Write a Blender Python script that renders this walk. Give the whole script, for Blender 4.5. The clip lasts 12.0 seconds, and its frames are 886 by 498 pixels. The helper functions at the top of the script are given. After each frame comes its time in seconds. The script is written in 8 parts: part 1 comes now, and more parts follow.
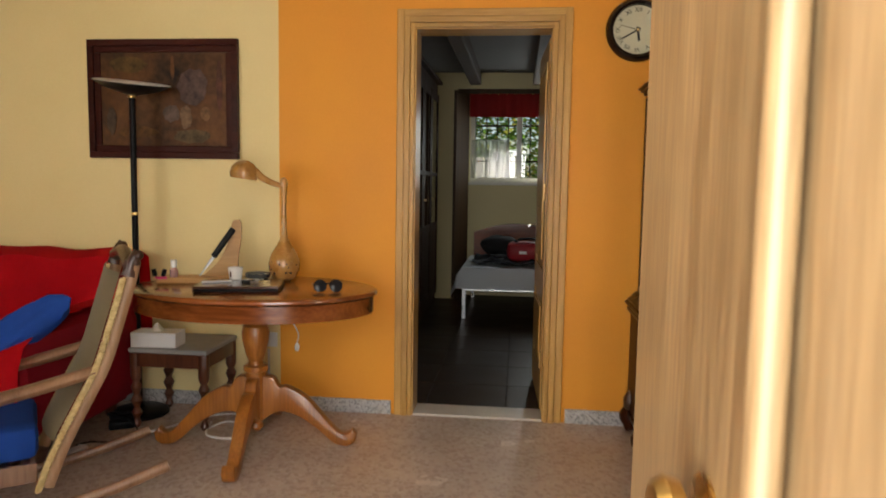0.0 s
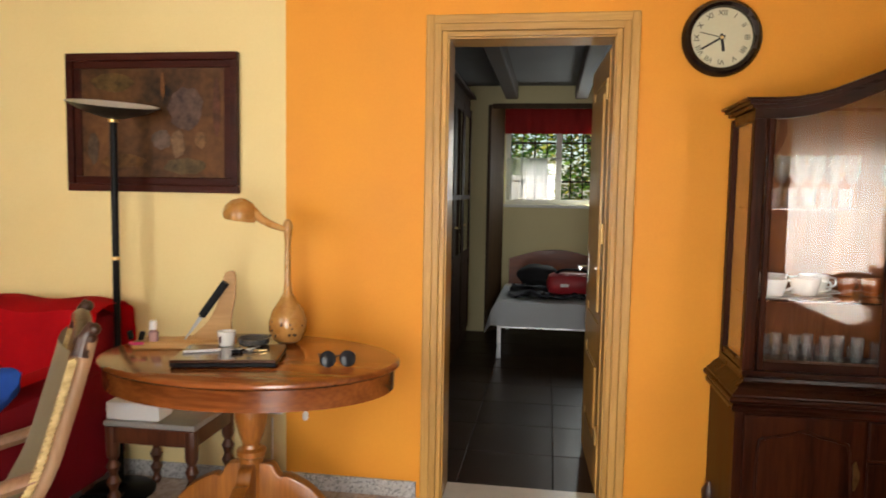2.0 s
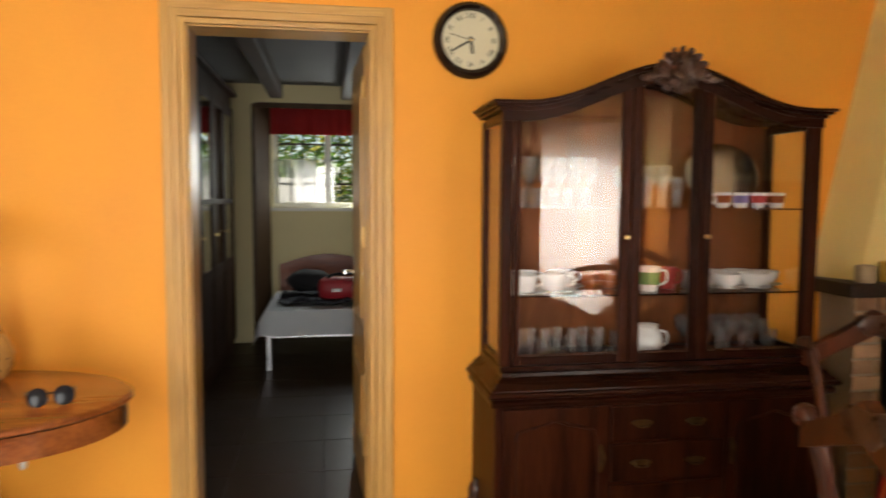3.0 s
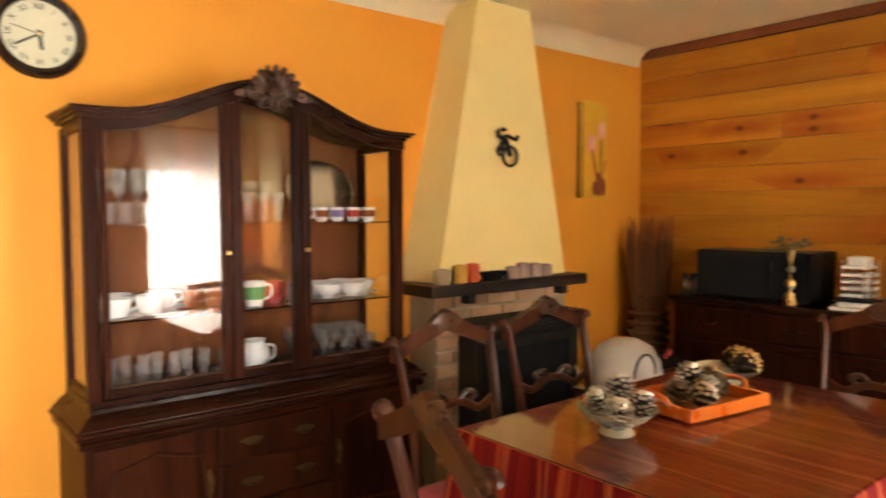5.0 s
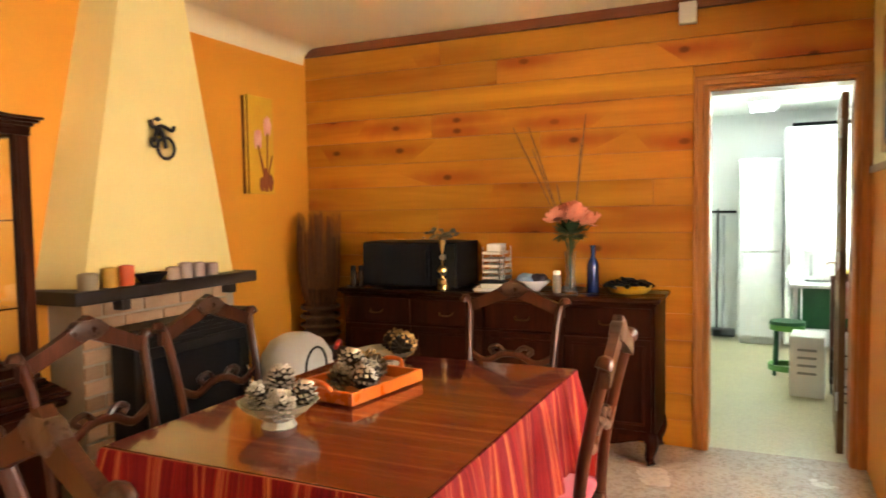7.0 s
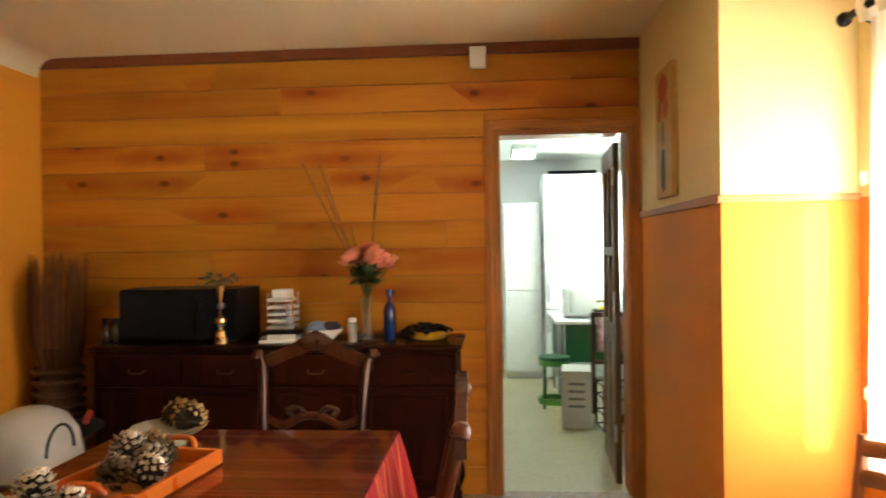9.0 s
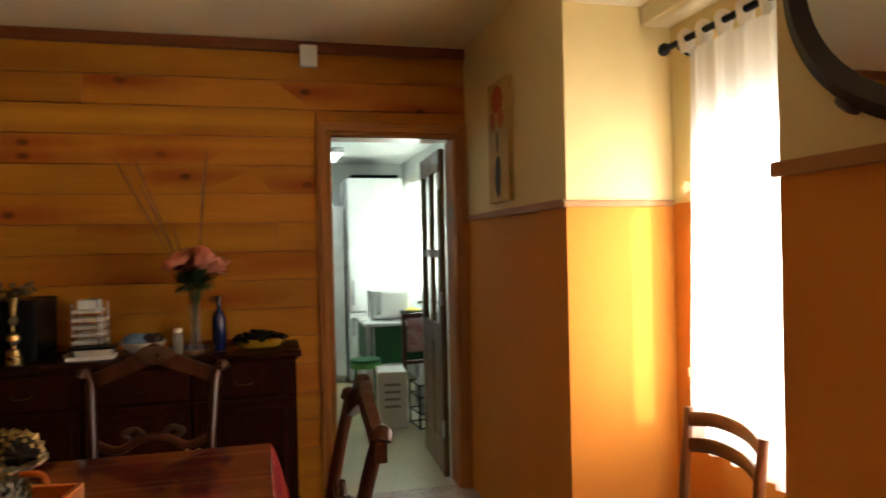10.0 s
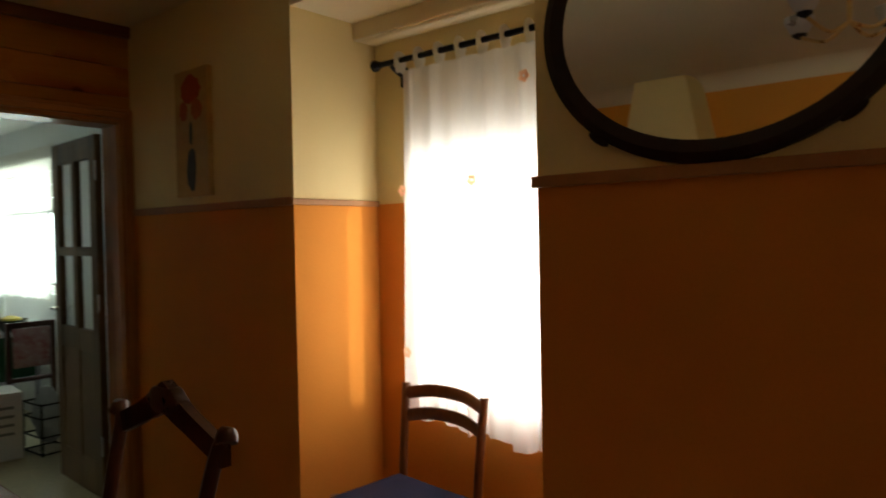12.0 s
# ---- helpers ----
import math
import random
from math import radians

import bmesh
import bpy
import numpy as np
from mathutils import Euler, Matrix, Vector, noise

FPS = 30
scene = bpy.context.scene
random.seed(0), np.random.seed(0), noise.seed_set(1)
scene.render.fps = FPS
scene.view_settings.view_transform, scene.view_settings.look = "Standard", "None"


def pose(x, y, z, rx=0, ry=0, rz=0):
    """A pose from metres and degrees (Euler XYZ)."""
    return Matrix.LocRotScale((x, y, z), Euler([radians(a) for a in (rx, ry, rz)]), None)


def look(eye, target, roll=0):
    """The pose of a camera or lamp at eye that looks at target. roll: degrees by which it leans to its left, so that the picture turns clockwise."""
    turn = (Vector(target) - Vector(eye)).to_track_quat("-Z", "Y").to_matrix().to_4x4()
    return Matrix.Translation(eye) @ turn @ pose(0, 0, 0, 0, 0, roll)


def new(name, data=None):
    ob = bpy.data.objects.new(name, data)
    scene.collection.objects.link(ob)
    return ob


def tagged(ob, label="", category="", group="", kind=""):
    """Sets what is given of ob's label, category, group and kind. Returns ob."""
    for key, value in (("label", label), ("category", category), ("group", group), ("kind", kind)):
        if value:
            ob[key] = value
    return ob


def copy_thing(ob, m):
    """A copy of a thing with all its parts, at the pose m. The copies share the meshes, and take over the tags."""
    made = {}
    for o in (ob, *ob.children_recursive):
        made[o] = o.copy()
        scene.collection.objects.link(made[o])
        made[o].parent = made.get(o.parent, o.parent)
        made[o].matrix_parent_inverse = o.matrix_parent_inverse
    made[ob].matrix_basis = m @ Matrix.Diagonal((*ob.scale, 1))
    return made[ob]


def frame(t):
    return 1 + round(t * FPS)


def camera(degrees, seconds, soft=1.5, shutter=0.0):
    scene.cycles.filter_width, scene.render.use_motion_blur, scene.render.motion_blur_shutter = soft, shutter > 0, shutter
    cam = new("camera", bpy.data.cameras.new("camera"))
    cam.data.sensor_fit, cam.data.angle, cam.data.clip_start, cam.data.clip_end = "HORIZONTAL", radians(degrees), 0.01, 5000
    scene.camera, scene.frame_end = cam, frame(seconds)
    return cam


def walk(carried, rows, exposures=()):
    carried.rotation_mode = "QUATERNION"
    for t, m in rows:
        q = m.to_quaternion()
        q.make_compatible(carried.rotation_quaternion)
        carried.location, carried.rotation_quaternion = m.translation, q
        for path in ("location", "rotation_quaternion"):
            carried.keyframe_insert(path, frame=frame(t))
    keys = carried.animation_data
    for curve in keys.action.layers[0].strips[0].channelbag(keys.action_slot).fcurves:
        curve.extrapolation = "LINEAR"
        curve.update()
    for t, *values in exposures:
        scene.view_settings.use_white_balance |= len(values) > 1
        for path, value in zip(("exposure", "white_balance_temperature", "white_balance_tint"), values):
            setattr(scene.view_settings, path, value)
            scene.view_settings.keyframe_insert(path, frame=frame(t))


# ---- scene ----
cam = camera(64.9, 12.0, soft=1.7, shutter=0.5)
PATH = [
    (0, (0.129, 0.255, 1.248), (-0.085, 2.235, 1.061), 0.9),
    (0.5, (0.158, 0.45, 1.319), (-0.158, 2.419, 1.162), 1.0),
    (1, (0.152, 0.575, 1.359), (-0.258, 2.522, 1.163), 1.3),
    (1.5, (0.074, 0.735, 1.358), (-0.317, 2.687, 1.165), 1.5),
    (2, (0.024, 0.877, 1.383), (-0.273, 2.848, 1.22), 1.0),
    (2.5, (0.025, 0.991, 1.381), (-0.077, 2.982, 1.23), 0.6),
    (2.7, (0.06, 1.015, 1.385), (0.147, 3.003, 1.233), 0.5),
    (4.3, (0.18, 1.055, 1.358), (1.062, 2.848, 1.276), -0.4),
    (4.5, (0.185, 1.047, 1.364), (1.182, 2.778, 1.276), -0.2),
    (5, (0.2, 1.014, 1.386), (1.469, 2.556, 1.28), -0.1),
    (5.5, (0.215, 0.983, 1.356), (1.691, 2.329, 1.261), -0.4),
    (6, (0.239, 0.99, 1.362), (1.861, 2.156, 1.259), -0.9),
    (6.5, (0.257, 0.973, 1.362), (1.982, 1.979, 1.251), -1.0),
    (7, (0.266, 0.976, 1.356), (2.08, 1.813, 1.244), -0.9),
    (8.8, (0.493, 1.218, 1.354), (2.475, 1.482, 1.346), -0.8),
    (9, (0.493, 1.268, 1.37), (2.487, 1.423, 1.362), -0.8),
    (9.5, (0.477, 1.463, 1.374), (2.467, 1.262, 1.381), -0.6),
    (10, (0.528, 1.61, 1.365), (2.465, 1.113, 1.359), -1.2),
    (10.5, (0.621, 1.729, 1.374), (2.456, 0.933, 1.375), -1.5),
    (11, (0.675, 1.877, 1.376), (2.381, 0.833, 1.379), -1.6),
    (11.5, (0.677, 2.06, 1.404), (2.194, 0.757, 1.398), -1.2),
    (12, (0.749, 2.206, 1.373), (2.048, 0.685, 1.335), -1.1),
]
# the clip's camera closes down as the bright window comes into view
STOPS = [(0, -0.1), (1.0, 0.4), (2.7, 0.55), (4.3, 1.15), (5.0, 1.3), (6.0, 1.5), (7.0, 1.65), (9.0, 1.05), (9.5, 0.45), (10.0, -0.05), (10.5, -0.5), (11.5, -1.15), (12.0, -1.6)]
walk(cam, [(t, look(e, g, r)) for t, e, g, r in PATH], STOPS)

# ---------- plan (metres) ----------
BACK, EAST, FRONT, WEST = 3.887, 4.329, 0.49, -4.2     # inner faces of the main room
OUT = 0.03                                            # outer window plane of the thick front wall
CEIL = 2.48
DADO = 1.517
AL0, AL1, ALH = 1.85, 2.984, 2.29                      # window alcove
EN0, EN1, ENH = -0.62, 0.34, 2.08                      # entrance opening
D0, D1, DH = -0.415, 0.275, 2.035                      # bedroom doorway
K0, K1, KH = 0.567, 1.247, 1.972                        # kitchen doorway
BX0, BX1, BY1 = -1.3, 1.6, 8.05                        # bedroom
KX1, KY0, KY1 = 8.2, 0.1, 2.4                        # kitchen

# ---------- world and lights ----------
world = bpy.data.worlds.new("world")
scene.world = world
world.use_nodes = True
_n = world.node_tree.nodes
_sky = _n.new("ShaderNodeTexSky")
_sky.sky_type, _sky.sun_disc = "NISHITA", False
_sky.sun_elevation, _sky.sun_rotation = radians(26), radians(246)
_n["Background"].inputs[1].default_value = 0.15
world.node_tree.links.new(_sky.outputs[0], _n["Background"].inputs[0])

sun = new("sun", bpy.data.lights.new("sun", "SUN"))
sun.data.energy, sun.data.angle, sun.data.color = 5.0, radians(0.6), (1.0, 0.95, 0.86)
sun.matrix_world = look((0, 0, 0), (0.82, 0.36, -0.44))


def area(name, m, sx, sy, watts, color):
    l = new(name, bpy.data.lights.new(name, "AREA"))
    l.data.shape, l.data.size, l.data.size_y, l.data.energy, l.data.color = "RECTANGLE", sx, sy, watts, color
    l.matrix_world = m
    return l


# sky light in the openings
area("daylight_entrance", look((-0.15, -0.12, 1.15), (-0.3, 3.0, 1.0)), 0.9, 1.9, 64, (1.0, 0.97, 0.92))
# this opening is an added, unseen window that brightens the living side
area("daylight_added_window", look((-2.5, -0.1, 1.55), (-2.3, 3.0, 1.1)), 1.3, 1.2, 32, (1.0, 0.97, 0.92))
area("daylight_alcove", look((2.33, 0.005, 1.2), (2.33, 3.0, 1.2)), 0.8, 1.0, 52, (1.0, 0.97, 0.92))
area("daylight_bedroom", look((0.555, BY1 + 0.1, 1.68), (0.2, 6.6, 0.9)), 0.17, 0.7, 10, (0.95, 1.0, 0.97))
area("daylight_kitchen", look((7.15, KY0 - 0.2, 1.5), (7.0, 1.5, 1.2)), 1.4, 0.95, 135, (0.82, 1.0, 0.94))

# ---------- materials ----------
MATS = {}


def mat(name, color, rough=0.6, dark=None, scale=6.0, fine=90.0, bump=0.15, metal=0.0, stretch=(1, 1, 1), mix=0.5,
        coat=0.0, trans=0.0, ior=1.45, emit=None, sheen=0.0, per_object=0.0, dist=0.003, spec=0.5, rvar=0.12):
    """A surface with variation at two scales, fine relief and uneven gloss."""
    if name in MATS:
        return MATS[name]
    m = bpy.data.materials.new(name)
    m.use_nodes = True
    t = m.node_tree
    p = t.nodes["Principled BSDF"]
    co = t.nodes.new("ShaderNodeTexCoord")
    mp = t.nodes.new("ShaderNodeMapping")
    mp.inputs["Scale"].default_value = stretch
    t.links.new(co.outputs["Object"], mp.inputs[0])
    n1, n2 = t.nodes.new("ShaderNodeTexNoise"), t.nodes.new("ShaderNodeTexNoise")
    n1.inputs["Scale"].default_value, n1.inputs["Detail"].default_value = scale, 4
    n2.inputs["Scale"].default_value, n2.inputs["Detail"].default_value = fine, 3
    t.links.new(mp.outputs[0], n1.inputs[0]), t.links.new(mp.outputs[0], n2.inputs[0])
    add = t.nodes.new("ShaderNodeMath")
    add.operation = "MULTIPLY_ADD"
    add.inputs[1].default_value = 0.45
    t.links.new(n2.outputs[0], add.inputs[0]), t.links.new(n1.outputs[0], add.inputs[2])
    ramp = t.nodes.new("ShaderNodeMapRange")
    ramp.inputs[1].default_value, ramp.inputs[2].default_value = 0.45, 1.0
    t.links.new(add.outputs[0], ramp.inputs[0])
    c2 = dark or tuple(c * 0.82 for c in color)
    mx = t.nodes.new("ShaderNodeMix")
    mx.data_type = "RGBA"
    mx.inputs[6].default_value, mx.inputs[7].default_value = (*c2, 1), (*color, 1)
    t.links.new(ramp.outputs[0], mx.inputs[0])
    out = mx.outputs[2]
    if per_object:
        oi = t.nodes.new("ShaderNodeObjectInfo")
        hs = t.nodes.new("ShaderNodeHueSaturation")
        mr = t.nodes.new("ShaderNodeMapRange")
        mr.inputs[3].default_value, mr.inputs[4].default_value = 1 - per_object, 1 + per_object
        t.links.new(oi.outputs["Random"], mr.inputs[0])
        t.links.new(mr.outputs[0], hs.inputs["Value"]), t.links.new(out, hs.inputs["Color"])
        out = hs.outputs[0]
    t.links.new(out, p.inputs["Base Color"])
    rr = t.nodes.new("ShaderNodeMapRange")
    rr.inputs[3].default_value, rr.inputs[4].default_value = max(0.02, rough - rvar), min(1, rough + rvar)
    t.links.new(n1.outputs[0], rr.inputs[0]), t.links.new(rr.outputs[0], p.inputs["Roughness"])
    p.inputs["Metallic"].default_value = metal
    p.inputs["Specular IOR Level"].default_value = spec
    p.inputs["Coat Weight"].default_value = coat
    p.inputs["Coat Roughness"].default_value = 0.12
    p.inputs["Transmission Weight"].default_value = trans
    p.inputs["IOR"].default_value = ior
    p.inputs["Sheen Weight"].default_value = sheen
    if bump:
        b = t.nodes.new("ShaderNodeBump")
        b.inputs["Strength"].default_value, b.inputs["Distance"].default_value = bump, dist
        t.links.new(add.outputs[0], b.inputs["Height"]), t.links.new(b.outputs[0], p.inputs["Normal"])
    if emit:
        p.inputs["Emission Color"].default_value, p.inputs["Emission Strength"].default_value = (*emit[:3], 1), emit[3]
    MATS[name] = m
    return m


def wood(name, light, dark, axis=0, rough=0.4, coat=0.0, scale=7.0, per_object=0.12, knots=False, spec=0.5, streak=0.55, hue=0.0):
    """Wood with grain that runs along one axis of the object, and knots where asked."""
    if name in MATS:
        return MATS[name]
    m = bpy.data.materials.new(name)
    m.use_nodes = True
    t = m.node_tree
    p = t.nodes["Principled BSDF"]
    co, mp, oi = t.nodes.new("ShaderNodeTexCoord"), t.nodes.new("ShaderNodeMapping"), t.nodes.new("ShaderNodeObjectInfo")
    s = [1.0, 1.0, 1.0]
    s[axis] = 0.07
    mp.inputs["Scale"].default_value = s
    off = t.nodes.new("ShaderNodeVectorMath")
    off.operation = "SCALE"
    off.inputs[0].default_value = (37.0, 19.0, 53.0)
    t.links.new(oi.outputs["Random"], off.inputs[3])
    addv = t.nodes.new("ShaderNodeVectorMath")
    t.links.new(co.outputs["Object"], addv.inputs[0]), t.links.new(off.outputs[0], addv.inputs[1])
    t.links.new(addv.outputs[0], mp.inputs[0])
    n1, n2, n3 = (t.nodes.new("ShaderNodeTexNoise") for _ in range(3))
    n1.inputs["Scale"].default_value, n1.inputs["Detail"].default_value, n1.inputs["Distortion"].default_value = scale, 3, 1.2
    n2.inputs["Scale"].default_value, n2.inputs["Detail"].default_value = scale * 14, 4
    n3.inputs["Scale"].default_value = 1.6
    for n in (n1, n2):
        t.links.new(mp.outputs[0], n.inputs[0])
    t.links.new(addv.outputs[0], n3.inputs[0])
    w = t.nodes.new("ShaderNodeMath")
    w.operation = "MULTIPLY_ADD"
    w.inputs[1].default_value = streak
    t.links.new(n2.outputs[0], w.inputs[0]), t.links.new(n1.outputs[0], w.inputs[2])
    w2 = t.nodes.new("ShaderNodeMath")
    w2.operation = "MULTIPLY_ADD"
    w2.inputs[1].default_value = 0.35
    t.links.new(n3.outputs[0], w2.inputs[0]), t.links.new(w.outputs[0], w2.inputs[2])
    mr = t.nodes.new("ShaderNodeMapRange")
    mid = 0.5 + 0.5 * streak + 0.175
    mr.inputs[1].default_value, mr.inputs[2].default_value = mid - 0.23, mid + 0.23
    t.links.new(w2.outputs[0], mr.inputs[0])
    fac = mr.outputs[0]
    if knots:
        sep, sc = t.nodes.new("ShaderNodeSeparateXYZ"), t.nodes.new("ShaderNodeCombineXYZ")
        t.links.new(addv.outputs[0], sep.inputs[0])
        for src, dst, k in ((axis, 0, 1.9), (2, 1, 4.0)):
            ml = t.nodes.new("ShaderNodeMath")
            ml.operation = "MULTIPLY"
            ml.inputs[1].default_value = k
            t.links.new(sep.outputs[src], ml.inputs[0]), t.links.new(ml.outputs[0], sc.inputs[dst])
        v = t.nodes.new("ShaderNodeTexVoronoi")
        v.voronoi_dimensions = "2D"
        v.inputs["Scale"].default_value = 1.0
        t.links.new(sc.outputs[0], v.inputs[0])
        # a share of the cells holds a knot: a small dark eye in a long soft reddish swirl
        dv = t.nodes.new("ShaderNodeVectorMath")
        dv.operation = "SUBTRACT"
        t.links.new(sc.outputs[0], dv.inputs[0]), t.links.new(v.outputs["Position"], dv.inputs[1])
        pick = t.nodes.new("ShaderNodeSeparateColor")
        t.links.new(v.outputs["Color"], pick.inputs[0])
        wob = t.nodes.new("ShaderNodeTexNoise")
        wob.inputs["Scale"].default_value = 9.0
        t.links.new(addv.outputs[0], wob.inputs[0])
        masks = []
        for sx, sy, r0, r1, least in ((1.0, 0.8, 0.03, 0.075, 0.45), (0.28, 0.75, 0.02, 0.24, 0.3)):
            sv = t.nodes.new("ShaderNodeVectorMath")
            sv.operation = "MULTIPLY"
            sv.inputs[1].default_value = (sx, sy, 0)
            ln = t.nodes.new("ShaderNodeVectorMath")
            ln.operation = "LENGTH"
            t.links.new(dv.outputs[0], sv.inputs[0]), t.links.new(sv.outputs[0], ln.inputs[0])
            wv = t.nodes.new("ShaderNodeMath")
            wv.operation = "MULTIPLY_ADD"
            wv.inputs[1].default_value = 0.5 * r1
            t.links.new(wob.outputs[0], wv.inputs[0]), t.links.new(ln.outputs["Value"], wv.inputs[2])
            near = t.nodes.new("ShaderNodeMapRange")
            near.interpolation_type = "SMOOTHSTEP"
            near.inputs[1].default_value, near.inputs[2].default_value = r0 + 0.2 * r1, r1 + 0.3 * r1
            near.inputs[3].default_value, near.inputs[4].default_value = 1.0, 0.0
            t.links.new(wv.outputs[0], near.inputs[0])
            has = t.nodes.new("ShaderNodeMapRange")
            has.inputs[1].default_value, has.inputs[2].default_value = least, least + 0.3
            t.links.new(pick.outputs[0], has.inputs[0])
            both = t.nodes.new("ShaderNodeMath")
            both.operation = "MULTIPLY"
            t.links.new(near.outputs[0], both.inputs[0]), t.links.new(has.outputs[0], both.inputs[1])
            masks.append(both.outputs[0])
    mx = t.nodes.new("ShaderNodeMix")
    mx.data_type = "RGBA"
    mx.inputs[6].default_value, mx.inputs[7].default_value = (*dark, 1), (*light, 1)
    t.links.new(fac, mx.inputs[0])
    tone = mx.outputs[2]
    if knots:
        for mask, c in ((masks[1], (0.38, 0.10, 0.011)), (masks[0], (0.15, 0.04, 0.007))):
            kmx = t.nodes.new("ShaderNodeMix")
            kmx.data_type = "RGBA"
            kmx.inputs[7].default_value = (*c, 1)
            t.links.new(mask, kmx.inputs[0]), t.links.new(tone, kmx.inputs[6])
            tone = kmx.outputs[2]
    hs = t.nodes.new("ShaderNodeHueSaturation")
    vr = t.nodes.new("ShaderNodeMapRange")
    vr.inputs[3].default_value, vr.inputs[4].default_value = 1 - per_object, 1 + per_object
    t.links.new(oi.outputs["Random"], vr.inputs[0]), t.links.new(vr.outputs[0], hs.inputs["Value"])
    if hue:
        hr = t.nodes.new("ShaderNodeMapRange")
        wn = t.nodes.new("ShaderNodeTexWhiteNoise")
        wn.noise_dimensions = "1D"
        t.links.new(oi.outputs["Random"], wn.inputs["W"])
        hr.inputs[3].default_value, hr.inputs[4].default_value = 0.5 - hue, 0.5 + hue
        t.links.new(wn.outputs["Value"], hr.inputs[0]), t.links.new(hr.outputs[0], hs.inputs["Hue"])
    t.links.new(tone, hs.inputs["Color"]), t.links.new(hs.outputs[0], p.inputs["Base Color"])
    rr = t.nodes.new("ShaderNodeMapRange")
    rr.inputs[3].default_value, rr.inputs[4].default_value = rough - 0.1, rough + 0.1
    t.links.new(w.outputs[0], rr.inputs[0]), t.links.new(rr.outputs[0], p.inputs["Roughness"])
    p.inputs["Coat Weight"].default_value, p.inputs["Coat Roughness"].default_value = coat, 0.1
    p.inputs["Specular IOR Level"].default_value = spec
    b = t.nodes.new("ShaderNodeBump")
    b.inputs["Strength"].default_value, b.inputs["Distance"].default_value = 0.2, 0.002
    t.links.new(w.outputs[0], b.inputs["Height"]), t.links.new(b.outputs[0], p.inputs["Normal"])
    MATS[name] = m
    return m


def speckled(name, base, chips, scale, rough, bump=0.0):
    """Terrazzo or granite: a ground colour with chips of several colours, and cloudy dirt."""
    m = bpy.data.materials.new(name)
    m.use_nodes = True
    t = m.node_tree
    p = t.nodes["Principled BSDF"]
    co = t.nodes.new("ShaderNodeTexCoord")
    v = t.nodes.new("ShaderNodeTexVoronoi")
    v.inputs["Scale"].default_value = scale
    n = t.nodes.new("ShaderNodeTexNoise")
    n.inputs["Scale"].default_value, n.inputs["Detail"].default_value = 2.2, 5
    nd = t.nodes.new("ShaderNodeTexNoise")
    nd.inputs["Scale"].default_value = scale * 1.4
    t.links.new(co.outputs["Object"], v.inputs[0]), t.links.new(co.outputs["Object"], n.inputs[0]), t.links.new(co.outputs["Object"], nd.inputs[0])
    sep = t.nodes.new("ShaderNodeSeparateColor")
    t.links.new(v.outputs["Color"], sep.inputs[0])
    r = t.nodes.new("ShaderNodeValToRGB")
    r.color_ramp.interpolation = "CONSTANT"
    r.color_ramp.elements[0].color = (*base, 1)
    r.color_ramp.elements[1].position, r.color_ramp.elements[1].color = 0.55, (*chips[0], 1)
    for i, c in enumerate(chips[1:]):
        e = r.color_ramp.elements.new(0.7 + 0.12 * i)
        e.color = (*c, 1)
    t.links.new(sep.outputs[0], r.inputs[0])
    mx = t.nodes.new("ShaderNodeMix")
    mx.data_type = "RGBA"
    mx.inputs[6].default_value = (*base, 1)
    t.links.new(nd.outputs[0], mx.inputs[0]), t.links.new(r.outputs[0], mx.inputs[7])
    m2 = t.nodes.new("ShaderNodeMix")
    m2.data_type, m2.blend_type = "RGBA", "MULTIPLY"
    m2.inputs[0].default_value = 0.35
    t.links.new(mx.outputs[2], m2.inputs[6]), t.links.new(n.outputs[0], m2.inputs[7])
    t.links.new(m2.outputs[2], p.inputs["Base Color"])
    rr = t.nodes.new("ShaderNodeMapRange")
    rr.inputs[3].default_value, rr.inputs[4].default_value = rough - 0.04, rough + 0.04
    t.links.new(n.outputs[0], rr.inputs[0]), t.links.new(rr.outputs[0], p.inputs["Roughness"])
    MATS[name] = m
    return m


ORANGE = mat("orange_wall_paint", (0.78, 0.33, 0.026), 0.62, (0.72, 0.285, 0.022), 1.8, 120, 0.25)
YELLOW = mat("cream_yellow_wall_paint", (0.80, 0.655, 0.33), 0.55, (0.75, 0.60, 0.285), 1.6, 120, 0.2, spec=0.15)
HOODP = mat("pale_yellow_hood_paint", (0.86, 0.72, 0.31), 0.6, (0.81, 0.66, 0.27), 1.8, 110, 0.25)
TERRA = mat("terracotta_dado_paint", (0.69, 0.268, 0.046), 0.5, (0.63, 0.228, 0.038), 1.5, 110, 0.15, rvar=0.06, spec=0.04)
WHITE = mat("white_paint", (0.8, 0.78, 0.72), 0.6, (0.74, 0.71, 0.64), 2, 100, 0.15)
CEILM = mat("ceiling_paint", (0.79, 0.69, 0.45), 0.7, (0.73, 0.62, 0.39), 1.2, 80, 0.2)
KWHITE = mat("kitchen_white", (0.82, 0.84, 0.82), 0.35, (0.78, 0.8, 0.78), 2, 60, 0.05)
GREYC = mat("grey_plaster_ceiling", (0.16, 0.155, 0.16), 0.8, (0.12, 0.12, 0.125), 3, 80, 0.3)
PINE = wood("varnished_pine_boards", (0.62, 0.258, 0.024), (0.42, 0.145, 0.012), 1, 0.42, 0.06, 4.0, 0.17, True, 0.25, 0.25, 0.005)
PINE_DARK = wood("dark_stained_pine_trim", (0.22, 0.06, 0.016), (0.12, 0.03, 0.008), 1, 0.4, 0.2)
OAK_V = wood("varnished_oak_upright", (0.56, 0.325, 0.085), (0.38, 0.195, 0.042), 2, 0.36, 0.3, 9)
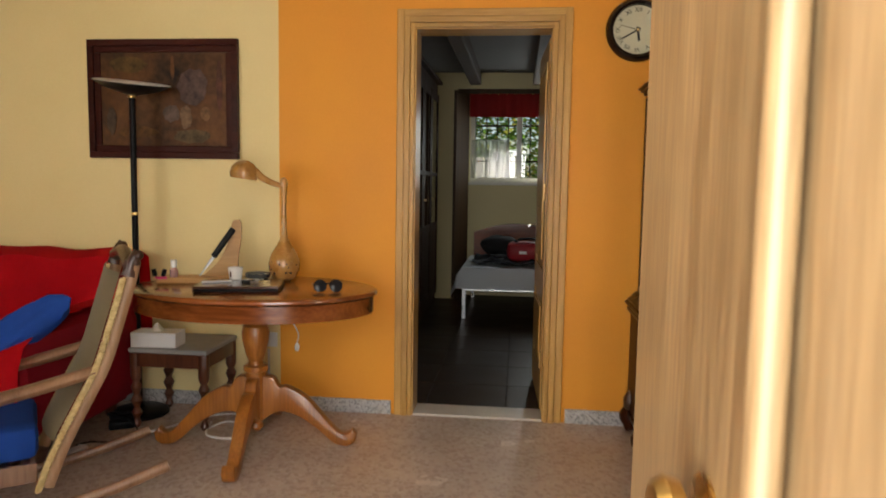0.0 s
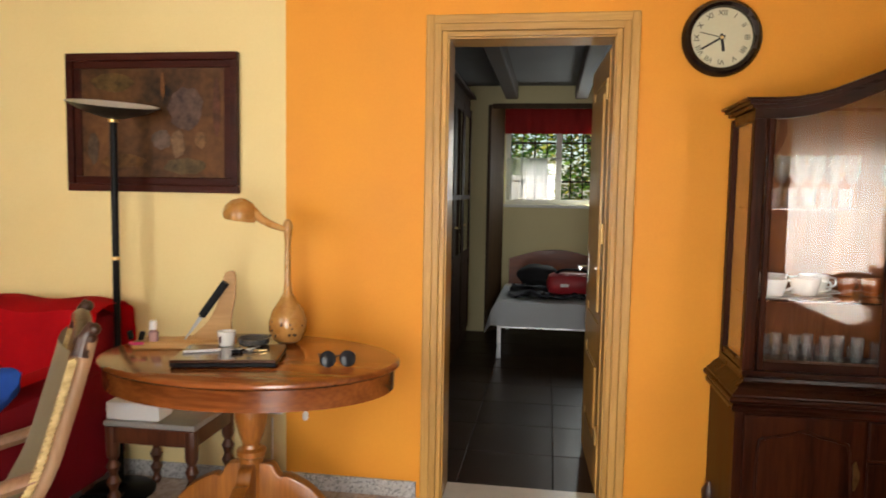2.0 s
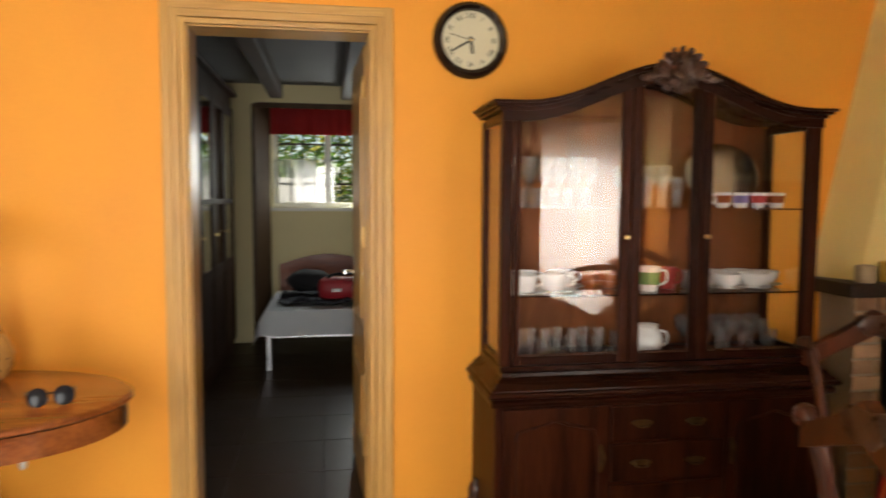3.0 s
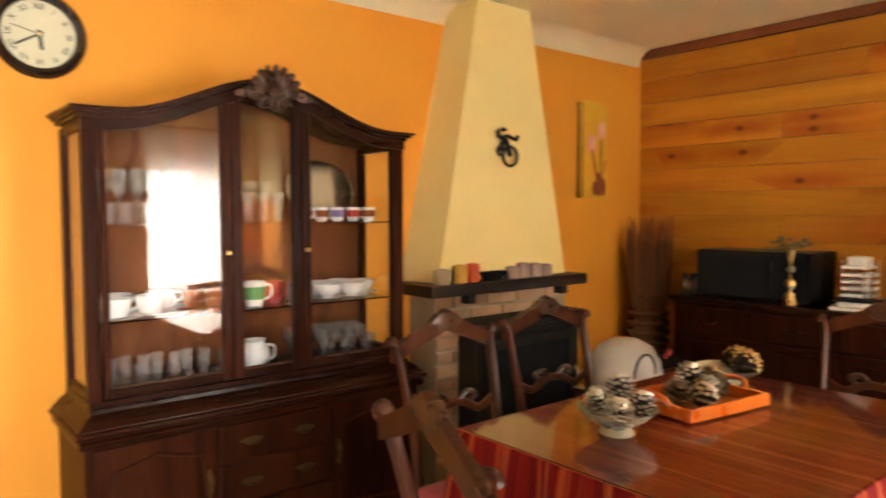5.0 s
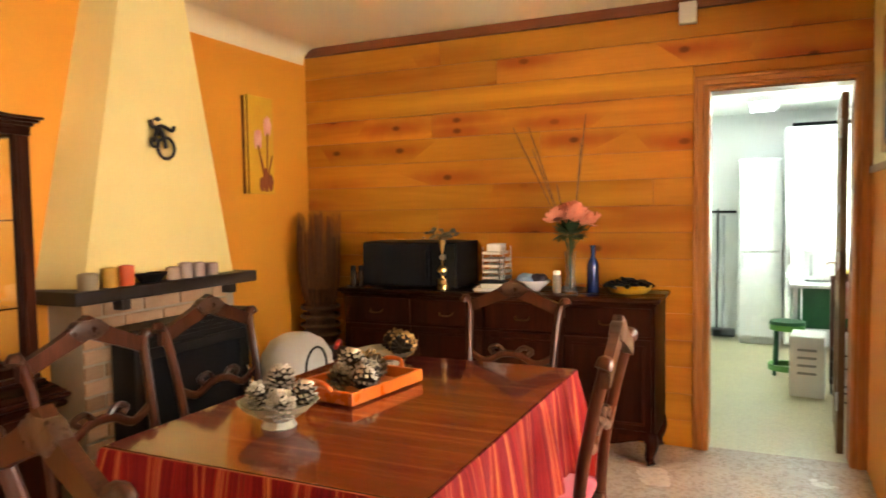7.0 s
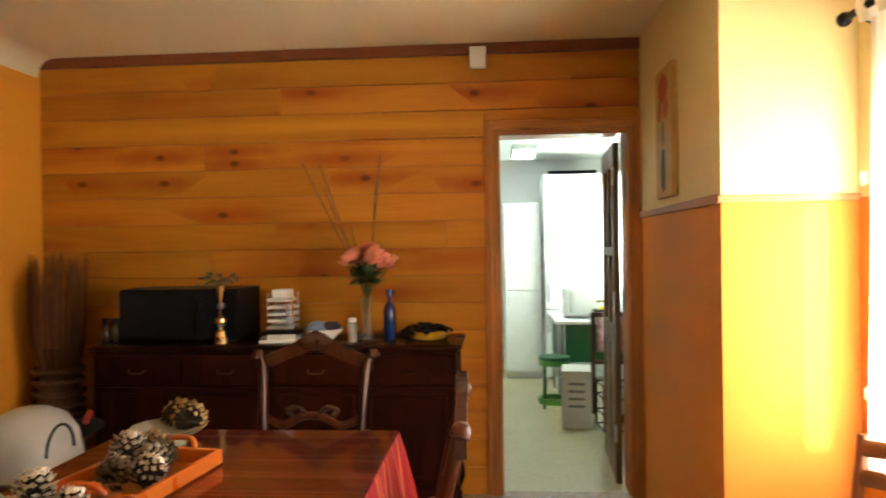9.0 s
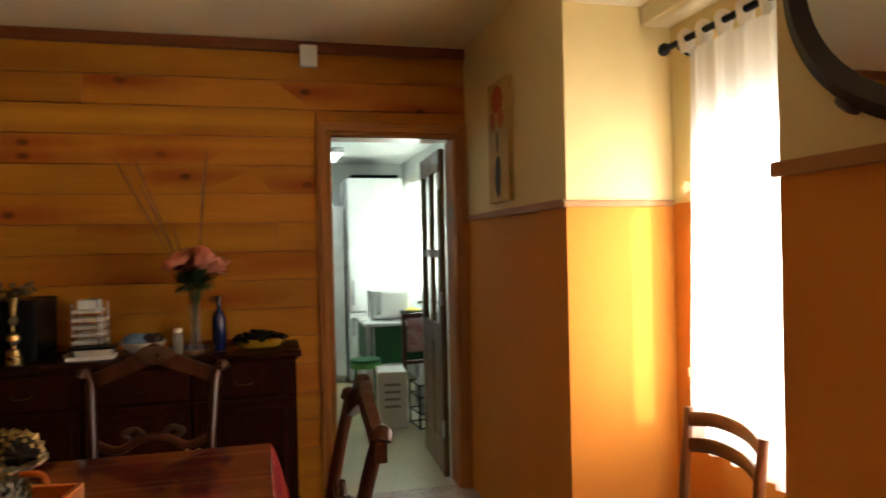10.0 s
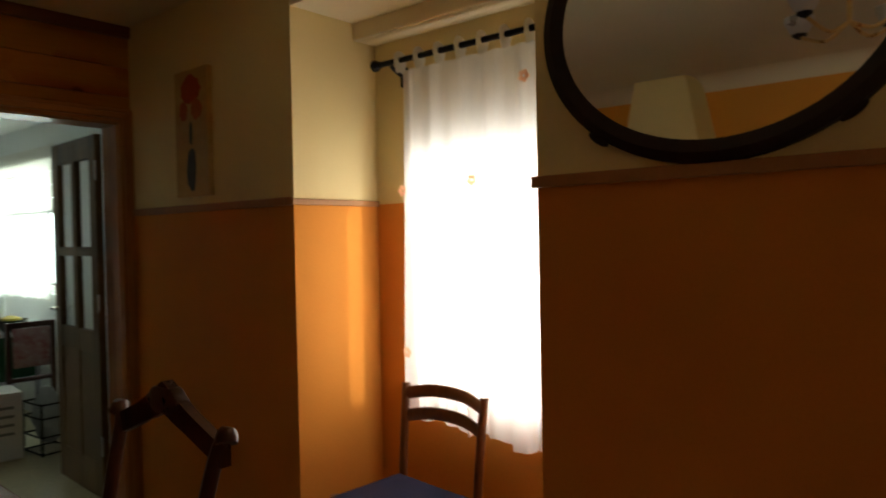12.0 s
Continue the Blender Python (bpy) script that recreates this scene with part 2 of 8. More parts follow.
OAK_H = wood("varnished_oak_level", (0.56, 0.325, 0.085), (0.38, 0.195, 0.042), 0, 0.36, 0.3, 9)
OAK_LEAF = wood("pale_oak_door", (0.31, 0.21, 0.105), (0.16, 0.1, 0.045), 2, 0.36, 0.3, 12, 0.0, streak=0.8)
DARKW = wood("dark_mahogany", (0.05, 0.012, 0.004), (0.012, 0.003, 0.0012), 2, 0.32, 0.0, 8, 0.08, False, 0.08)
DARKW_H = wood("dark_mahogany_level", (0.032, 0.0075, 0.0027), (0.01, 0.0026, 0.001), 0, 0.24, 0.0, 8, 0.08, False, 0.14)
TERRAZZO = speckled("terrazzo", (0.64, 0.52, 0.44), ((0.5, 0.38, 0.31), (0.7, 0.6, 0.52), (0.4, 0.3, 0.245)), 60, 0.26)
GRANITE = speckled("grey_granite", (0.55, 0.54, 0.53), ((0.2, 0.2, 0.2), (0.75, 0.75, 0.75), (0.08, 0.08, 0.08)), 110, 0.4)
DARKTILE = mat("dark_brown_floor_tile", (0.045, 0.025, 0.014), 0.4, (0.032, 0.017, 0.01), 3, 60, 0.05, per_object=0.08, spec=0.1)
CREAMFLOOR = speckled("cream_terrazzo", (0.56, 0.49, 0.29), ((0.47, 0.41, 0.25), (0.64, 0.57, 0.37), (0.42, 0.36, 0.22)), 90, 0.3)
BLACK = mat("black_enamel", (0.008, 0.008, 0.009), 0.35, None, 20, 200, 0.05, spec=0.12)
BRASS = mat("polished_brass", (0.82, 0.58, 0.24), 0.3, None, 15, 120, 0.05, metal=1.0)
AGED = mat("aged_brass", (0.2, 0.125, 0.05), 0.42, (0.09, 0.055, 0.024), 30, 160, 0.2, metal=1.0)
STEEL = mat("grey_metal", (0.55, 0.56, 0.58), 0.3, None, 12, 150, 0.05, metal=1.0)
GROUND = mat("garden_ground", (0.22, 0.18, 0.13), 0.9, (0.12, 0.11, 0.07), 1.2, 40, 0.5)

# ---------- mesh helpers ----------


def finish(name, bm, material, parent=None, label="", smooth=False):
    me = bpy.data.meshes.new(name)
    bmesh.ops.recalc_face_normals(bm, faces=bm.faces)
    if smooth:
        for f in bm.faces:
            f.smooth = True
        for e in bm.edges:
            if len(e.link_faces) == 2 and e.calc_face_angle(0) > radians(38):
                e.smooth = False
    bm.to_mesh(me)
    bm.free()
    for m in material if isinstance(material, (list, tuple)) else [material]:
        me.materials.append(m)
    ob = new(name, me)
    if parent is not None:
        ob.parent = parent
    if label:
        ob["label"] = label
    return ob


part = finish


def empty(name, x=0, y=0, z=0, rz=0, label="", category="", group="", kind=""):
    e = new(name)
    e.empty_display_size = 0.1
    e.matrix_world = pose(x, y, z, 0, 0, rz)
    return tagged(e, label, category, group, kind)


def add_box(bm, x0, y0, z0, x1, y1, z1, bevel=0.0, m=None):
    r = bmesh.ops.create_cube(bm, size=1.0)
    vs = r["verts"]
    bmesh.ops.scale(bm, vec=(abs(x1 - x0), abs(y1 - y0), abs(z1 - z0)), verts=vs)
    bmesh.ops.translate(bm, vec=((x0 + x1) / 2, (y0 + y1) / 2, (z0 + z1) / 2), verts=vs)
    if bevel:
        es = list({e for v in vs for e in v.link_edges})
        vs = list({v for f in bmesh.ops.bevel(bm, geom=es, offset=bevel, segments=2, profile=0.5, affect="EDGES")["faces"] for v in f.verts} | {v for v in vs if v.is_valid})
    if m is not None:
        bmesh.ops.transform(bm, matrix=m, verts=vs)
    return vs


def box(x0, y0, z0, x1, y1, z1, bevel=0.0, m=None):
    bm = bmesh.new()
    add_box(bm, x0, y0, z0, x1, y1, z1, bevel, m)
    return bm


def boxes(*bs, bevel=0.0):
    bm = bmesh.new()
    for b in bs:
        add_box(bm, *b, bevel=bevel)
    return bm


def add_lathe(bm, prof, n=24, m=None, cap=True):
    """A turned shape: prof is rows of (radius, z)."""
    rings = []
    for r, z in prof:
        rings.append([bm.verts.new((r * math.cos(2 * math.pi * i / n), r * math.sin(2 * math.pi * i / n), z)) for i in range(n)])
    for a, b in zip(rings, rings[1:]):
        for i in range(n):
            bm.faces.new((a[i], a[(i + 1) % n], b[(i + 1) % n], b[i]))
    if cap:
        bm.faces.new(rings[0][::-1])
        bm.faces.new(rings[-1])
    vs = [v for r in rings for v in r]
    if m is not None:
        bmesh.ops.transform(bm, matrix=m, verts=vs)
    return vs


def lathe(prof, n=24, m=None, cap=True):
    bm = bmesh.new()
    add_lathe(bm, prof, n, m, cap)
    return bm


def add_tube(bm, pts, rad, n=10, flat=1.0):
    """A round bar along points; rad is one radius or one for each point; flat squeezes it sideways."""
    pts = [Vector(p) for p in pts]
    rads = rad if isinstance(rad, (list, tuple)) else [rad] * len(pts)
    rings, up = [], None
    for i, p in enumerate(pts):
        d = (pts[min(i + 1, len(pts) - 1)] - pts[max(i - 1, 0)]).normalized()
        if up is None:
            up = Vector((0, 0, 1)) if abs(d.z) < 0.9 else Vector((1, 0, 0))
        s = d.cross(up).normalized()
        up = s.cross(d).normalized()
        rings.append([bm.verts.new(p + rads[i] * (math.cos(2 * math.pi * k / n) * s * flat + math.sin(2 * math.pi * k / n) * up)) for k in range(n)])
    for a, b in zip(rings, rings[1:]):
        for k in range(n):
            bm.faces.new((a[k], a[(k + 1) % n], b[(k + 1) % n], b[k]))
    bm.faces.new(rings[0][::-1])
    bm.faces.new(rings[-1])


def tube(pts, rad, n=10, flat=1.0):
    bm = bmesh.new()
    add_tube(bm, pts, rad, n, flat)
    return bm


def smooth_line(pts, steps=6):
    """A Catmull-Rom line through points."""
    ps = [Vector(p) for p in pts]
    out = []
    for i in range(len(ps) - 1):
        p0, p1, p2, p3 = ps[max(i - 1, 0)], ps[i], ps[i + 1], ps[min(i + 2, len(ps) - 1)]
        for k in range(steps):
            t = k / steps
            out.append(0.5 * (2 * p1 + (p2 - p0) * t + (2 * p0 - 5 * p1 + 4 * p2 - p3) * t * t + (3 * p1 - p0 - 3 * p2 + p3) * t ** 3))
    return out + [ps[-1]]


def extrude_outline(pts, depth, m=None, bevel=0.0):
    """A flat board cut to an outline in x and z, with thickness along y."""
    bm = bmesh.new()
    vs = [bm.verts.new((p[0], 0, p[1])) for p in pts]
    f = bm.faces.new(vs)
    r = bmesh.ops.extrude_face_region(bm, geom=[f])
    bmesh.ops.translate(bm, vec=(0, depth, 0), verts=[g for g in r["geom"] if isinstance(g, bmesh.types.BMVert)])
    if bevel:
        bmesh.ops.bevel(bm, geom=[e for e in bm.edges], offset=bevel, segments=2, profile=0.5, affect="EDGES")
    if m is not None:
        bmesh.ops.transform(bm, matrix=m, verts=bm.verts)
    return bm


def wall(name, axis, p0, p1, a0, a1, z0, z1, material, holes=(), label=""):
    """A wall along x or y, from p0 to p1 thick, with holes (a0, a1, z0, z1) cut through."""
    cuts = sorted({a0, a1, *[c for h in holes for c in h[:2]]})
    bm = bmesh.new()
    for u, v in zip(cuts, cuts[1:]):
        spans = [(z0, z1)]
        for h in holes:
            if h[0] <= u and h[1] >= v:
                spans = [s for lo, hi in spans for s in ((lo, min(hi, h[2])), (max(lo, h[3]), hi)) if s[1] - s[0] > 1e-4]
        for lo, hi in spans:
            add_box(bm, *((u, p0, lo, v, p1, hi) if axis == "x" else (p0, u, lo, p1, v, hi)))
    bmesh.ops.remove_doubles(bm, verts=bm.verts, dist=1e-5)
    return tagged(finish(name, bm, material), label or "painted plaster wall", "wall", kind="structure")
# ---------- structure ----------
tagged(finish("ground", box(-150, -150, -0.9, 150, 150, -0.25), GROUND), "bare garden ground outside the house", "ground", kind="structure")
tagged(finish("floor", box(WEST - 0.2, -0.25, -0.2, EAST + 0.06, BACK + 0.13, 0.0), TERRAZZO), "brown speckled terrazzo floor of the main room", "floor", kind="structure")
tagged(finish("floor_kitchen", box(EAST + 0.06, KY0 - 0.2, -0.2, KX1 + 0.2, KY1 + 0.2, -0.002), CREAMFLOOR), "pale cream terrazzo kitchen floor", "floor", kind="structure")
floor_bed = tagged(finish("floor_bedroom", box(BX0 - 0.2, BACK + 0.13, -0.2, BX1 + 0.2, BY1 + 0.35, -0.01), mat("dark_grout", (0.036, 0.022, 0.014), 0.6, spec=0.1)), "dark brown tiled bedroom floor", "floor", kind="structure")
tagged(finish("ceiling", box(WEST - 0.2, FRONT, CEIL, EAST, BACK, CEIL + 0.15), CEILM), "cream painted ceiling", "ceiling", kind="structure")
tagged(finish("ceiling_alcove", box(AL0, OUT, ALH, AL1, FRONT - 0.002, ALH + 0.0995), CEILM), "cream painted ceiling of the window alcove", "ceiling", kind="structure")
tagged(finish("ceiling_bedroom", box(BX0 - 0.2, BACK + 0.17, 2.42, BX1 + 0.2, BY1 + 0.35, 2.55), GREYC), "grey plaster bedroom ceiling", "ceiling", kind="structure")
tagged(finish("ceiling_kitchen", box(EAST + 0.17, KY0 - 0.2, 2.3, KX1 + 0.2, KY1 + 0.2, 2.45), KWHITE), "white kitchen ceiling", "ceiling", kind="structure")

T = BACK + 0.17
SPLIT = -1.15
wall("wall_north_yellow", "x", BACK, T, WEST, SPLIT, 0, CEIL + 0.15, YELLOW, label="cream yellow painted plaster wall")
wall("wall_north_orange", "x", BACK, T, SPLIT, EAST + 0.17, 0, CEIL + 0.15, ORANGE, [(D0 - 0.03, D1 + 0.03, 0, DH + 0.03)], "bright orange painted plaster wall")
LW0, LW1 = -3.15, -1.85                                # unseen living room window, added for light
wall("wall_west", "y", WEST - 0.2, WEST, -0.02, T, 0, CEIL + 0.15, YELLOW, label="cream yellow painted plaster wall")
# core coloured dark so that the gaps between the boards look shaded
wall("wall_east_core", "y", EAST + 0.022, EAST + 0.17, OUT - 0.2, BACK, 0, CEIL + 0.15, PINE_DARK, [(K0 - 0.03, K1 + 0.03, 0, KH + 0.03)], "wall core behind the pine boards, coloured dark to shade the gaps")
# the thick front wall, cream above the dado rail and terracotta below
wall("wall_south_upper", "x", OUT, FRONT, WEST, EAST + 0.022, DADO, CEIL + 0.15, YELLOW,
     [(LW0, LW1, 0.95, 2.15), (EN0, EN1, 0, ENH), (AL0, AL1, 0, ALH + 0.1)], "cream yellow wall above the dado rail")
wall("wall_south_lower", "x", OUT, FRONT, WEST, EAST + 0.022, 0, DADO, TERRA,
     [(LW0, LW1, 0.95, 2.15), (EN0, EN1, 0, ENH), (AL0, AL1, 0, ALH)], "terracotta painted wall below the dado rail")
WX0, WX1, WZ0, WZ1 = 1.92, 2.75, 0.72, 1.85
wall("wall_window_upper", "x", OUT - 0.1, OUT, AL0 - 0.2, AL1 + 0.2, DADO, CEIL, YELLOW, [(WX0, WX1, WZ0, WZ1)], "cream yellow wall round the alcove window")
wall("wall_window_lower", "x", OUT - 0.1, OUT, AL0 - 0.2, AL1 + 0.2, 0, DADO, TERRA, [(WX0, WX1, WZ0, WZ1)], "terracotta wall under the alcove window")
# unseen slab, added to block sun from the entrance and the west window
tagged(finish("porch_roof", box(-6.0, -1.5, 2.38, -0.45, OUT - 0.001, 2.5), WHITE), "unseen plain slab added to keep the sun off entrance and west window", "porch", kind="structure")
# bedroom shell
BEDP = mat("pale_olive_wall_paint", (0.74, 0.66, 0.38), 0.65, (0.68, 0.6, 0.34), 1.6, 110, 0.2)
BWX0, BWX1, BWZ0, BWZ1 = -0.435, 0.66, 1.275, 2.15
wall("wall_bedroom_north", "x", BY1, BY1 + 0.28, BX0, BX1, 0, 2.6, BEDP, [(BWX0, BWX1, BWZ0, BWZ1)], "pale olive bedroom wall round the window")
wall("wall_bedroom_west", "y", BX0 - 0.15, BX0, T, BY1 + 0.28, 0, 2.6, BEDP, label="pale olive bedroom wall")
wall("wall_bedroom_east", "y", BX1, BX1 + 0.15, T, BY1 + 0.28, 0, 2.6, BEDP, label="pale olive bedroom wall")
# kitchen shell
KWX0, KWX1, KWZ0, KWZ1 = 6.4, 7.9, 0.98, 2.0
wall("wall_kitchen_south", "x", KY0 - 0.15, KY0, EAST + 0.17, KX1 + 0.15, 0, 2.45, KWHITE, [(KWX0, KWX1, KWZ0, KWZ1)], "white kitchen wall round its window")
wall("wall_kitchen_north", "x", KY1, KY1 + 0.15, EAST + 0.17, KX1 + 0.15, 0, 2.45, KWHITE, label="white kitchen wall")
wall("wall_kitchen_east", "y", KX1, KX1 + 0.15, KY0, KY1, 0, 2.45, KWHITE, label="white kitchen wall")


def casing(name, axis, face, depth, a0, a1, h, wid, mv, mh, out=1, label="varnished oak door casing with reeded mouldings"):
    """Door lining and moulded casing round an opening; face is the room's wall face, out the way towards the room."""
    e = empty(name, label=label, category="door frame", kind="structure")

    def place(u, v):           # u along the wall, v out of it
        return (u, face - out * v) if axis == "x" else (face + out * v, u)

    def slab(nm, u0, v0, z0, u1, v1, z1, m, bev=0.003):
        p, q = place(u0, v0), place(u1, v1)
        part(nm, box(p[0], p[1], z0, q[0], q[1], z1, bev), m, e)
    t = 0.03
    slab("lining", a0 - t, -depth, 0, a0, 0.0, h, mv)
    slab("lining", a1, -depth, 0, a1 + t, 0.0, h, mv)
    slab("head_lining", a0 - t, -depth, h, a1 + t, 0.0, h + t, mh)
    # three reeds of different projection make the moulding
    for w0, w1, pr in ((0.006, 0.03, 0.022), (0.03, 0.062, 0.028), (0.062, wid, 0.02)):
        for side, a in ((-1, a0), (1, a1)):
            slab("casing", a + side * w0, 0.001, 0, a + side * w1, pr, h + w1, mv, 0.005)
        slab("head_casing", a0 - w1 + 0.001, 0.001, h + w0, a1 + w1 - 0.001, pr - 0.0015, h + w1 - 0.001, mh, 0.005)
    return e


casing("door_frame_bedroom", "x", BACK, 0.17, D0, D1, DH, 0.1, OAK_V, OAK_H)
RED_PINE_V = wood("red_pine_upright", (0.5, 0.2, 0.04), (0.33, 0.11, 0.02), 2, 0.36, 0.3, 9)
RED_PINE_H = wood("red_pine_level", (0.5, 0.2, 0.04), (0.33, 0.11, 0.02), 1, 0.36, 0.3, 9)
casing("door_frame_kitchen", "y", EAST, 0.17, K0, K1, KH, 0.082, RED_PINE_V, RED_PINE_H, out=-1, label="reddish pine door casing")
tagged(finish("threshold", box(D0, BACK - 0.005, 0.0, D1, T, 0.012, 0.003), mat("pale_marble", (0.6, 0.55, 0.48), 0.35, (0.5, 0.45, 0.4), 12, 90)), "pale marble door threshold", "threshold", kind="structure")
for a, b in ((WEST, D0 - 0.12), (D1 + 0.12, 0.70)):
    tagged(finish("baseboard", box(a, BACK - 0.012, 0, b, BACK, 0.075, 0.002), GRANITE), "grey speckled granite skirting", "baseboard", kind="structure")
for a, b in ((WEST, EN0), (EN1, AL0)):
    tagged(finish("baseboard", box(a, FRONT, 0, b, FRONT + 0.012, 0.075, 0.002), GRANITE), "grey speckled granite skirting", "baseboard", kind="structure")
# cove between back wall and ceiling
bm = bmesh.new()
for i in range(6):
    a = math.pi / 2 * i / 5
    for x in (WEST, EAST - 0.02):
        bm.verts.new((x, BACK - 0.11 + 0.11 * math.sin(a), CEIL - 0.11 + 0.11 * math.cos(a) - 0.002))
bm.verts.ensure_lookup_table()
for i in range(5):
    bm.faces.new([bm.verts[k] for k in (2 * i, 2 * i + 1, 2 * i + 3, 2 * i + 2)])
tagged(finish("trim", bm, CEILM, smooth=True), "cream plaster cove under the ceiling", "cornice", kind="structure")
# dado rails
RAIL = mat("brown_dado_rail", (0.42, 0.2, 0.07), 0.5, (0.34, 0.15, 0.05), 8, 90)
for b in ((AL1, FRONT, DADO - 0.012, EAST - 0.025, FRONT + 0.016, DADO + 0.022), (EN1, FRONT, DADO - 0.012, AL0 + 0.012, FRONT + 0.018, DADO + 0.022),
          (AL1 - 0.014, OUT, DADO - 0.01, AL1, FRONT + 0.016, DADO + 0.015), (WEST, FRONT, DADO - 0.02, EN0, FRONT + 0.022, DADO + 0.03)):
    tagged(finish("trim", box(*b, 0.004), RAIL), "narrow brown painted dado rail", "dado rail", kind="structure")
# pine boards of the dining wall: each board a piece
pine_wall = empty("wall_east", label="wall clad in level varnished knotty pine boards", category="wall", kind="structure")
rnd = random.Random(5)
z, nb = 0.0, 16
bh = (CEIL - 0.06) / nb
for i in range(nb):
    segs = [(FRONT, BACK)] if i % 3 == 1 else [(FRONT, rnd.uniform(1.5, 3.0)), (0, BACK)]
    if len(segs) == 2:
        segs[1] = (segs[0][1], BACK)
    z0, z1 = i * bh, (i + 1) * bh
    for s0, s1 in segs:
        if z0 < KH + 0.08:
            s0 = max(s0, K1 + 0.083)
        if s1 - s0 < 0.05:
            continue
        b = part("plank", box(EAST, s0 + 0.0007, z0 + 0.0012, EAST + 0.02, s1 - 0.0007, z1 - 0.0012, 0.002), PINE, pine_wall)
part("plank", box(EAST, FRONT, KH + 0.084, EAST + 0.02, K1 + 0.0825, 14 * bh - 0.002, 0.0035), PINE, pine_wall)
tagged(finish("trim", box(EAST - 0.022, FRONT, CEIL - 0.06, EAST + 0.02, BACK, CEIL - 0.001, 0.004), PINE_DARK), "dark stained pine strip along the ceiling", "trim", kind="structure")
# ---------- living room ----------
GLOSSW = wood("polished_walnut_table", (0.29, 0.085, 0.018), (0.12, 0.03, 0.007), 0, 0.16, 0.35, 6)
HONEY = wood("honey_turned_wood", (0.40, 0.145, 0.022), (0.18, 0.055, 0.009), 2, 0.28, 0.25, 7)
TURNED = wood("dark_turned_wood", (0.13, 0.04, 0.015), (0.055, 0.016, 0.008), 2, 0.32, 0.4, 8)
CHROME = mat("chrome", (0.8, 0.8, 0.8), 0.12, None, 10, 60, 0, metal=1.0)
PLASTIC_W = mat("white_plastic", (0.75, 0.75, 0.74), 0.4, (0.7, 0.7, 0.69), 8, 60, 0.02)
BLACKP = mat("black_plastic", (0.01, 0.01, 0.011), 0.4, None, 12, 90, 0.03, spec=0.1)


def oval(a, b, r, z, n=64):
    return [(a * math.cos(2 * math.pi * i / n) * r, b * math.sin(2 * math.pi * i / n) * r, z) for i in range(n)]


def loft(rings, cap=True):
    bm = bmesh.new()
    rs = [[bm.verts.new(p) for p in ring] for ring in rings]
    n = len(rs[0])
    for a, b in zip(rs, rs[1:]):
        for i in range(n):
            bm.faces.new((a[i], a[(i + 1) % n], b[(i + 1) % n], b[i]))
    if cap:
        bm.faces.new(rs[0][::-1])
        bm.faces.new(rs[-1])
    return bm


def round_table():
    e = empty("round_table", -1.085, 3.36, 0, 0, "oval polished walnut table on a turned pedestal with four scrolled legs", "table")
    dx, dy, A, B = 0.025, -0.07, 0.565, 0.385

    def off(r):
        return [(x + dx, y + dy, z) for x, y, z in r]
    prof = [(0.95, 0.742), (0.985, 0.745), (1.0, 0.752), (0.998, 0.76), (0.98, 0.766), (0.965, 0.768)]
    part("tabletop", loft([off(oval(A, B, r, z)) for r, z in prof]), GLOSSW, e, smooth=True)
    part("apron", loft([off(oval(A, B, r, z)) for r, z in ((0.93, 0.665), (0.965, 0.668), (0.968, 0.74), (0.93, 0.741))]), GLOSSW, e, smooth=True)
    part("pedestal", lathe([(0.018, 0.07), (0.034, 0.088), (0.028, 0.108), (0.046, 0.13), (0.047, 0.355), (0.056, 0.362), (0.056, 0.382), (0.038, 0.39), (0.033, 0.405), (0.046, 0.44),
                            (0.06, 0.5), (0.064, 0.54), (0.056, 0.572), (0.036, 0.585), (0.033, 0.598), (0.057, 0.604), (0.06, 0.614), (0.057, 0.624), (0.036, 0.63), (0.04, 0.645), (0.12, 0.664)], 28), HONEY, e, smooth=True)
    # flat sawn legs with a stepped shoulder and a scrolled foot
    top = smooth_line([(0.03, 0, 0.335), (0.085, 0, 0.33), (0.115, 0, 0.285), (0.15, 0, 0.285), (0.24, 0, 0.235), (0.33, 0, 0.135), (0.395, 0, 0.068), (0.43, 0, 0.062), (0.455, 0, 0.082)], 4)
    low = smooth_line([(0.478, 0, 0.06), (0.465, 0, 0.018), (0.42, 0, 0.0), (0.36, 0, 0.022), (0.29, 0, 0.085), (0.2, 0, 0.145), (0.11, 0, 0.165), (0.03, 0, 0.12)], 4)
    for k in range(4):
        bm = extrude_outline([(p[0], p[2]) for p in list(top) + list(low)], 0.056)
        ym = (max(v.co.y for v in bm.verts) + min(v.co.y for v in bm.verts)) / 2
        bmesh.ops.translate(bm, verts=bm.verts, vec=(0, -ym, -min(v.co.z for v in bm.verts)))
        rim = [ed for ed in bm.edges if abs(ed.verts[0].co.y - ed.verts[1].co.y) < 1e-5]
        bmesh.ops.bevel(bm, geom=rim, offset=0.009, segments=2, profile=0.5, affect="EDGES")
        bmesh.ops.transform(bm, matrix=Matrix.Rotation(radians(7 + 90 * k), 4, "Z"), verts=bm.verts)
        part("leg", bm, HONEY, e, smooth=True)
    return e


round_table()
TT = 0.768

# stool
st = empty("stool", -1.585, 3.66, 0, 0, "dark wooden stool with turned legs and a grey padded seat", "stool")
part("seat", box(-0.205, -0.19, 0.385, 0.205, 0.19, 0.41, 0.008), mat("grey_seat_cloth", (0.33, 0.32, 0.3), 0.7, (0.27, 0.26, 0.25), 14, 260, 0.3), st, "grey padded seat")
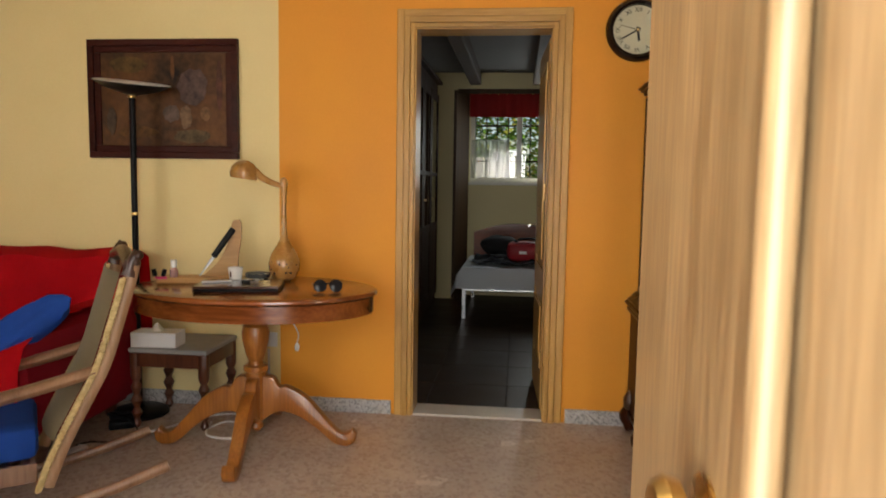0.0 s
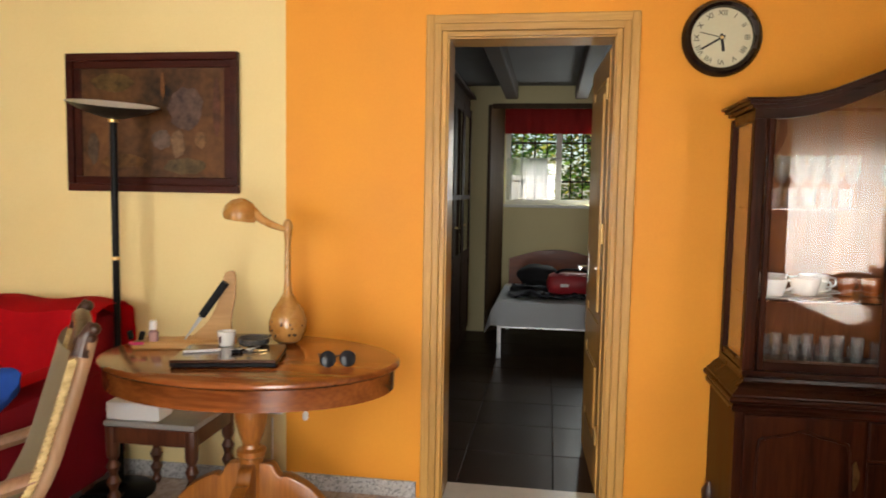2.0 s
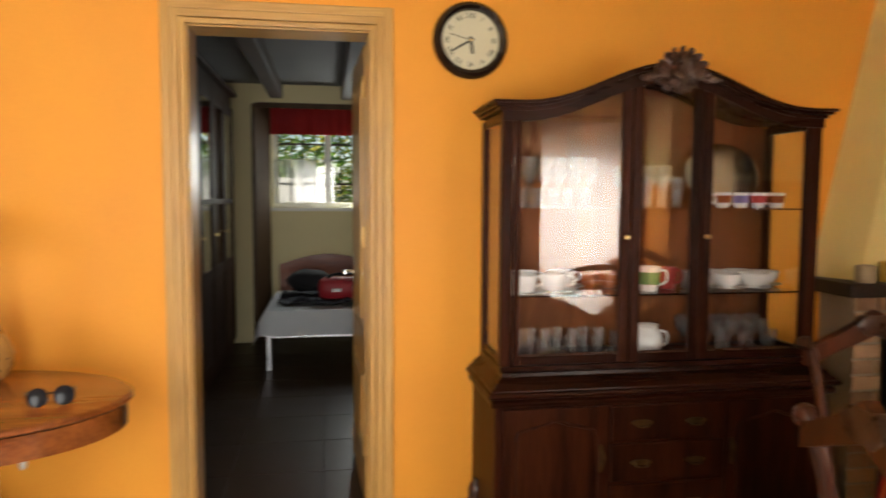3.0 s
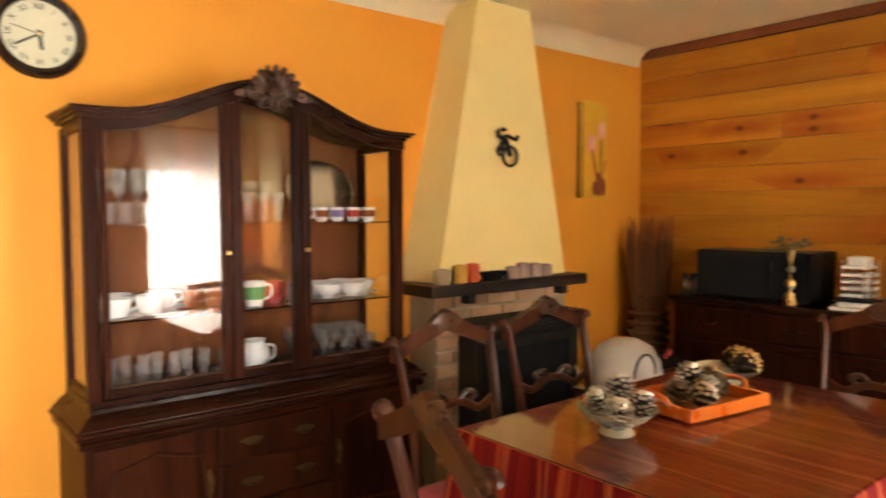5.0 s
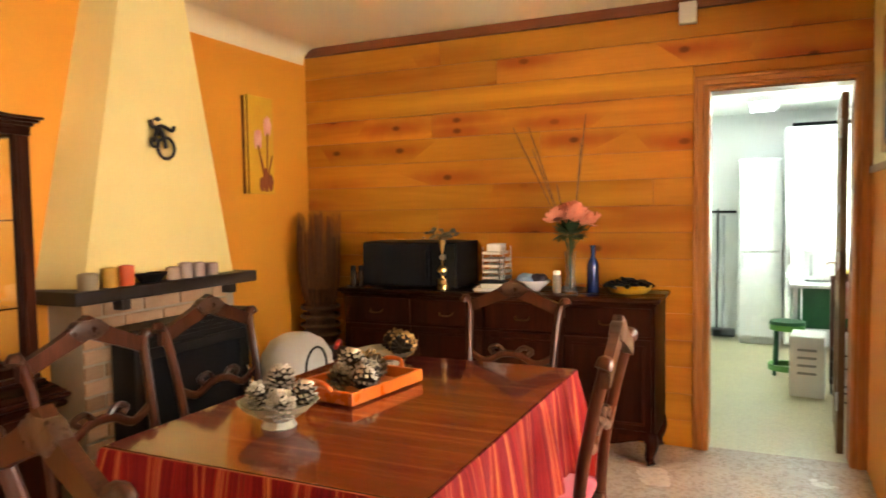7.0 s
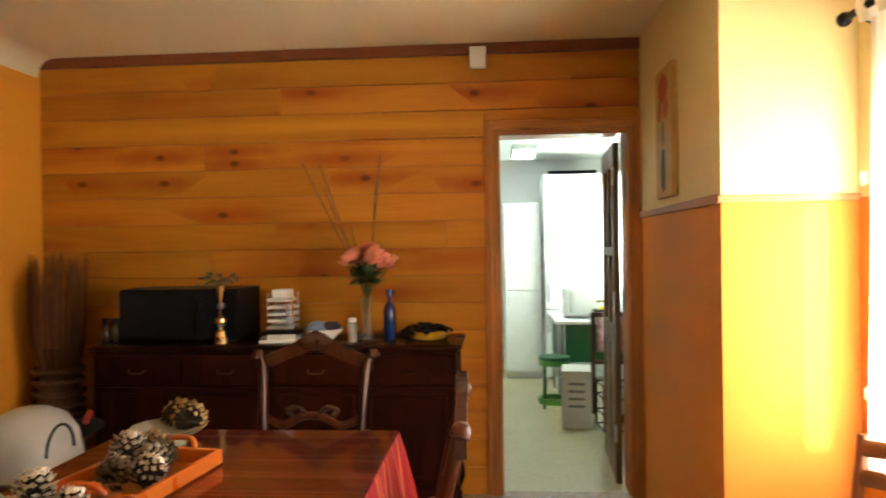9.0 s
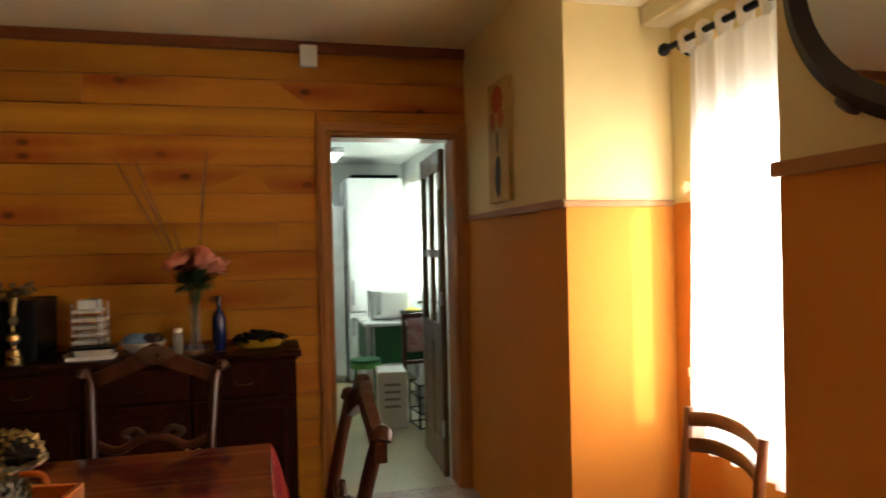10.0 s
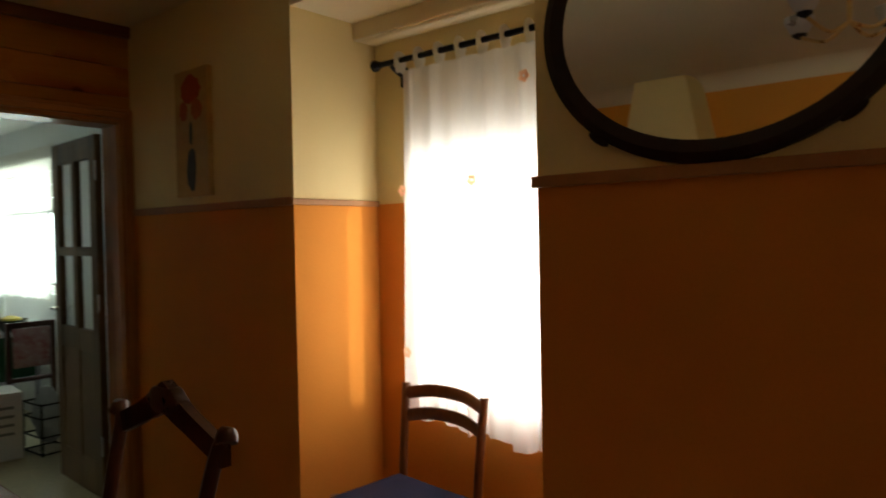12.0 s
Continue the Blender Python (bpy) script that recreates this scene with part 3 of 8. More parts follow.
part("seat_frame", boxes((-0.2, -0.185, 0.315, 0.2, -0.165, 0.384), (-0.2, 0.165, 0.315, 0.2, 0.185, 0.384), (-0.2, -0.164, 0.315, -0.18, 0.164, 0.384), (0.18, -0.164, 0.315, 0.2, 0.164, 0.384), bevel=0.003), TURNED, st)
leg_prof = [(0.013, 0), (0.022, 0.018), (0.013, 0.04), (0.015, 0.05), (0.027, 0.075), (0.014, 0.1), (0.016, 0.108), (0.029, 0.138), (0.015, 0.168), (0.017, 0.176), (0.028, 0.205), (0.015, 0.235), (0.022, 0.245), (0.027, 0.262), (0.028, 0.384)]
for sx in (-1, 1):
    for sy in (-1, 1):
        part("leg", lathe(leg_prof, 14, Matrix.Translation((sx * 0.178, sy * 0.163, 0))), TURNED, st, smooth=True)
tb = empty("tissue_box", -1.67, 3.55, 0.41, 4, "white cardboard tissue box on the stool", "tissue box")
part("carton", box(-0.115, -0.06, 0.0005, 0.115, 0.06, 0.075, 0.003), PLASTIC_W, tb)
bm = bmesh.new()
add_lathe(bm, [(0.035, 0.076), (0.022, 0.09), (0.012, 0.108), (0.003, 0.118)], 9)
for v in bm.verts:
    v.co += Vector((noise.noise(v.co * 60), noise.noise(v.co * 60 + Vector((5, 0, 0))), 0)) * 0.012
part("tissue", bm, WHITE, tb, "soft white tissue", smooth=True)

# floor lamp
fl = empty("floor_lamp", -1.86, 3.69, 0, 0, "tall black floor lamp with a shallow uplighter dish and brass collars", "floor lamp")
part("base", lathe([(0.15, 0), (0.15, 0.012), (0.13, 0.025), (0.03, 0.035), (0.02, 0.05)], 32), BLACK, fl, smooth=True)
part("pole", lathe([(0.0155, 0.03), (0.0155, 1.67)], 16), BLACK, fl, smooth=True)
for z in (1.06, 1.66):
    part("collar", lathe([(0.019, z), (0.019, z + 0.014)], 16), BRASS, fl, "brass collar", smooth=True)
part("dish", lathe([(0.02, 0), (0.07, 0.012), (0.14, 0.035), (0.19, 0.062), (0.186, 0.063), (0.135, 0.042), (0.06, 0.022)], 36, Matrix.Translation((0, 0, 1.675)) @ Matrix.Rotation(radians(7), 4, "Y") @ Matrix.Rotation(radians(7), 4, "X")),
     [BLACK], fl, smooth=True)
part("dish_lining", lathe([(0.02, 0.018), (0.06, 0.0235), (0.135, 0.0435), (0.185, 0.0645)], 36, Matrix.Translation((0, 0, 1.675)) @ Matrix.Rotation(radians(7), 4, "Y") @ Matrix.Rotation(radians(7), 4, "X"), False),
     PLASTIC_W, fl, "white inside of the dish", smooth=True)


def framed(name, x0, x1, z0, z1, y, wid, depth, fm, cm, label, out=-1, steps=2, category="painting"):
    """A picture in a mitred frame, hung flat on a wall that faces -y (out -1) or +y."""
    e = empty(name, label=label, category=category)
    for k in range(steps):
        w0, w1 = wid * k / steps, wid * (k + 1) / steps
        d = depth * (1 - 0.35 * k)
        for a, b in (((x0 + w0, z0 + w0), (x1 - w0, z0 + w1)), ((x0 + w0, z1 - w1), (x1 - w0, z1 - w0)),
                     ((x0 + w0, z0 + w1), (x0 + w1, z1 - w1)), ((x1 - w1, z0 + w1), (x1 - w0, z1 - w1))):
            part("frame", box(a[0], y + out * 0.001, a[1], b[0], y + out * d, b[1], 0.004), fm, e)
    part("canvas", box(x0 + wid - 0.002, y + out * 0.001, z0 + wid - 0.002, x1 - wid + 0.002, y + out * depth * 0.4, z1 - wid + 0.002), cm, e)
    return e


OLDPAINT = mat("old_oil_paint", (0.15, 0.065, 0.022), 0.5, (0.008, 0.004, 0.003), 4.5, 30, 0.2, spec=0.2)
FRAMEW = wood("dark_red_frame", (0.055, 0.011, 0.006), (0.025, 0.005, 0.003), 0, 0.35, 0.0, spec=0.12)
pic = framed("painting", -2.207, -1.366, 1.36, 1.99, BACK, 0.068, 0.035, FRAMEW, OLDPAINT, "dark old oil painting in a wide mahogany frame")
rnd = random.Random(3)


def blot(x, z, w, h, y, seed):
    r = random.Random(seed)
    n = 18
    pts = [(x + w * math.cos(2 * math.pi * i / n) * r.uniform(0.8, 1.05), z + h * math.sin(2 * math.pi * i / n) * r.uniform(0.8, 1.05)) for i in range(n)]
    return extrude_outline(pts, 0.0012, Matrix.Translation((0, y, 0)))


for i, (x, z, w, h, c) in enumerate([(-1.98, 1.86, 0.11, 0.045, (0.30, 0.17, 0.05)), (-1.62, 1.74, 0.09, 0.11, (0.26, 0.16, 0.13)), (-1.66, 1.58, 0.035, 0.07, (0.42, 0.25, 0.13)),
                                     (-1.55, 1.6, 0.03, 0.04, (0.46, 0.24, 0.1)), (-1.74, 1.6, 0.05, 0.05, (0.3, 0.2, 0.15)), (-1.63, 1.48, 0.11, 0.04, (0.3, 0.2, 0.09)),
                                     (-1.93, 1.5, 0.12, 0.035, (0.3, 0.14, 0.04)), (-2.08, 1.56, 0.03, 0.08, (0.2, 0.13, 0.08)), (-1.47, 1.75, 0.02, 0.14, (0.24, 0.09, 0.05)), (-1.73, 1.84, 0.012, 0.07, (0.32, 0.13, 0.04))]):
    part("brushwork", blot(x, z, w, h, BACK - 0.0165 - 0.0004 * i, i), mat("oil_paint_patch_%d" % i, tuple(v * 0.55 for v in c), 0.55, tuple(v * 0.1 for v in c), 16, 60, 0.2, spec=0.2), pic)

# wall clock
ck = empty("wall_clock", 0.69, BACK, 2.02, 0, "round wall clock with a dark rim and roman numerals", "clock")
toy = Matrix.Rotation(radians(90), 4, "X")
part("rim", lathe([(0.118, 0.02), (0.122, 0.04), (0.135, 0.048), (0.15, 0.035), (0.156, 0.015), (0.15, 0.0)], 48, toy, False), mat("dark_brown_lacquer", (0.02, 0.011, 0.008), 0.25, None, 9, 80), ck, smooth=True)
part("dial", lathe([(0.12, 0.012), (0.12, 0.02)], 48, toy), mat("ivory_dial", (0.62, 0.6, 0.42), 0.5, (0.55, 0.52, 0.36), 6, 60, 0.02), ck, "ivory dial")
INK = mat("black_ink", (0.012, 0.012, 0.012), 0.6)


def lettering(text, size, m, material, parent, name="lettering"):
    cu = bpy.data.curves.new(name, "FONT")
    cu.body, cu.size, cu.align_x, cu.align_y, cu.extrude = text, size, "CENTER", "CENTER", 0.0006
    tmp = new(name, cu)
    dg = bpy.context.evaluated_depsgraph_get()
    me = bpy.data.meshes.new_from_object(tmp.evaluated_get(dg))
    bpy.data.objects.remove(tmp)
    me.materials.clear()
    me.materials.append(material)
    me.transform(m)
    ob = new(name, me)
    ob.parent = parent
    return ob


for i, s in enumerate(("XII", "I", "II", "III", "IIII", "V", "VI", "VII", "VIII", "IX", "X", "XI")):
    a = -radians(30 * i)
    lettering(s, 0.03, toy @ Matrix.Rotation(a, 4, "Z") @ Matrix.Translation((0, 0.096, 0.0212)), INK, ck, "numeral")
for nm, ang, ln, w in (("hour_hand", 172, 0.055, 0.006), ("minute_hand", 240, 0.09, 0.004), ("second_hand", 285, 0.09, 0.0015)):
    bm = box(-w, -0.015, 0.0225, w, ln, 0.0235, m=toy @ Matrix.Rotation(-radians(ang), 4, "Z"))
    part(nm, bm, INK, ck)
part("pivot", lathe([(0.006, 0.022), (0.006, 0.026)], 12, toy), BRASS, ck)

# sofa
RED = mat("red_throw_cloth", (0.72, 0.010, 0.018), 0.9, (0.55, 0.007, 0.014), 5, 220, 0.5, spec=0.15)
DRED = mat("dark_red_upholstery", (0.27, 0.009, 0.02), 0.85, (0.19, 0.006, 0.014), 5, 240, 0.4, spec=0.15)
BLUE = mat("royal_blue_cloth", (0.017, 0.065, 0.31), 0.85, (0.011, 0.042, 0.22), 6, 240, 0.4, spec=0.15)


def soft(bm, amp, scale, seed=0.0):
    for v in bm.verts:
        n = noise.noise_vector(v.co * scale + Vector((seed, seed, 0)))
        v.co += Vector(n) * amp
    return bm


def padded(x0, y0, z0, x1, y1, z1, r, cuts=7, amp=0.012, seed=0.0):
    bm = box(x0, y0, z0, x1, y1, z1, r)
    bmesh.ops.subdivide_edges(bm, edges=[e for e in bm.edges if e.calc_length() > 0.15], cuts=cuts, use_grid_fill=True)
    return soft(bm, amp, 4.0, seed)


sofa = empty("sofa", -2.9, 3.35, 0, 0, "dark red upholstered sofa partly under a red throw", "sofa")
part("base", padded(-1.05, -0.52, 0.06, 0.98, 0.38, 0.3, 0.05), DRED, sofa, smooth=True)
part("backrest", padded(-1.05, 0.18, 0.3, 1.02, 0.45, 0.83, 0.08), DRED, sofa, smooth=True)
part("armrest", padded(0.82, -0.5, 0.1, 1.05, 0.42, 0.6, 0.08, seed=3), DRED, sofa, smooth=True)
part("seat_cushion", padded(-1.0, -0.5, 0.3, 0.8, 0.2, 0.44, 0.05, seed=7), DRED, sofa, smooth=True)
for sx in (-0.95, 0.9):
    for sy in (-0.42, 0.3):
        part("foot", lathe([(0.025, 0), (0.035, 0.065)], 12, Matrix.Translation((sx, sy, 0))), TURNED, sofa)
# the throw hangs over back, seat and arm
bm = bmesh.new()
prof = [(0.475, 0.25), (0.475, 0.6), (0.46, 0.83), (0.4, 0.868), (0.28, 0.868), (0.19, 0.84), (0.15, 0.7), (0.14, 0.55), (0.1, 0.475), (-0.1, 0.462), (-0.35, 0.462), (-0.52, 0.45), (-0.555, 0.36), (-0.56, 0.2)]
nx = 46
grid = []
for i in range(nx + 1):
    x = -1.08 + (2.13 - 0.0) * i / nx
    row = []
    for k, (y, z) in enumerate(prof):
        f = max(0.0, (x - 0.78) / 0.27)
        zz = z
        if y < 0.2 and f > 0:           # rises on to the arm
            zz = max(z, 0.46 + 0.18 * min(1, f * 2.2)) if y > -0.4 else z + 0.1 * min(1, f)
        wob = noise.noise(Vector((x * 3.2, y * 2, z * 2))) * 0.022 + 0.01 * math.sin(x * 17 + z * 6)
        row.append(bm.verts.new((x, y - 0.008 + wob * (0.4 if y > 0.3 else 1), zz + 0.6 * wob + 0.006)))
    grid.append(row)
for a, b in zip(grid, grid[1:]):
    for k in range(len(prof) - 1):
        bm.faces.new((a[k], b[k], b[k + 1], a[k + 1]))
bmesh.ops.solidify(bm, geom=bm.faces[:], thickness=0.008)
throw = tagged(finish("sofa_throw", bm, RED, smooth=True), "bright red cloth throw spread over the sofa", "throw")
throw.location = (-2.9, 3.35, 0)


def cushion(x, y, z, w, h, t, rx, ry, rz, material, label):
    bm = bmesh.new()
    n = 14
    g = {}
    for s in (-1, 1):
        for i in range(n + 1):
            for j in range(n + 1):
                u, v = 2 * i / n - 1, 2 * j / n - 1
                edge = max(abs(u), abs(v))
                if s == 1 and edge == 1:
                    g[s, i, j] = g[-1, i, j]
                    continue
                puff = t * math.sqrt(max(0, (1 - u ** 4) * (1 - v ** 4)))
                pinch = 1 - 0.06 * (abs(u * v)) ** 0.5 * (edge > 0.6)
                ru, rv = math.sqrt(1 - 0.36 * v * v), math.sqrt(1 - 0.36 * u * u)
                g[s, i, j] = bm.verts.new((u * w * pinch * ru, s * puff + 0.01 * noise.noise(Vector((u * 3, v * 3, s))), v * h * pinch * rv))
    for s in (-1, 1):
        for i in range(n):
            for j in range(n):
                bm.faces.new((g[s, i, j], g[s, i + 1, j], g[s, i + 1, j + 1], g[s, i, j + 1]))
    ob = tagged(finish("cushion", bm, material, smooth=True), label, "cushion", "sofa cushions")
    ob.matrix_world = pose(x, y, z, rx, ry, rz)
    return ob


cushion(-1.95, 2.92, 0.60, 0.27, 0.085, 0.055, -35, -33, 10, BLUE, "blue cushion with a faded motif against the sofa arm")
cushion(-2.28, 2.72, 0.52, 0.22, 0.2, 0.06, -75, 0, 8, BLUE, "plain blue cushion lying on the sofa seat")

# rocking chair that faces the far end of the room, low and upholstered
rc = empty("rocking_chair", 0, 0, 0, 0, "wooden rocking chair with an upholstered back and gilt braid", "rocking chair")
STILEW = wood("pale_worn_chair_stile", (0.46, 0.28, 0.16), (0.30, 0.17, 0.085), 2, 0.42, 0.1)
ROCKW = wood("worn_brown_chair_wood", (0.30, 0.16, 0.085), (0.15, 0.07, 0.035), 2, 0.4, 0.25)
OLIVE = mat("olive_beige_upholstery", (0.34, 0.27, 0.13), 0.8, (0.27, 0.21, 0.1), 7, 260, 0.4, sheen=0.2)
GILT = mat("gilt_braid", (0.74, 0.58, 0.28), 0.42, (0.42, 0.29, 0.11), 60, 260, 0.6, metal=0.3)
CARVED = mat("dark_carved_wood", (0.07, 0.03, 0.017), 0.3, (0.03, 0.012, 0.007), 30, 120, 0.5, coat=0.15)
N0, N1 = 2.62, 3.08
stile = smooth_line([(-1.55, 0, 0.12), (-1.50, 0, 0.25), (-1.42, 0, 0.41), (-1.35, 0, 0.55), (-1.302, 0, 0.70), (-1.262, 0, 0.835), (-1.243, 0, 0.905), (-1.236, 0, 0.935)], 5)
for y in (N0, N1):
    part("back_stile", tube([(p.x + 0.012, y, p.z) for p in stile], 0.023, 10, 0.9), STILEW, rc, "pale worn wooden back stile", smooth=True)
    bm = bmesh.new()
    k = 0
    fine = smooth_line([(p.x - 0.018, y - 0.02 if y == N0 else y + 0.02, p.z) for p in stile if p.z < 0.87], 4)
    for i, p in enumerate(fine[::1]):
        add_box(bm, -0.012, -0.01, -0.007, 0.012, 0.01, 0.007, 0.003, Matrix.Translation(p) @ Matrix.Rotation(radians(40 if i % 2 else -40), 4, "Y"))
    part("braid", bm, GILT, rc, "gilt braid along the back")
bm = bmesh.new()
rows = []
for p in [q for q in stile if 0.28 < q.z < 0.9]:
    rows.append([bm.verts.new((p.x - 0.03 - 0.03 * math.sin(math.pi * j / 8), N0 + 0.012 + (N1 - N0 - 0.024) * j / 8, p.z)) for j in range(9)])
for a, b in zip(rows, rows[1:]):
    for j in range(8):
        bm.faces.new((a[j], a[j + 1], b[j + 1], b[j]))
bmesh.ops.solidify(bm, geom=bm.faces[:], thickness=0.05)
part("back_pad", bm, OLIVE, rc, "olive beige upholstered back", smooth=True)
for y in (N0, N1):
    bm = tube(smooth_line([(-1.247, y, 0.88), (-1.232, y, 0.935), (-1.21, y, 0.975)], 6), [0.029 - 0.001 * i for i in range(13)], 10, 0.9)
    for i in range(3):
        bmesh.ops.create_icosphere(bm, subdivisions=2, radius=0.02, matrix=Matrix.Translation((-1.234 + 0.011 * i, y - 0.004 * i, 0.905 + 0.027 * i)))
    part("carved_finial", bm, CARVED, rc, "dark carved finial", smooth=True)
part("top_rail", tube(smooth_line([(-1.24, N0, 0.92), (-1.235, (N0 + N1) / 2, 0.955), (-1.24, N1, 0.92)], 8), 0.027, 10), CARVED, rc, "dark carved top rail", smooth=True)
for y in (N0, N1):
    part("armrest", tube(smooth_line([(-1.37, y, 0.53), (-1.6, y, 0.48), (-1.85, y - 0.01, 0.445), (-2.06, y - 0.01, 0.455), (-2.2, y, 0.43)], 6), 0.024, 10, 1.3), ROCKW, rc, smooth=True)
    part("arm_post", tube(smooth_line([(-2.1, y, 0.45), (-2.08, y, 0.3), (-2.04, y, 0.08)], 5), 0.02, 10), ROCKW, rc, smooth=True)
    part("rocker", tube(smooth_line([(-1.12, y, 0.115), (-1.35, y, 0.055), (-1.6, y, 0.024), (-1.9, y, 0.032), (-2.25, y, 0.11)], 6), 0.022, 10, 0.8), ROCKW, rc, smooth=True)
part("seat", padded(-2.12, N0 + 0.01, 0.22, -1.56, N1 - 0.01, 0.345, 0.035, 5, 0.008), BLUE, rc, "plump royal blue seat cushion", smooth=True)
part("seat_frame", boxes((-2.1, N0 - 0.02, 0.15, -1.57, N0, 0.22), (-2.1, N1, 0.15, -1.57, N1 + 0.02, 0.22), (-2.1, N0, 0.15, -2.08, N1, 0.22), (-1.59, N0, 0.15, -1.57, N1, 0.22), bevel=0.004), ROCKW, rc)

TURN = Matrix.Translation((-1.42, 2.62, 0)) @ Matrix.Rotation(radians(37.5), 4, "Z") @ Matrix.Translation((1.42, -2.62, 0))
rc.matrix_world = Matrix.Translation((-0.05, 0, 0)) @ TURN

# ---- things on the oval table ----
GOURD = mat("varnished_gourd", (0.50, 0.27, 0.075), 0.28, (0.34, 0.15, 0.035), 9, 70, 0.15, coat=0.5)
gl = empty("gourd_lamp", -1.0, 3.52, TT, 0, "table lamp made of varnished gourds with a ladle-shaped head", "table lamp")
part("body", lathe([(0.03, 0), (0.055, 0.012), (0.073, 0.05), (0.075, 0.085), (0.062, 0.13), (0.035, 0.17), (0.018, 0.205), (0.013, 0.26), (0.012, 0.4), (0.016, 0.44), (0.02, 0.47), (0.014, 0.49), (0.004, 0.497)], 28), GOURD, gl, smooth=True)
arm = smooth_line([(0.0, -0.01, 0.455), (-0.05, -0.015, 0.47), (-0.1, -0.02, 0.495), (-0.135, -0.02, 0.525)], 5)
part("arm", tube(arm, [0.011 + 0.0006 * i for i in range(len(arm))], 12), GOURD, gl, smooth=True)
part("head", lathe([(0.062, 0.0), (0.068, 0.02), (0.062, 0.05), (0.04, 0.075), (0.012, 0.087), (0.01, 0.082), (0.036, 0.07), (0.055, 0.047), (0.058, 0.02), (0.054, 0.0)], 28,
                   Matrix.Translation((-0.19, -0.025, 0.49)) @ Matrix.Rotation(radians(8), 4, "Y")), GOURD, gl, smooth=True)
rnd = random.Random(11)
for i in range(26):
    a, z = rnd.uniform(-2.6, -0.3), rnd.uniform(0.03, 0.15)
    r = 0.0745 if z < 0.09 else 0.0745 - (z - 0.085) * 0.5
    part("pierced_hole", lathe([(rnd.uniform(0.004, 0.008), -0.003), (0.003, 0.002)], 8, Matrix.Translation((r * math.cos(a), r * math.sin(a), z)) @ Vector((math.cos(a), math.sin(a), 0)).to_track_quat("Z", "Y").to_matrix().to_4x4()), INK, gl)

PALEW = wood("pale_beech", (0.52, 0.30, 0.10), (0.38, 0.19, 0.055), 0, 0.45, 0.1)
cb = empty("ham_stand", -1.37, 3.36, TT, 14, "pale wooden carving stand with an upright back and a knife", "carving stand")
part("board", box(-0.17, -0.055, 0.0, 0.2, 0.055, 0.03, 0.008), PALEW, cb)
pts = smooth_line([(0.03, 0, 0.03), (0.11, 0, 0.11), (0.15, 0, 0.2), (0.165, 0, 0.275), (0.18, 0, 0.295), (0.205, 0, 0.285), (0.205, 0, 0.2), (0.19, 0, 0.1), (0.2, 0, 0.03)], 6)
part("upright", extrude_outline([(p.x, p.z) for p in pts], 0.025, Matrix.Translation((0, -0.012, 0))), PALEW, cb)
part("blade", tube([(0.02, -0.03, 0.032), (0.085, -0.03, 0.125)], [0.003, 0.008], 8, 0.3), STEEL, cb, "thin steel blade")
part("handle", tube(smooth_line([(0.085, -0.03, 0.125), (0.13, -0.03, 0.19), (0.175, -0.03, 0.255)], 6), 0.015, 10, 0.7), BLACKP, cb, "black knife handle", smooth=True)

lap = empty("laptop", -1.09, 3.20, TT, 13, "closed dark brown laptop on the table", "laptop")
part("base", box(-0.18, -0.125, 0.004, 0.18, 0.125, 0.018, 0.004), BLACKP, lap)
part("lid", box(-0.18, -0.125, 0.019, 0.18, 0.125, 0.03, 0.004), mat("brown_laptop_lid", (0.06, 0.025, 0.015), 0.22, (0.045, 0.018, 0.011), 5, 90, 0.02, coat=0.5), lap, "glossy brown lid")
for sx in (-0.15, 0.15):
    for sy in (-0.1, 0.1):
        part("foot", lathe([(0.008, 0), (0.008, 0.004)], 10, Matrix.Translation((sx, sy, 0))), BLACKP, lap)


def cup_mesh(r, h, t=0.004, foot=0.8, n=24):
    return lathe([(r * foot * 0.8, 0), (r * foot, 0.002), (r * 0.98, h * 0.85), (r, h), (r - t, h), (r - t - 0.001, h * 0.85), (r * foot - t, 0.006), (0.002, 0.006)], n)


CERAMIC = mat("white_glazed_ceramic", (0.78, 0.77, 0.74), 0.18, (0.74, 0.73, 0.7), 6, 60, 0.01, coat=0.4)
cp = empty("paper_cup", -1.15, 3.29, TT + 0.03, 0, "small white cup with a brown mark standing on the laptop", "cup")
part("cup", cup_mesh(0.034, 0.055), CERAMIC, cp, smooth=True)
part("printed_mark", box(-0.012, -0.0335, 0.015, -0.006, -0.031, 0.04), mat("brown_print", (0.1, 0.04, 0.03), 0.5), cp)
at = empty("ashtray", -1.06, 3.33, TT + 0.03, 0, "grey glass ashtray behind the cup", "ashtray")
part("dish", lathe([(0.045, 0), (0.055, 0.005), (0.06, 0.028), (0.054, 0.028), (0.046, 0.01), (0.003, 0.008)], 20), mat("smoked_glass", (0.2, 0.2, 0.2), 0.1, None, 5, 50, 0, trans=0.6), at, smooth=True)
tagged(finish("pen", tube([(-1.24, 3.14, TT + 0.035), (-1.13, 3.20, TT + 0.035)], 0.005, 8), PLASTIC_W, smooth=True), "slim white pen lying on the laptop", "pen")
ky = empty("bunch_of_keys", -1.03, 3.21, TT + 0.03, 0, "bunch of brass and steel keys on the laptop", "keys")
part("key_ring", tube([(0.018 * math.cos(i * 0.45), 0.018 * math.sin(i * 0.45), 0.003) for i in range(15)], 0.0015, 6), STEEL, ky)
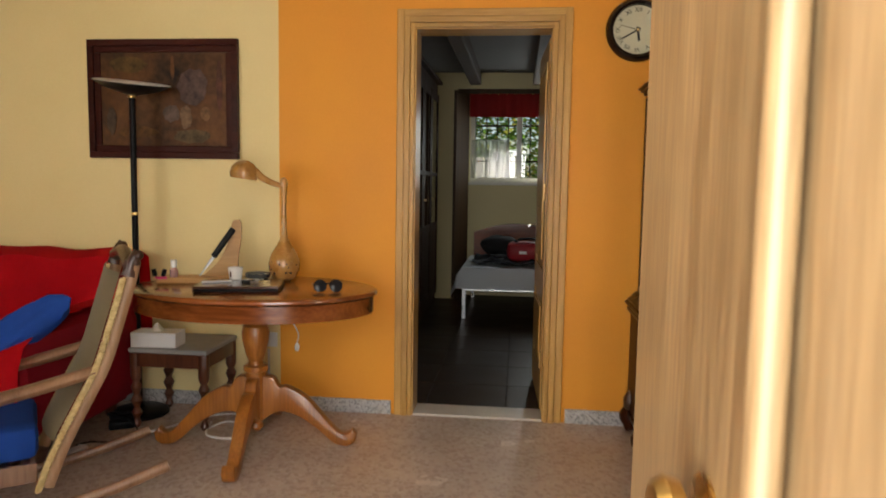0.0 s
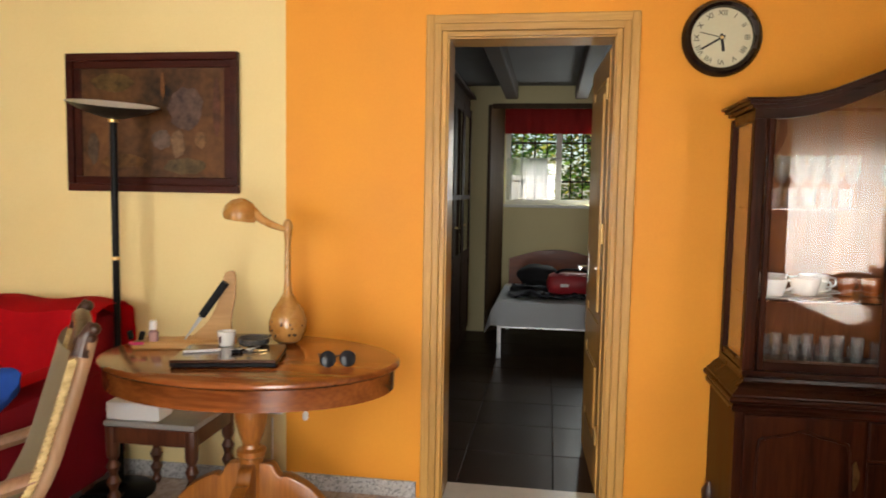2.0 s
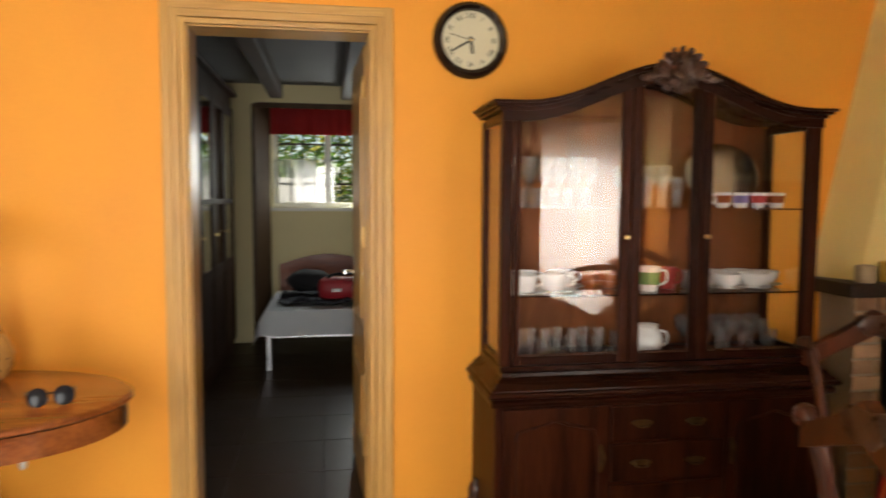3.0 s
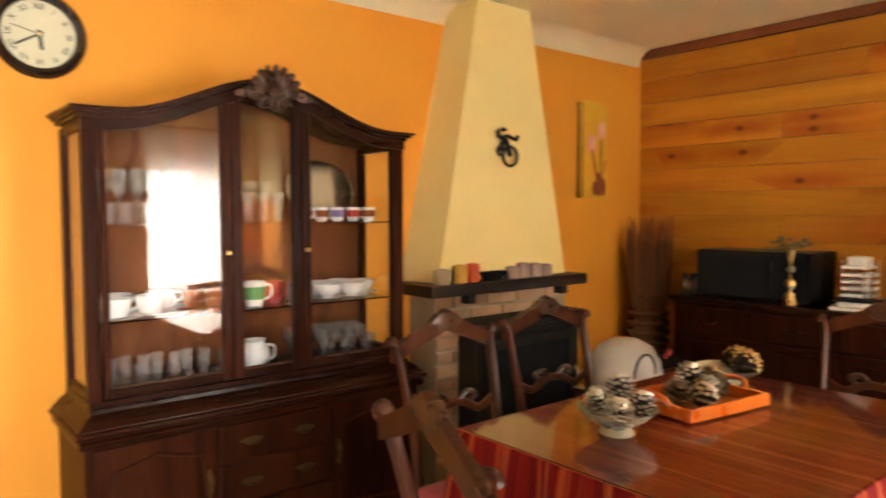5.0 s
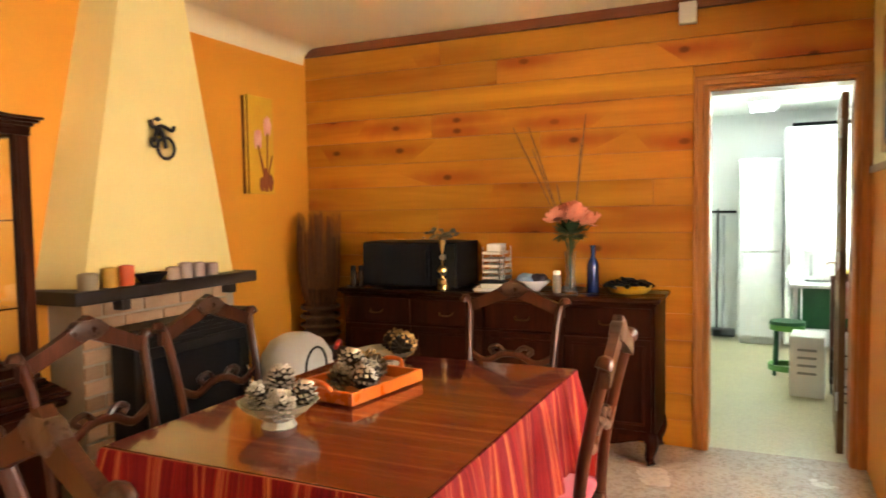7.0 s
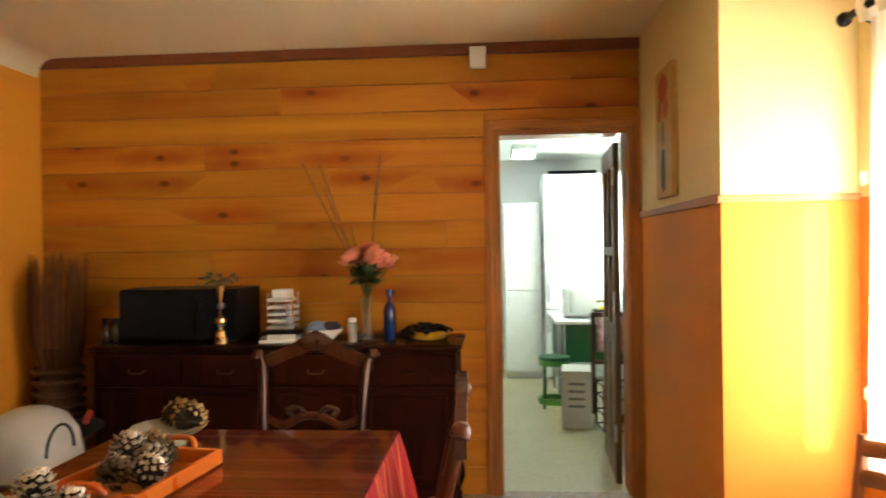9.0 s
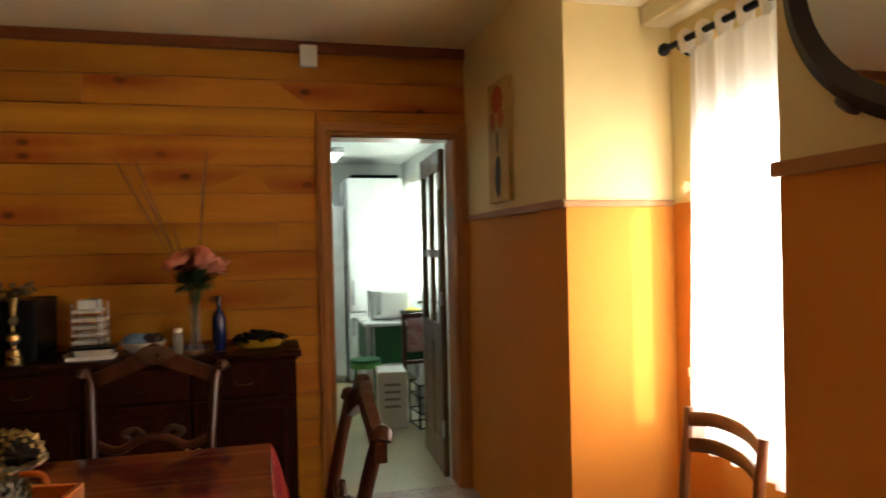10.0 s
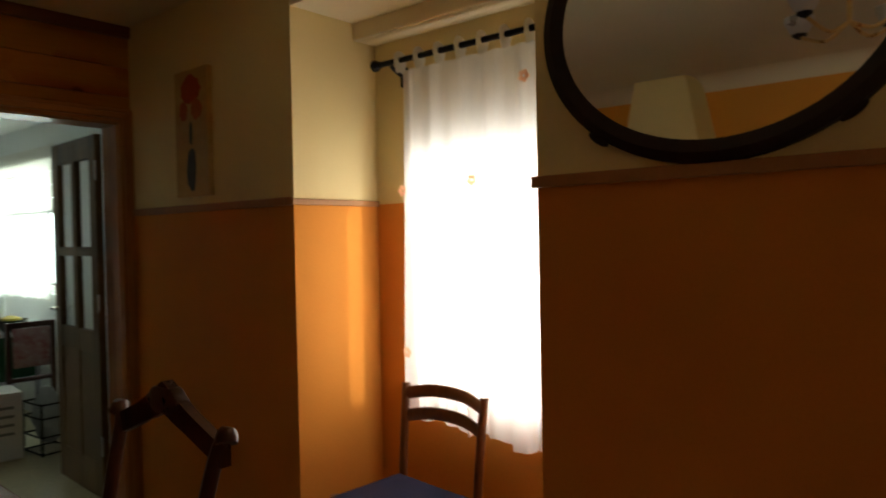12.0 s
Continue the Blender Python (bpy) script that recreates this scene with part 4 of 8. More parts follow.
for i, (a, m_) in enumerate(((20, BRASS), (75, STEEL), (140, BRASS), (215, STEEL), (300, STEEL))):
    M_ = Matrix.Rotation(radians(a), 4, "Z") @ Matrix.Translation((0.028, 0, 0.004 + 0.003 * i))
    bm = box(0.0, -0.003, 0, 0.038, 0.003, 0.002, 0, M_)
    add_lathe(bm, [(0.011, 0), (0.011, 0.0025)], 14, M_)
    part("key", bm, m_, ky)
part("key_fob", box(-0.05, -0.03, 0.001, -0.015, 0.0, 0.014, 0.004), BLACKP, ky, "black plastic key fob")
sg = empty("sunglasses", -0.69, 3.19, TT, 20, "black sunglasses resting folded on the table", "sunglasses")
DARKGLASS = mat("dark_lens", (0.015, 0.015, 0.018), 0.14, None, 5, 50, 0, spec=0.15)
for sx in (-0.034, 0.034):
    part("lens", lathe([(0.005, -0.002), (0.024, -0.001), (0.029, 0.004), (0.024, 0.006)], 18, Matrix.Translation((sx, 0, 0.028)) @ Matrix.Rotation(radians(75), 4, "X")), DARKGLASS, sg, smooth=True)
    part("temple", tube(smooth_line([(sx * 1.8, 0.0, 0.036), (sx * 1.85, 0.07, 0.03), (sx * 1.4, 0.125, 0.01)], 5), 0.0035, 8, 0.6), BLACKP, sg)
part("bridge", tube([(-0.012, 0, 0.036), (0, -0.003, 0.04), (0.012, 0, 0.036)], 0.003, 8), BLACKP, sg)
bl = empty("nail_polish_bottle", -1.45, 3.30, TT + 0.03, 0, "small clear bottle with a white cap", "bottle")
part("bottle", lathe([(0.016, 0), (0.019, 0.004), (0.019, 0.034), (0.011, 0.042), (0.011, 0.046)], 16), mat("pink_clear_glass", (0.7, 0.45, 0.45), 0.1, None, 5, 50, 0, trans=0.5), bl, smooth=True)
part("cap", lathe([(0.014, 0.046), (0.014, 0.078), (0.012, 0.08)], 16), PLASTIC_W, bl, "white screw cap", smooth=True)
tagged(finish("pink_clip", tube(smooth_line([(-1.50, 3.23, TT + 0.035), (-1.475, 3.22, TT + 0.036), (-1.45, 3.235, TT + 0.035)], 5), 0.006, 8), mat("pink_plastic", (0.7, 0.05, 0.2), 0.4), smooth=True), "bright pink plastic hair clip", "hair clip")
hc = empty("hair_claw", -1.525, 3.305, TT + 0.001, 0, "small black hair claw standing on the stand", "hair claw")
for sx in (-1, 1):
    part("jaw", box(-0.008, -0.01, 0.03, 0.008, 0.01, 0.065, 0.004, Matrix.Translation((sx * 0.012, 0, 0)) @ Matrix.Rotation(radians(sx * 14), 4, "Y")), BLACKP, hc)

# socket, hanging plug and cables
so = empty("wall_socket", -1.205, BACK, 0.385, 0, "white wall socket above the skirting", "socket")
part("plate", box(-0.04, -0.012, -0.04, 0.04, -0.001, 0.04, 0.004), PLASTIC_W, so)
part("outlet", lathe([(0.02, 0.012), (0.022, 0.0135), (0.018, 0.0135), (0.016, 0.0125)], 20, toy), PLASTIC_W, so)
pg = empty("hanging_plug", -1.05, BACK - 0.02, 0.33, 0, "white plug hanging on its cord beneath the table", "plug")
part("plug_body", lathe([(0.006, 0), (0.013, 0.008), (0.014, 0.03), (0.006, 0.045)], 12), PLASTIC_W, pg, smooth=True)
part("cord", tube(smooth_line([(0, 0, 0.045), (0.006, 0, 0.1), (-0.004, -0.1, 0.2), (0, -0.28, 0.335)], 6), 0.003, 8), PLASTIC_W, pg)
ps = empty("power_strip", -1.83, 3.10, 0, 78, "white power strip lying on the floor", "power strip")
part("casing", box(-0.13, -0.025, 0, 0.05, 0.025, 0.035, 0.006), PLASTIC_W, ps)
for i in range(3):
    part("outlet", lathe([(0.016, 0.0352), (0.018, 0.037), (0.014, 0.037)], 16, Matrix.Translation((-0.1 + 0.05 * i, 0, 0))), PLASTIC_W, ps)
tagged(finish("cable", tube(smooth_line([(-1.8, 3.15, 0.01), (-1.72, 3.36, 0.006), (-1.62, 3.46, 0.006), (-1.45, 3.7, 0.006), (-1.28, 3.76, 0.006), (-1.22, 3.86, 0.02), (-1.21, 3.87, 0.33)], 7), 0.005, 8), PLASTIC_W, smooth=True), "white mains cable running along the floor", "cable")
tagged(finish("cable", tube(smooth_line([(-1.42, 3.6, 0.006), (-1.36, 3.42, 0.006), (-1.22, 3.4, 0.006), (-1.2, 3.55, 0.006), (-1.34, 3.62, 0.006), (-1.4, 3.5, 0.006)], 7), 0.005, 8), PLASTIC_W, smooth=True), "coiled white cable on the floor under the table", "cable")
tagged(finish("cable", tube(smooth_line([(-1.82, 3.62, 0.02), (-1.8, 3.48, 0.05), (-1.72, 3.42, 0.006), (-1.74, 3.28, 0.006), (-1.86, 3.25, 0.006), (-1.84, 3.12, 0.04)], 7), 0.004, 8), BLACKP, smooth=True), "black lamp cable on the floor", "cable")
bm = bmesh.new()
add_box(bm, -0.06, -0.04, 0, 0.06, 0.04, 0.04, 0.01)
add_tube(bm, smooth_line([(0.05, 0, 0.03), (0.1, 0.05, 0.06), (0.02, 0.08, 0.05), (-0.06, 0.02, 0.07), (0.04, -0.05, 0.05)], 6), 0.008, 8)
ad = tagged(finish("power_adapter", bm, BLACKP, smooth=True), "black power adapter with its coiled lead on the floor", "adapter")
ad.matrix_world = pose(-1.83, 3.47, 0, 0, 0, 30)

# ---- entrance door leaf, open inwards ----
leaf = empty("door_entrance", 0.30, 0.075, 0, 0, "pale oak entrance door standing open with a brass knob", "door", kind="structure")
leaf.matrix_world = pose(0.30, 0.075, 0, 0, 0, 90 + 4.2)
LW = 0.828
part("stile", box(LW - 0.255, 0, 0.015, LW, -0.042, 2.05, 0.004), OAK_LEAF, leaf)
part("stile", box(0, 0, 0.015, 0.14, -0.042, 2.05, 0.004), OAK_LEAF, leaf)
for z0, z1 in ((0.015, 0.25), (0.72, 0.86), (1.9, 2.05)):
    part("rail", box(0.1405, 0, z0, LW - 0.2555, -0.042, z1, 0.003), OAK_LEAF, leaf)
for z0, z1 in ((0.25, 0.72), (0.86, 1.9)):
    part("panel", box(0.15, -0.01, z0 + 0.002, LW - 0.27, -0.032, z1 - 0.002, 0.004), OAK_LEAF, leaf)
    for u in (LW - 0.285, 0.15):
        part("moulding", tube([(u, 0.004, z0 + 0.01), (u, 0.004, z1 - 0.01)], 0.0105, 10), OAK_LEAF, leaf, smooth=True)
    for z in (z0 + 0.012, z1 - 0.012):
        part("moulding", tube([(0.15, 0.003, z), (LW - 0.285, 0.003, z)], 0.014, 10), OAK_LEAF, leaf, smooth=True)
kb = part("knob", lathe([(0.028, 0.0), (0.03, 0.004), (0.012, 0.008), (0.011, 0.016), (0.024, 0.022), (0.028, 0.034), (0.022, 0.044), (0.006, 0.047)], 24,
                        Matrix.Translation((LW - 0.2, 0.0, 1.04)) @ Matrix.Rotation(radians(-90), 4, "X") @ Matrix.Scale(0.8, 4)), BRASS, leaf, "polished brass knob", smooth=True)
part("lock_plate", box(LW, -0.008, 0.9, LW + 0.002, -0.034, 1.1), BRASS, leaf)
casing("door_frame_entrance", "x", 0.06, 0.07, EN0 + 0.03, EN1 - 0.005, ENH - 0.035, 0.05, OAK_V, OAK_H, out=-1, label="varnished oak entrance door frame")
# ---------- dining side ----------
def clear_glass(name, tint=(1, 1, 1), rough=0.0):
    m = bpy.data.materials.new(name)
    m.use_nodes = True
    p = m.node_tree.nodes["Principled BSDF"]
    p.inputs["Base Color"].default_value = (*tint, 1)
    p.inputs["Roughness"].default_value, p.inputs["Transmission Weight"].default_value, p.inputs["IOR"].default_value = rough, 1.0, 1.47
    MATS[name] = m
    return m


GLASS = clear_glass("clear_glass")
PANE = clear_glass("window_pane")
CUT = bpy.data.materials.new("drinking_glass")
CUT.use_nodes = True
_t = CUT.node_tree
_tp, _gl, _df = _t.nodes.new("ShaderNodeBsdfTransparent"), _t.nodes.new("ShaderNodeBsdfGlossy"), _t.nodes.new("ShaderNodeBsdfDiffuse")
_gl.inputs["Roughness"].default_value = 0.05
_tp.inputs[0].default_value, _df.inputs[0].default_value = (0.96, 0.96, 0.95, 1), (0.88, 0.88, 0.86, 1)
_lw, _ma, _mb = _t.nodes.new("ShaderNodeLayerWeight"), _t.nodes.new("ShaderNodeMixShader"), _t.nodes.new("ShaderNodeMixShader")
_lw.inputs[0].default_value = 0.32
_ma.inputs[0].default_value = 0.05
_t.links.new(_tp.outputs[0], _ma.inputs[1]), _t.links.new(_df.outputs[0], _ma.inputs[2])
_t.links.new(_lw.outputs["Facing"], _mb.inputs[0]), _t.links.new(_ma.outputs[0], _mb.inputs[1]), _t.links.new(_gl.outputs[0], _mb.inputs[2])
_t.links.new(_mb.outputs[0], _t.nodes["Material Output"].inputs[0])


def pane(name, bm, parent, label=""):
    ob = part(name, bm, PANE, parent, label)
    ob.visible_shadow = False
    return ob


# ---- china cabinet ----
X0, X1, YF, YB = 0.745, 2.05, 3.54, BACK - 0.004
XC = (X0 + X1) / 2


def crown(x):
    """Height of the curved cornice above its ends."""
    u = abs(x - XC) / ((X1 - X0) / 2)
    return 0.155 * (0.5 + 0.5 * math.cos(math.pi * min(1, u / 0.9))) ** 1.1


cab = empty("china_cabinet", label="dark carved mahogany china cabinet with glazed doors and an arched cornice", category="china cabinet")
# lower case
part("lower_case", boxes((X0 - 0.03, 3.49, 0.11, X1 + 0.03, YB, 0.61)), DARKW, cab)
part("plinth", boxes((X0 - 0.04, 3.475, 0.085, X1 + 0.04, YB, 0.11), bevel=0.004), DARKW_H, cab)
def edged(prof):
    """A moulding that runs round the sides and the front of the case; prof is rows of (projection, z)."""
    return loft([[(X0 - o, YB, z), (X0 - o, YF - 0.03 - o, z), (X1 + o, YF - 0.03 - o, z), (X1 + o, YB, z)] for o, z in prof])


part("waist_moulding", edged([(0.03, 0.61), (0.044, 0.612), (0.05, 0.62), (0.05, 0.632), (0.043, 0.638), (0.043, 0.642), (0.056, 0.648), (0.062, 0.657), (0.058, 0.666), (0.05, 0.67),
                              (0.049, 0.676), (0.036, 0.686), (0.022, 0.702), (0.008, 0.712), (0.002, 0.716), (0.0, 0.728)]), DARKW_H, cab, smooth=True)
for x, s in ((X0, 1), (X1, -1)):
    for y in (3.5, 3.83):
        line = smooth_line([(x, y, 0.1), (x - s * 0.035, y - (0.03 if y < 3.6 else 0), 0.075), (x - s * 0.02, y - 0.01, 0.035), (x - s * 0.04, y - (0.03 if y < 3.6 else 0), 0.018)], 5)
        part("foot", tube(line, [0.05 - 0.0015 * i for i in range(len(line))], 10), DARKW, cab, "scrolled bracket foot", smooth=True)
        part("knee_carving", lathe([(0.01, -0.05), (0.03, -0.02), (0.032, 0.02), (0.012, 0.06)], 10, Matrix.Translation((x - s * 0.03, y - 0.02, 0.15))), CARVED, cab, smooth=True)
for u0, u1, lock in ((X0, X0 + 0.41, 1), (X1 - 0.41, X1, -1)):
    d = part("lower_door", box(u0, 3.478, 0.13, u1, 3.489, 0.6, 0.004), DARKW, cab)
    um = (u0 + u1) / 2
    arch = [(u0 + 0.05, 3.476, 0.18), (u0 + 0.05, 3.476, 0.48), (u0 + 0.09, 3.476, 0.52), (um - 0.05, 3.476, 0.535), (um, 3.476, 0.55), (um + 0.05, 3.476, 0.535),
            (u1 - 0.09, 3.476, 0.52), (u1 - 0.05, 3.476, 0.48), (u1 - 0.05, 3.476, 0.18), (um, 3.476, 0.165), (u0 + 0.05, 3.476, 0.18)]
    part("moulding", tube(smooth_line(arch, 4), 0.006, 8), DARKW, d, smooth=True)
    ux = u1 - 0.028 if lock > 0 else u0 + 0.028
    part("escutcheon", extrude_outline([(ux + 0.011 * math.cos(a) * (1 + 0.4 * math.cos(3 * a)), 0.40 + 0.055 * math.sin(a)) for a in [2 * math.pi * k / 20 for k in range(20)]], 0.004, Matrix.Translation((0, 3.4725, 0))), AGED, d, "aged brass escutcheon")
for z0, z1 in ((0.46, 0.6), (0.30, 0.45), (0.13, 0.29)):
    d = part("drawer", box(X0 + 0.42, 3.475, z0, X1 - 0.42, 3.489, z1, 0.006), DARKW, cab)
    for hx in (XC - 0.11, XC + 0.11):
        zm = (z0 + z1) / 2
        part("pull_plate", extrude_outline([(hx + 0.036 * math.cos(a) * (1 + 0.25 * math.cos(4 * a)), zm + 0.016 * math.sin(a) * (1 + 0.3 * math.cos(2 * a))) for a in [2 * math.pi * k / 24 for k in range(24)]], 0.003, Matrix.Translation((0, 3.4718, 0))), AGED, d, "aged brass pull plate")
        part("bail", tube(smooth_line([(hx - 0.026, 3.471, zm + 0.006), (hx - 0.02, 3.462, zm - 0.012), (hx + 0.02, 3.462, zm - 0.012), (hx + 0.026, 3.471, zm + 0.006)], 4), 0.003, 8), AGED, d, "aged brass bail", smooth=True)
# upper case
part("floor_board", box(X0, YF, 0.728, X1, YB, 0.745), DARKW_H, cab)
for x in (X0, X1 - 0.045):
    part("corner_post", box(x, YF, 0.745, x + 0.045, YF + 0.04, 1.69, 0.006), DARKW, cab)
    part("rear_post", box(x + (0.0 if x == X0 else 0.015), YB - 0.04, 0.745, x + (0.03 if x == X0 else 0.045), YB, 1.69, 0.004), DARKW, cab)
    xs = x + 0.012 if x == X0 else x + 0.028
    pane("side_pane", box(xs, YF + 0.04, 0.745, xs + 0.004, YB - 0.04, 1.69), cab)
    part("side_rail", box(x + 0.004, YF + 0.04, 1.66, x + 0.04, YB - 0.04, 1.7, 0.004), DARKW_H, cab)
    part("side_rail", box(x + 0.004, YF + 0.04, 0.7455, x + 0.04, YB - 0.04, 0.775, 0.004), DARKW_H, cab)


def arch_board(x0, x1, zlow, y, depth, top_add, low_follow, n=24):
    """A board whose top edge follows the cornice; its lower edge follows it too, or stays level."""
    top = [(x0 + (x1 - x0) * i / n, 1.7 + top_add + crown(x0 + (x1 - x0) * i / n)) for i in range(n + 1)]
    low = [(x, (zlow + crown(x)) if low_follow else zlow) for x, _ in top]
    return extrude_outline(low + top[::-1], depth, Matrix.Translation((0, y, 0)))


part("back_panel", arch_board(X0 + 0.03, X1 - 0.03, 0.745, YB - 0.012, 0.012, -0.002, False), wood("brown_cabinet_back", (0.2, 0.066, 0.02), (0.1, 0.032, 0.01), 2, 0.5, 0.0, spec=0.2), cab)
part("frieze", arch_board(X0 - 0.002, X1 + 0.002, 1.664, YF - 0.006, 0.022, 0.0, True), DARKW_H, cab)
for ta, lo, d in ((0.014, 1.7, 0.012), (0.026, 1.714, 0.026), (0.036, 1.726, 0.038)):
    part("cornice", arch_board(X0 - d, X1 + d, lo, YF - d, YB - YF + d - 0.001, ta, True), DARKW_H, cab)
# doors with glass
for i, (u0, u1) in enumerate(((X0 + 0.05, XC - 0.165), (XC - 0.125, XC + 0.125), (XC + 0.165, X1 - 0.05))):
    d = empty("glazed_door", label="")
    d.parent = cab
    for a, b in ((u0 - (0.0 if i == 0 else 0.018), u0 + 0.022), (u1 - 0.022, u1 + (0.0 if i == 2 else 0.018))):
        part("door_stile", box(a, YF - 0.004, 0.75, b, YF + 0.018, 1.668 + crown((a + b) / 2), 0.005), DARKW, d)
    part("door_rail", box(u0 + 0.0225, YF - 0.002, 0.75, u1 - 0.0225, YF + 0.016, 0.785, 0.004), DARKW_H, d)
    part("bead", tube([(u0 + 0.025, YF - 0.004, 0.79), (u1 - 0.025, YF - 0.004, 0.79)], 0.005, 8), CARVED, d)
    pane("pane", arch_board(u0 + 0.022, u1 - 0.022, 0.785, YF + 0.006, 0.004, -0.03, False), d)
    if i != 1:
        kx = u1 + 0.0 if i == 0 else u0
        part("door_key", lathe([(0.008, 0), (0.005, 0.008), (0.009, 0.018), (0.004, 0.022)], 12, Matrix.Translation((kx, YF - 0.004, 1.235)) @ toy), BRASS, d, "small brass key")
# carved crest: a shield with a fan of leaves and two side sprays


def carved_leaf(p, ang, length, rad, y):
    """A fat curling leaf that starts at p (x, z) and grows along an angle in the plane of the front."""
    c, s_ = math.cos(ang), math.sin(ang)
    ln = smooth_line([(p[0], y, p[1]), (p[0] + 0.4 * length * c, y - 0.018, p[1] + 0.4 * length * s_), (p[0] + 0.8 * length * c, y - 0.016, p[1] + 0.8 * length * s_), (p[0] + length * c, y - 0.03, p[1] + length * s_ - 0.004)], 4)
    return tube(ln, [rad * q for q in (0.4, 0.7, 0.9, 1.0, 1.05, 1.0, 0.95, 0.9, 0.85, 0.75, 0.65, 0.5, 0.25)], 8, 0.55)


crest = part("carved_crest", extrude_outline([(XC + 0.085 * math.cos(a) * (1 + 0.1 * math.cos(9 * a)), 1.835 + (0.088 if math.sin(a) > 0 else 0.06) * math.sin(a) * (1 + 0.1 * math.cos(9 * a))) for a in [2 * math.pi * k / 54 for k in range(54)]], 0.03,
                                             Matrix.Translation((0, YF - 0.068, 0)), 0.004), CARVED, cab, "carved leaf crest")
for k in range(9):
    a = math.pi * (0.04 + 0.115 * k)
    part("leaf", carved_leaf((XC + 0.02 * math.cos(a), 1.83 + 0.02 * math.sin(a)), a, 0.088, 0.02, YF - 0.068), CARVED, crest, smooth=True)
for k in range(5):
    a = math.pi * (1.2 + 0.15 * k)
    part("leaf", carved_leaf((XC + 0.012 * math.cos(a), 1.825), a, 0.055, 0.016, YF - 0.07), CARVED, crest, smooth=True)
for s in (-1, 1):
    for k, (dx_, dz_) in enumerate(((0.07, 0.0), (0.1, -0.008))):
        part("leaf", carved_leaf((XC + s * dx_, 1.83 + dz_), 0.0 if s > 0 else math.pi, 0.06, 0.014, YF - 0.062), CARVED, crest, smooth=True)
part("boss", lathe([(0.024, 0.0), (0.022, 0.012), (0.012, 0.02), (0.002, 0.022)], 16, Matrix.Translation((XC, YF - 0.068, 1.83)) @ toy), CARVED, crest, smooth=True)
SH1, SH2, SH0 = 1.345, 1.01, 0.745
for z in (SH1, SH2):
    part("glass_shelf", box(X0 + 0.05, YF + 0.03, z - 0.006, X1 - 0.05, YB - 0.015, z), GLASS, cab, "clear glass shelf")

# ---- its contents ----
def tumbler(x, y, z, r, h, label="clear glass tumbler on the cabinet shelf", name="tumbler", mat_=None, cat="glass"):
    ob = tagged(finish(name, lathe([(r * 0.75, 0), (r * 0.8, 0.004), (r, h), (r - 0.002, h), (r * 0.76, 0.01), (0.001, 0.009)], 14), mat_ or CUT, smooth=True), label, cat, "glassware in the cabinet")
    ob.location = (x, y, z + 0.0005)
    return ob


def stem_glass(x, y, z, h=0.15):
    ob = tagged(finish("wine_glass", lathe([(0.03, 0), (0.028, 0.003), (0.004, 0.008), (0.004, h * 0.45), (0.02, h * 0.52), (0.03, h * 0.7), (0.028, h), (0.0265, h), (0.028, h * 0.7), (0.018, h * 0.55), (0.001, h * 0.5)], 14), CUT, smooth=True),
                "clear stemmed wine glass on the cabinet shelf", "glass", "glassware in the cabinet")
    ob.location = (x, y, z + 0.0005)


def mug(x, y, z, r, h, material, rz, label, saucer=False, name="cup"):
    e = empty(name, x, y, z + 0.0005, rz, label, "cup", "crockery in the cabinet")
    dz = 0.008 if saucer else 0
    if saucer:
        part("saucer", lathe([(r * 0.8, 0), (r * 1.7, 0.012), (r * 1.7, 0.014), (r * 0.8, 0.006), (0.002, 0.006)], 22), material, e, smooth=True)
    bm = cup_mesh(r, h, 0.003, 0.72)
    bmesh.ops.translate(bm, verts=bm.verts, vec=(0, 0, dz))
    part("bowl", bm, material, e, smooth=True)
    part("handle", tube(smooth_line([(r * 0.93, 0, dz + h * 0.85), (r * 1.5, 0, dz + h * 0.8), (r * 1.5, 0, dz + h * 0.4), (r * 0.85, 0, dz + h * 0.25)], 6), 0.0045, 8), material, e, smooth=True)
    return e


rnd = random.Random(8)
for i in range(6):
    stem_glass(0.84 + 0.062 * i, 3.70 + 0.02 * (i % 2), SH1, 0.2)
for i in range(5):
    stem_glass(0.86 + 0.062 * i, 3.80, SH1, 0.2)
for i in range(5):
    tumbler(0.84 + 0.062 * i, 3.61 + 0.012 * (i % 2), SH1, 0.026, 0.075)
for i in range(4):
    tumbler(1.3 + 0.062 * i, 3.64, SH1, 0.025, 0.12)
for i in range(4):
    stem_glass(1.3 + 0.065 * i, 3.76, SH1, 0.17)
for x, y, rz in ((0.855, 3.62, 20), (0.985, 3.66, -10), (0.90, 3.77, 40), (1.06, 3.78, 10)):
    mug(x, y, SH2, 0.056, 0.066, CERAMIC, rz, "white glazed tea cup on its saucer", True)
COPPER = mat("amber_lustre_glaze", (0.35, 0.10, 0.03), 0.15, (0.25, 0.06, 0.02), 8, 60, 0.02, coat=0.6)
for i in range(2):
    mug(1.17 + 0.09 * i, 3.76, SH2, 0.035, 0.07, COPPER, 10, "amber glazed cup in the cabinet")
GREENP = mat("green_glaze", (0.10, 0.28, 0.10), 0.2, (0.07, 0.22, 0.08), 8, 60, 0.01)
m_ = mug(1.38, 3.64, SH2, 0.045, 0.10, CERAMIC, -10, "white mug with a green band", name="mug")
part("green_band", lathe([(0.0425, 0.03), (0.0455, 0.08)], 24, None, False), GREENP, m_)
REDP = mat("red_glaze", (0.45, 0.06, 0.05), 0.25, (0.35, 0.04, 0.04), 20, 60, 0.01)
mug(1.49, 3.7, SH2, 0.04, 0.09, REDP, 0, "red glazed mug in the cabinet", name="mug")
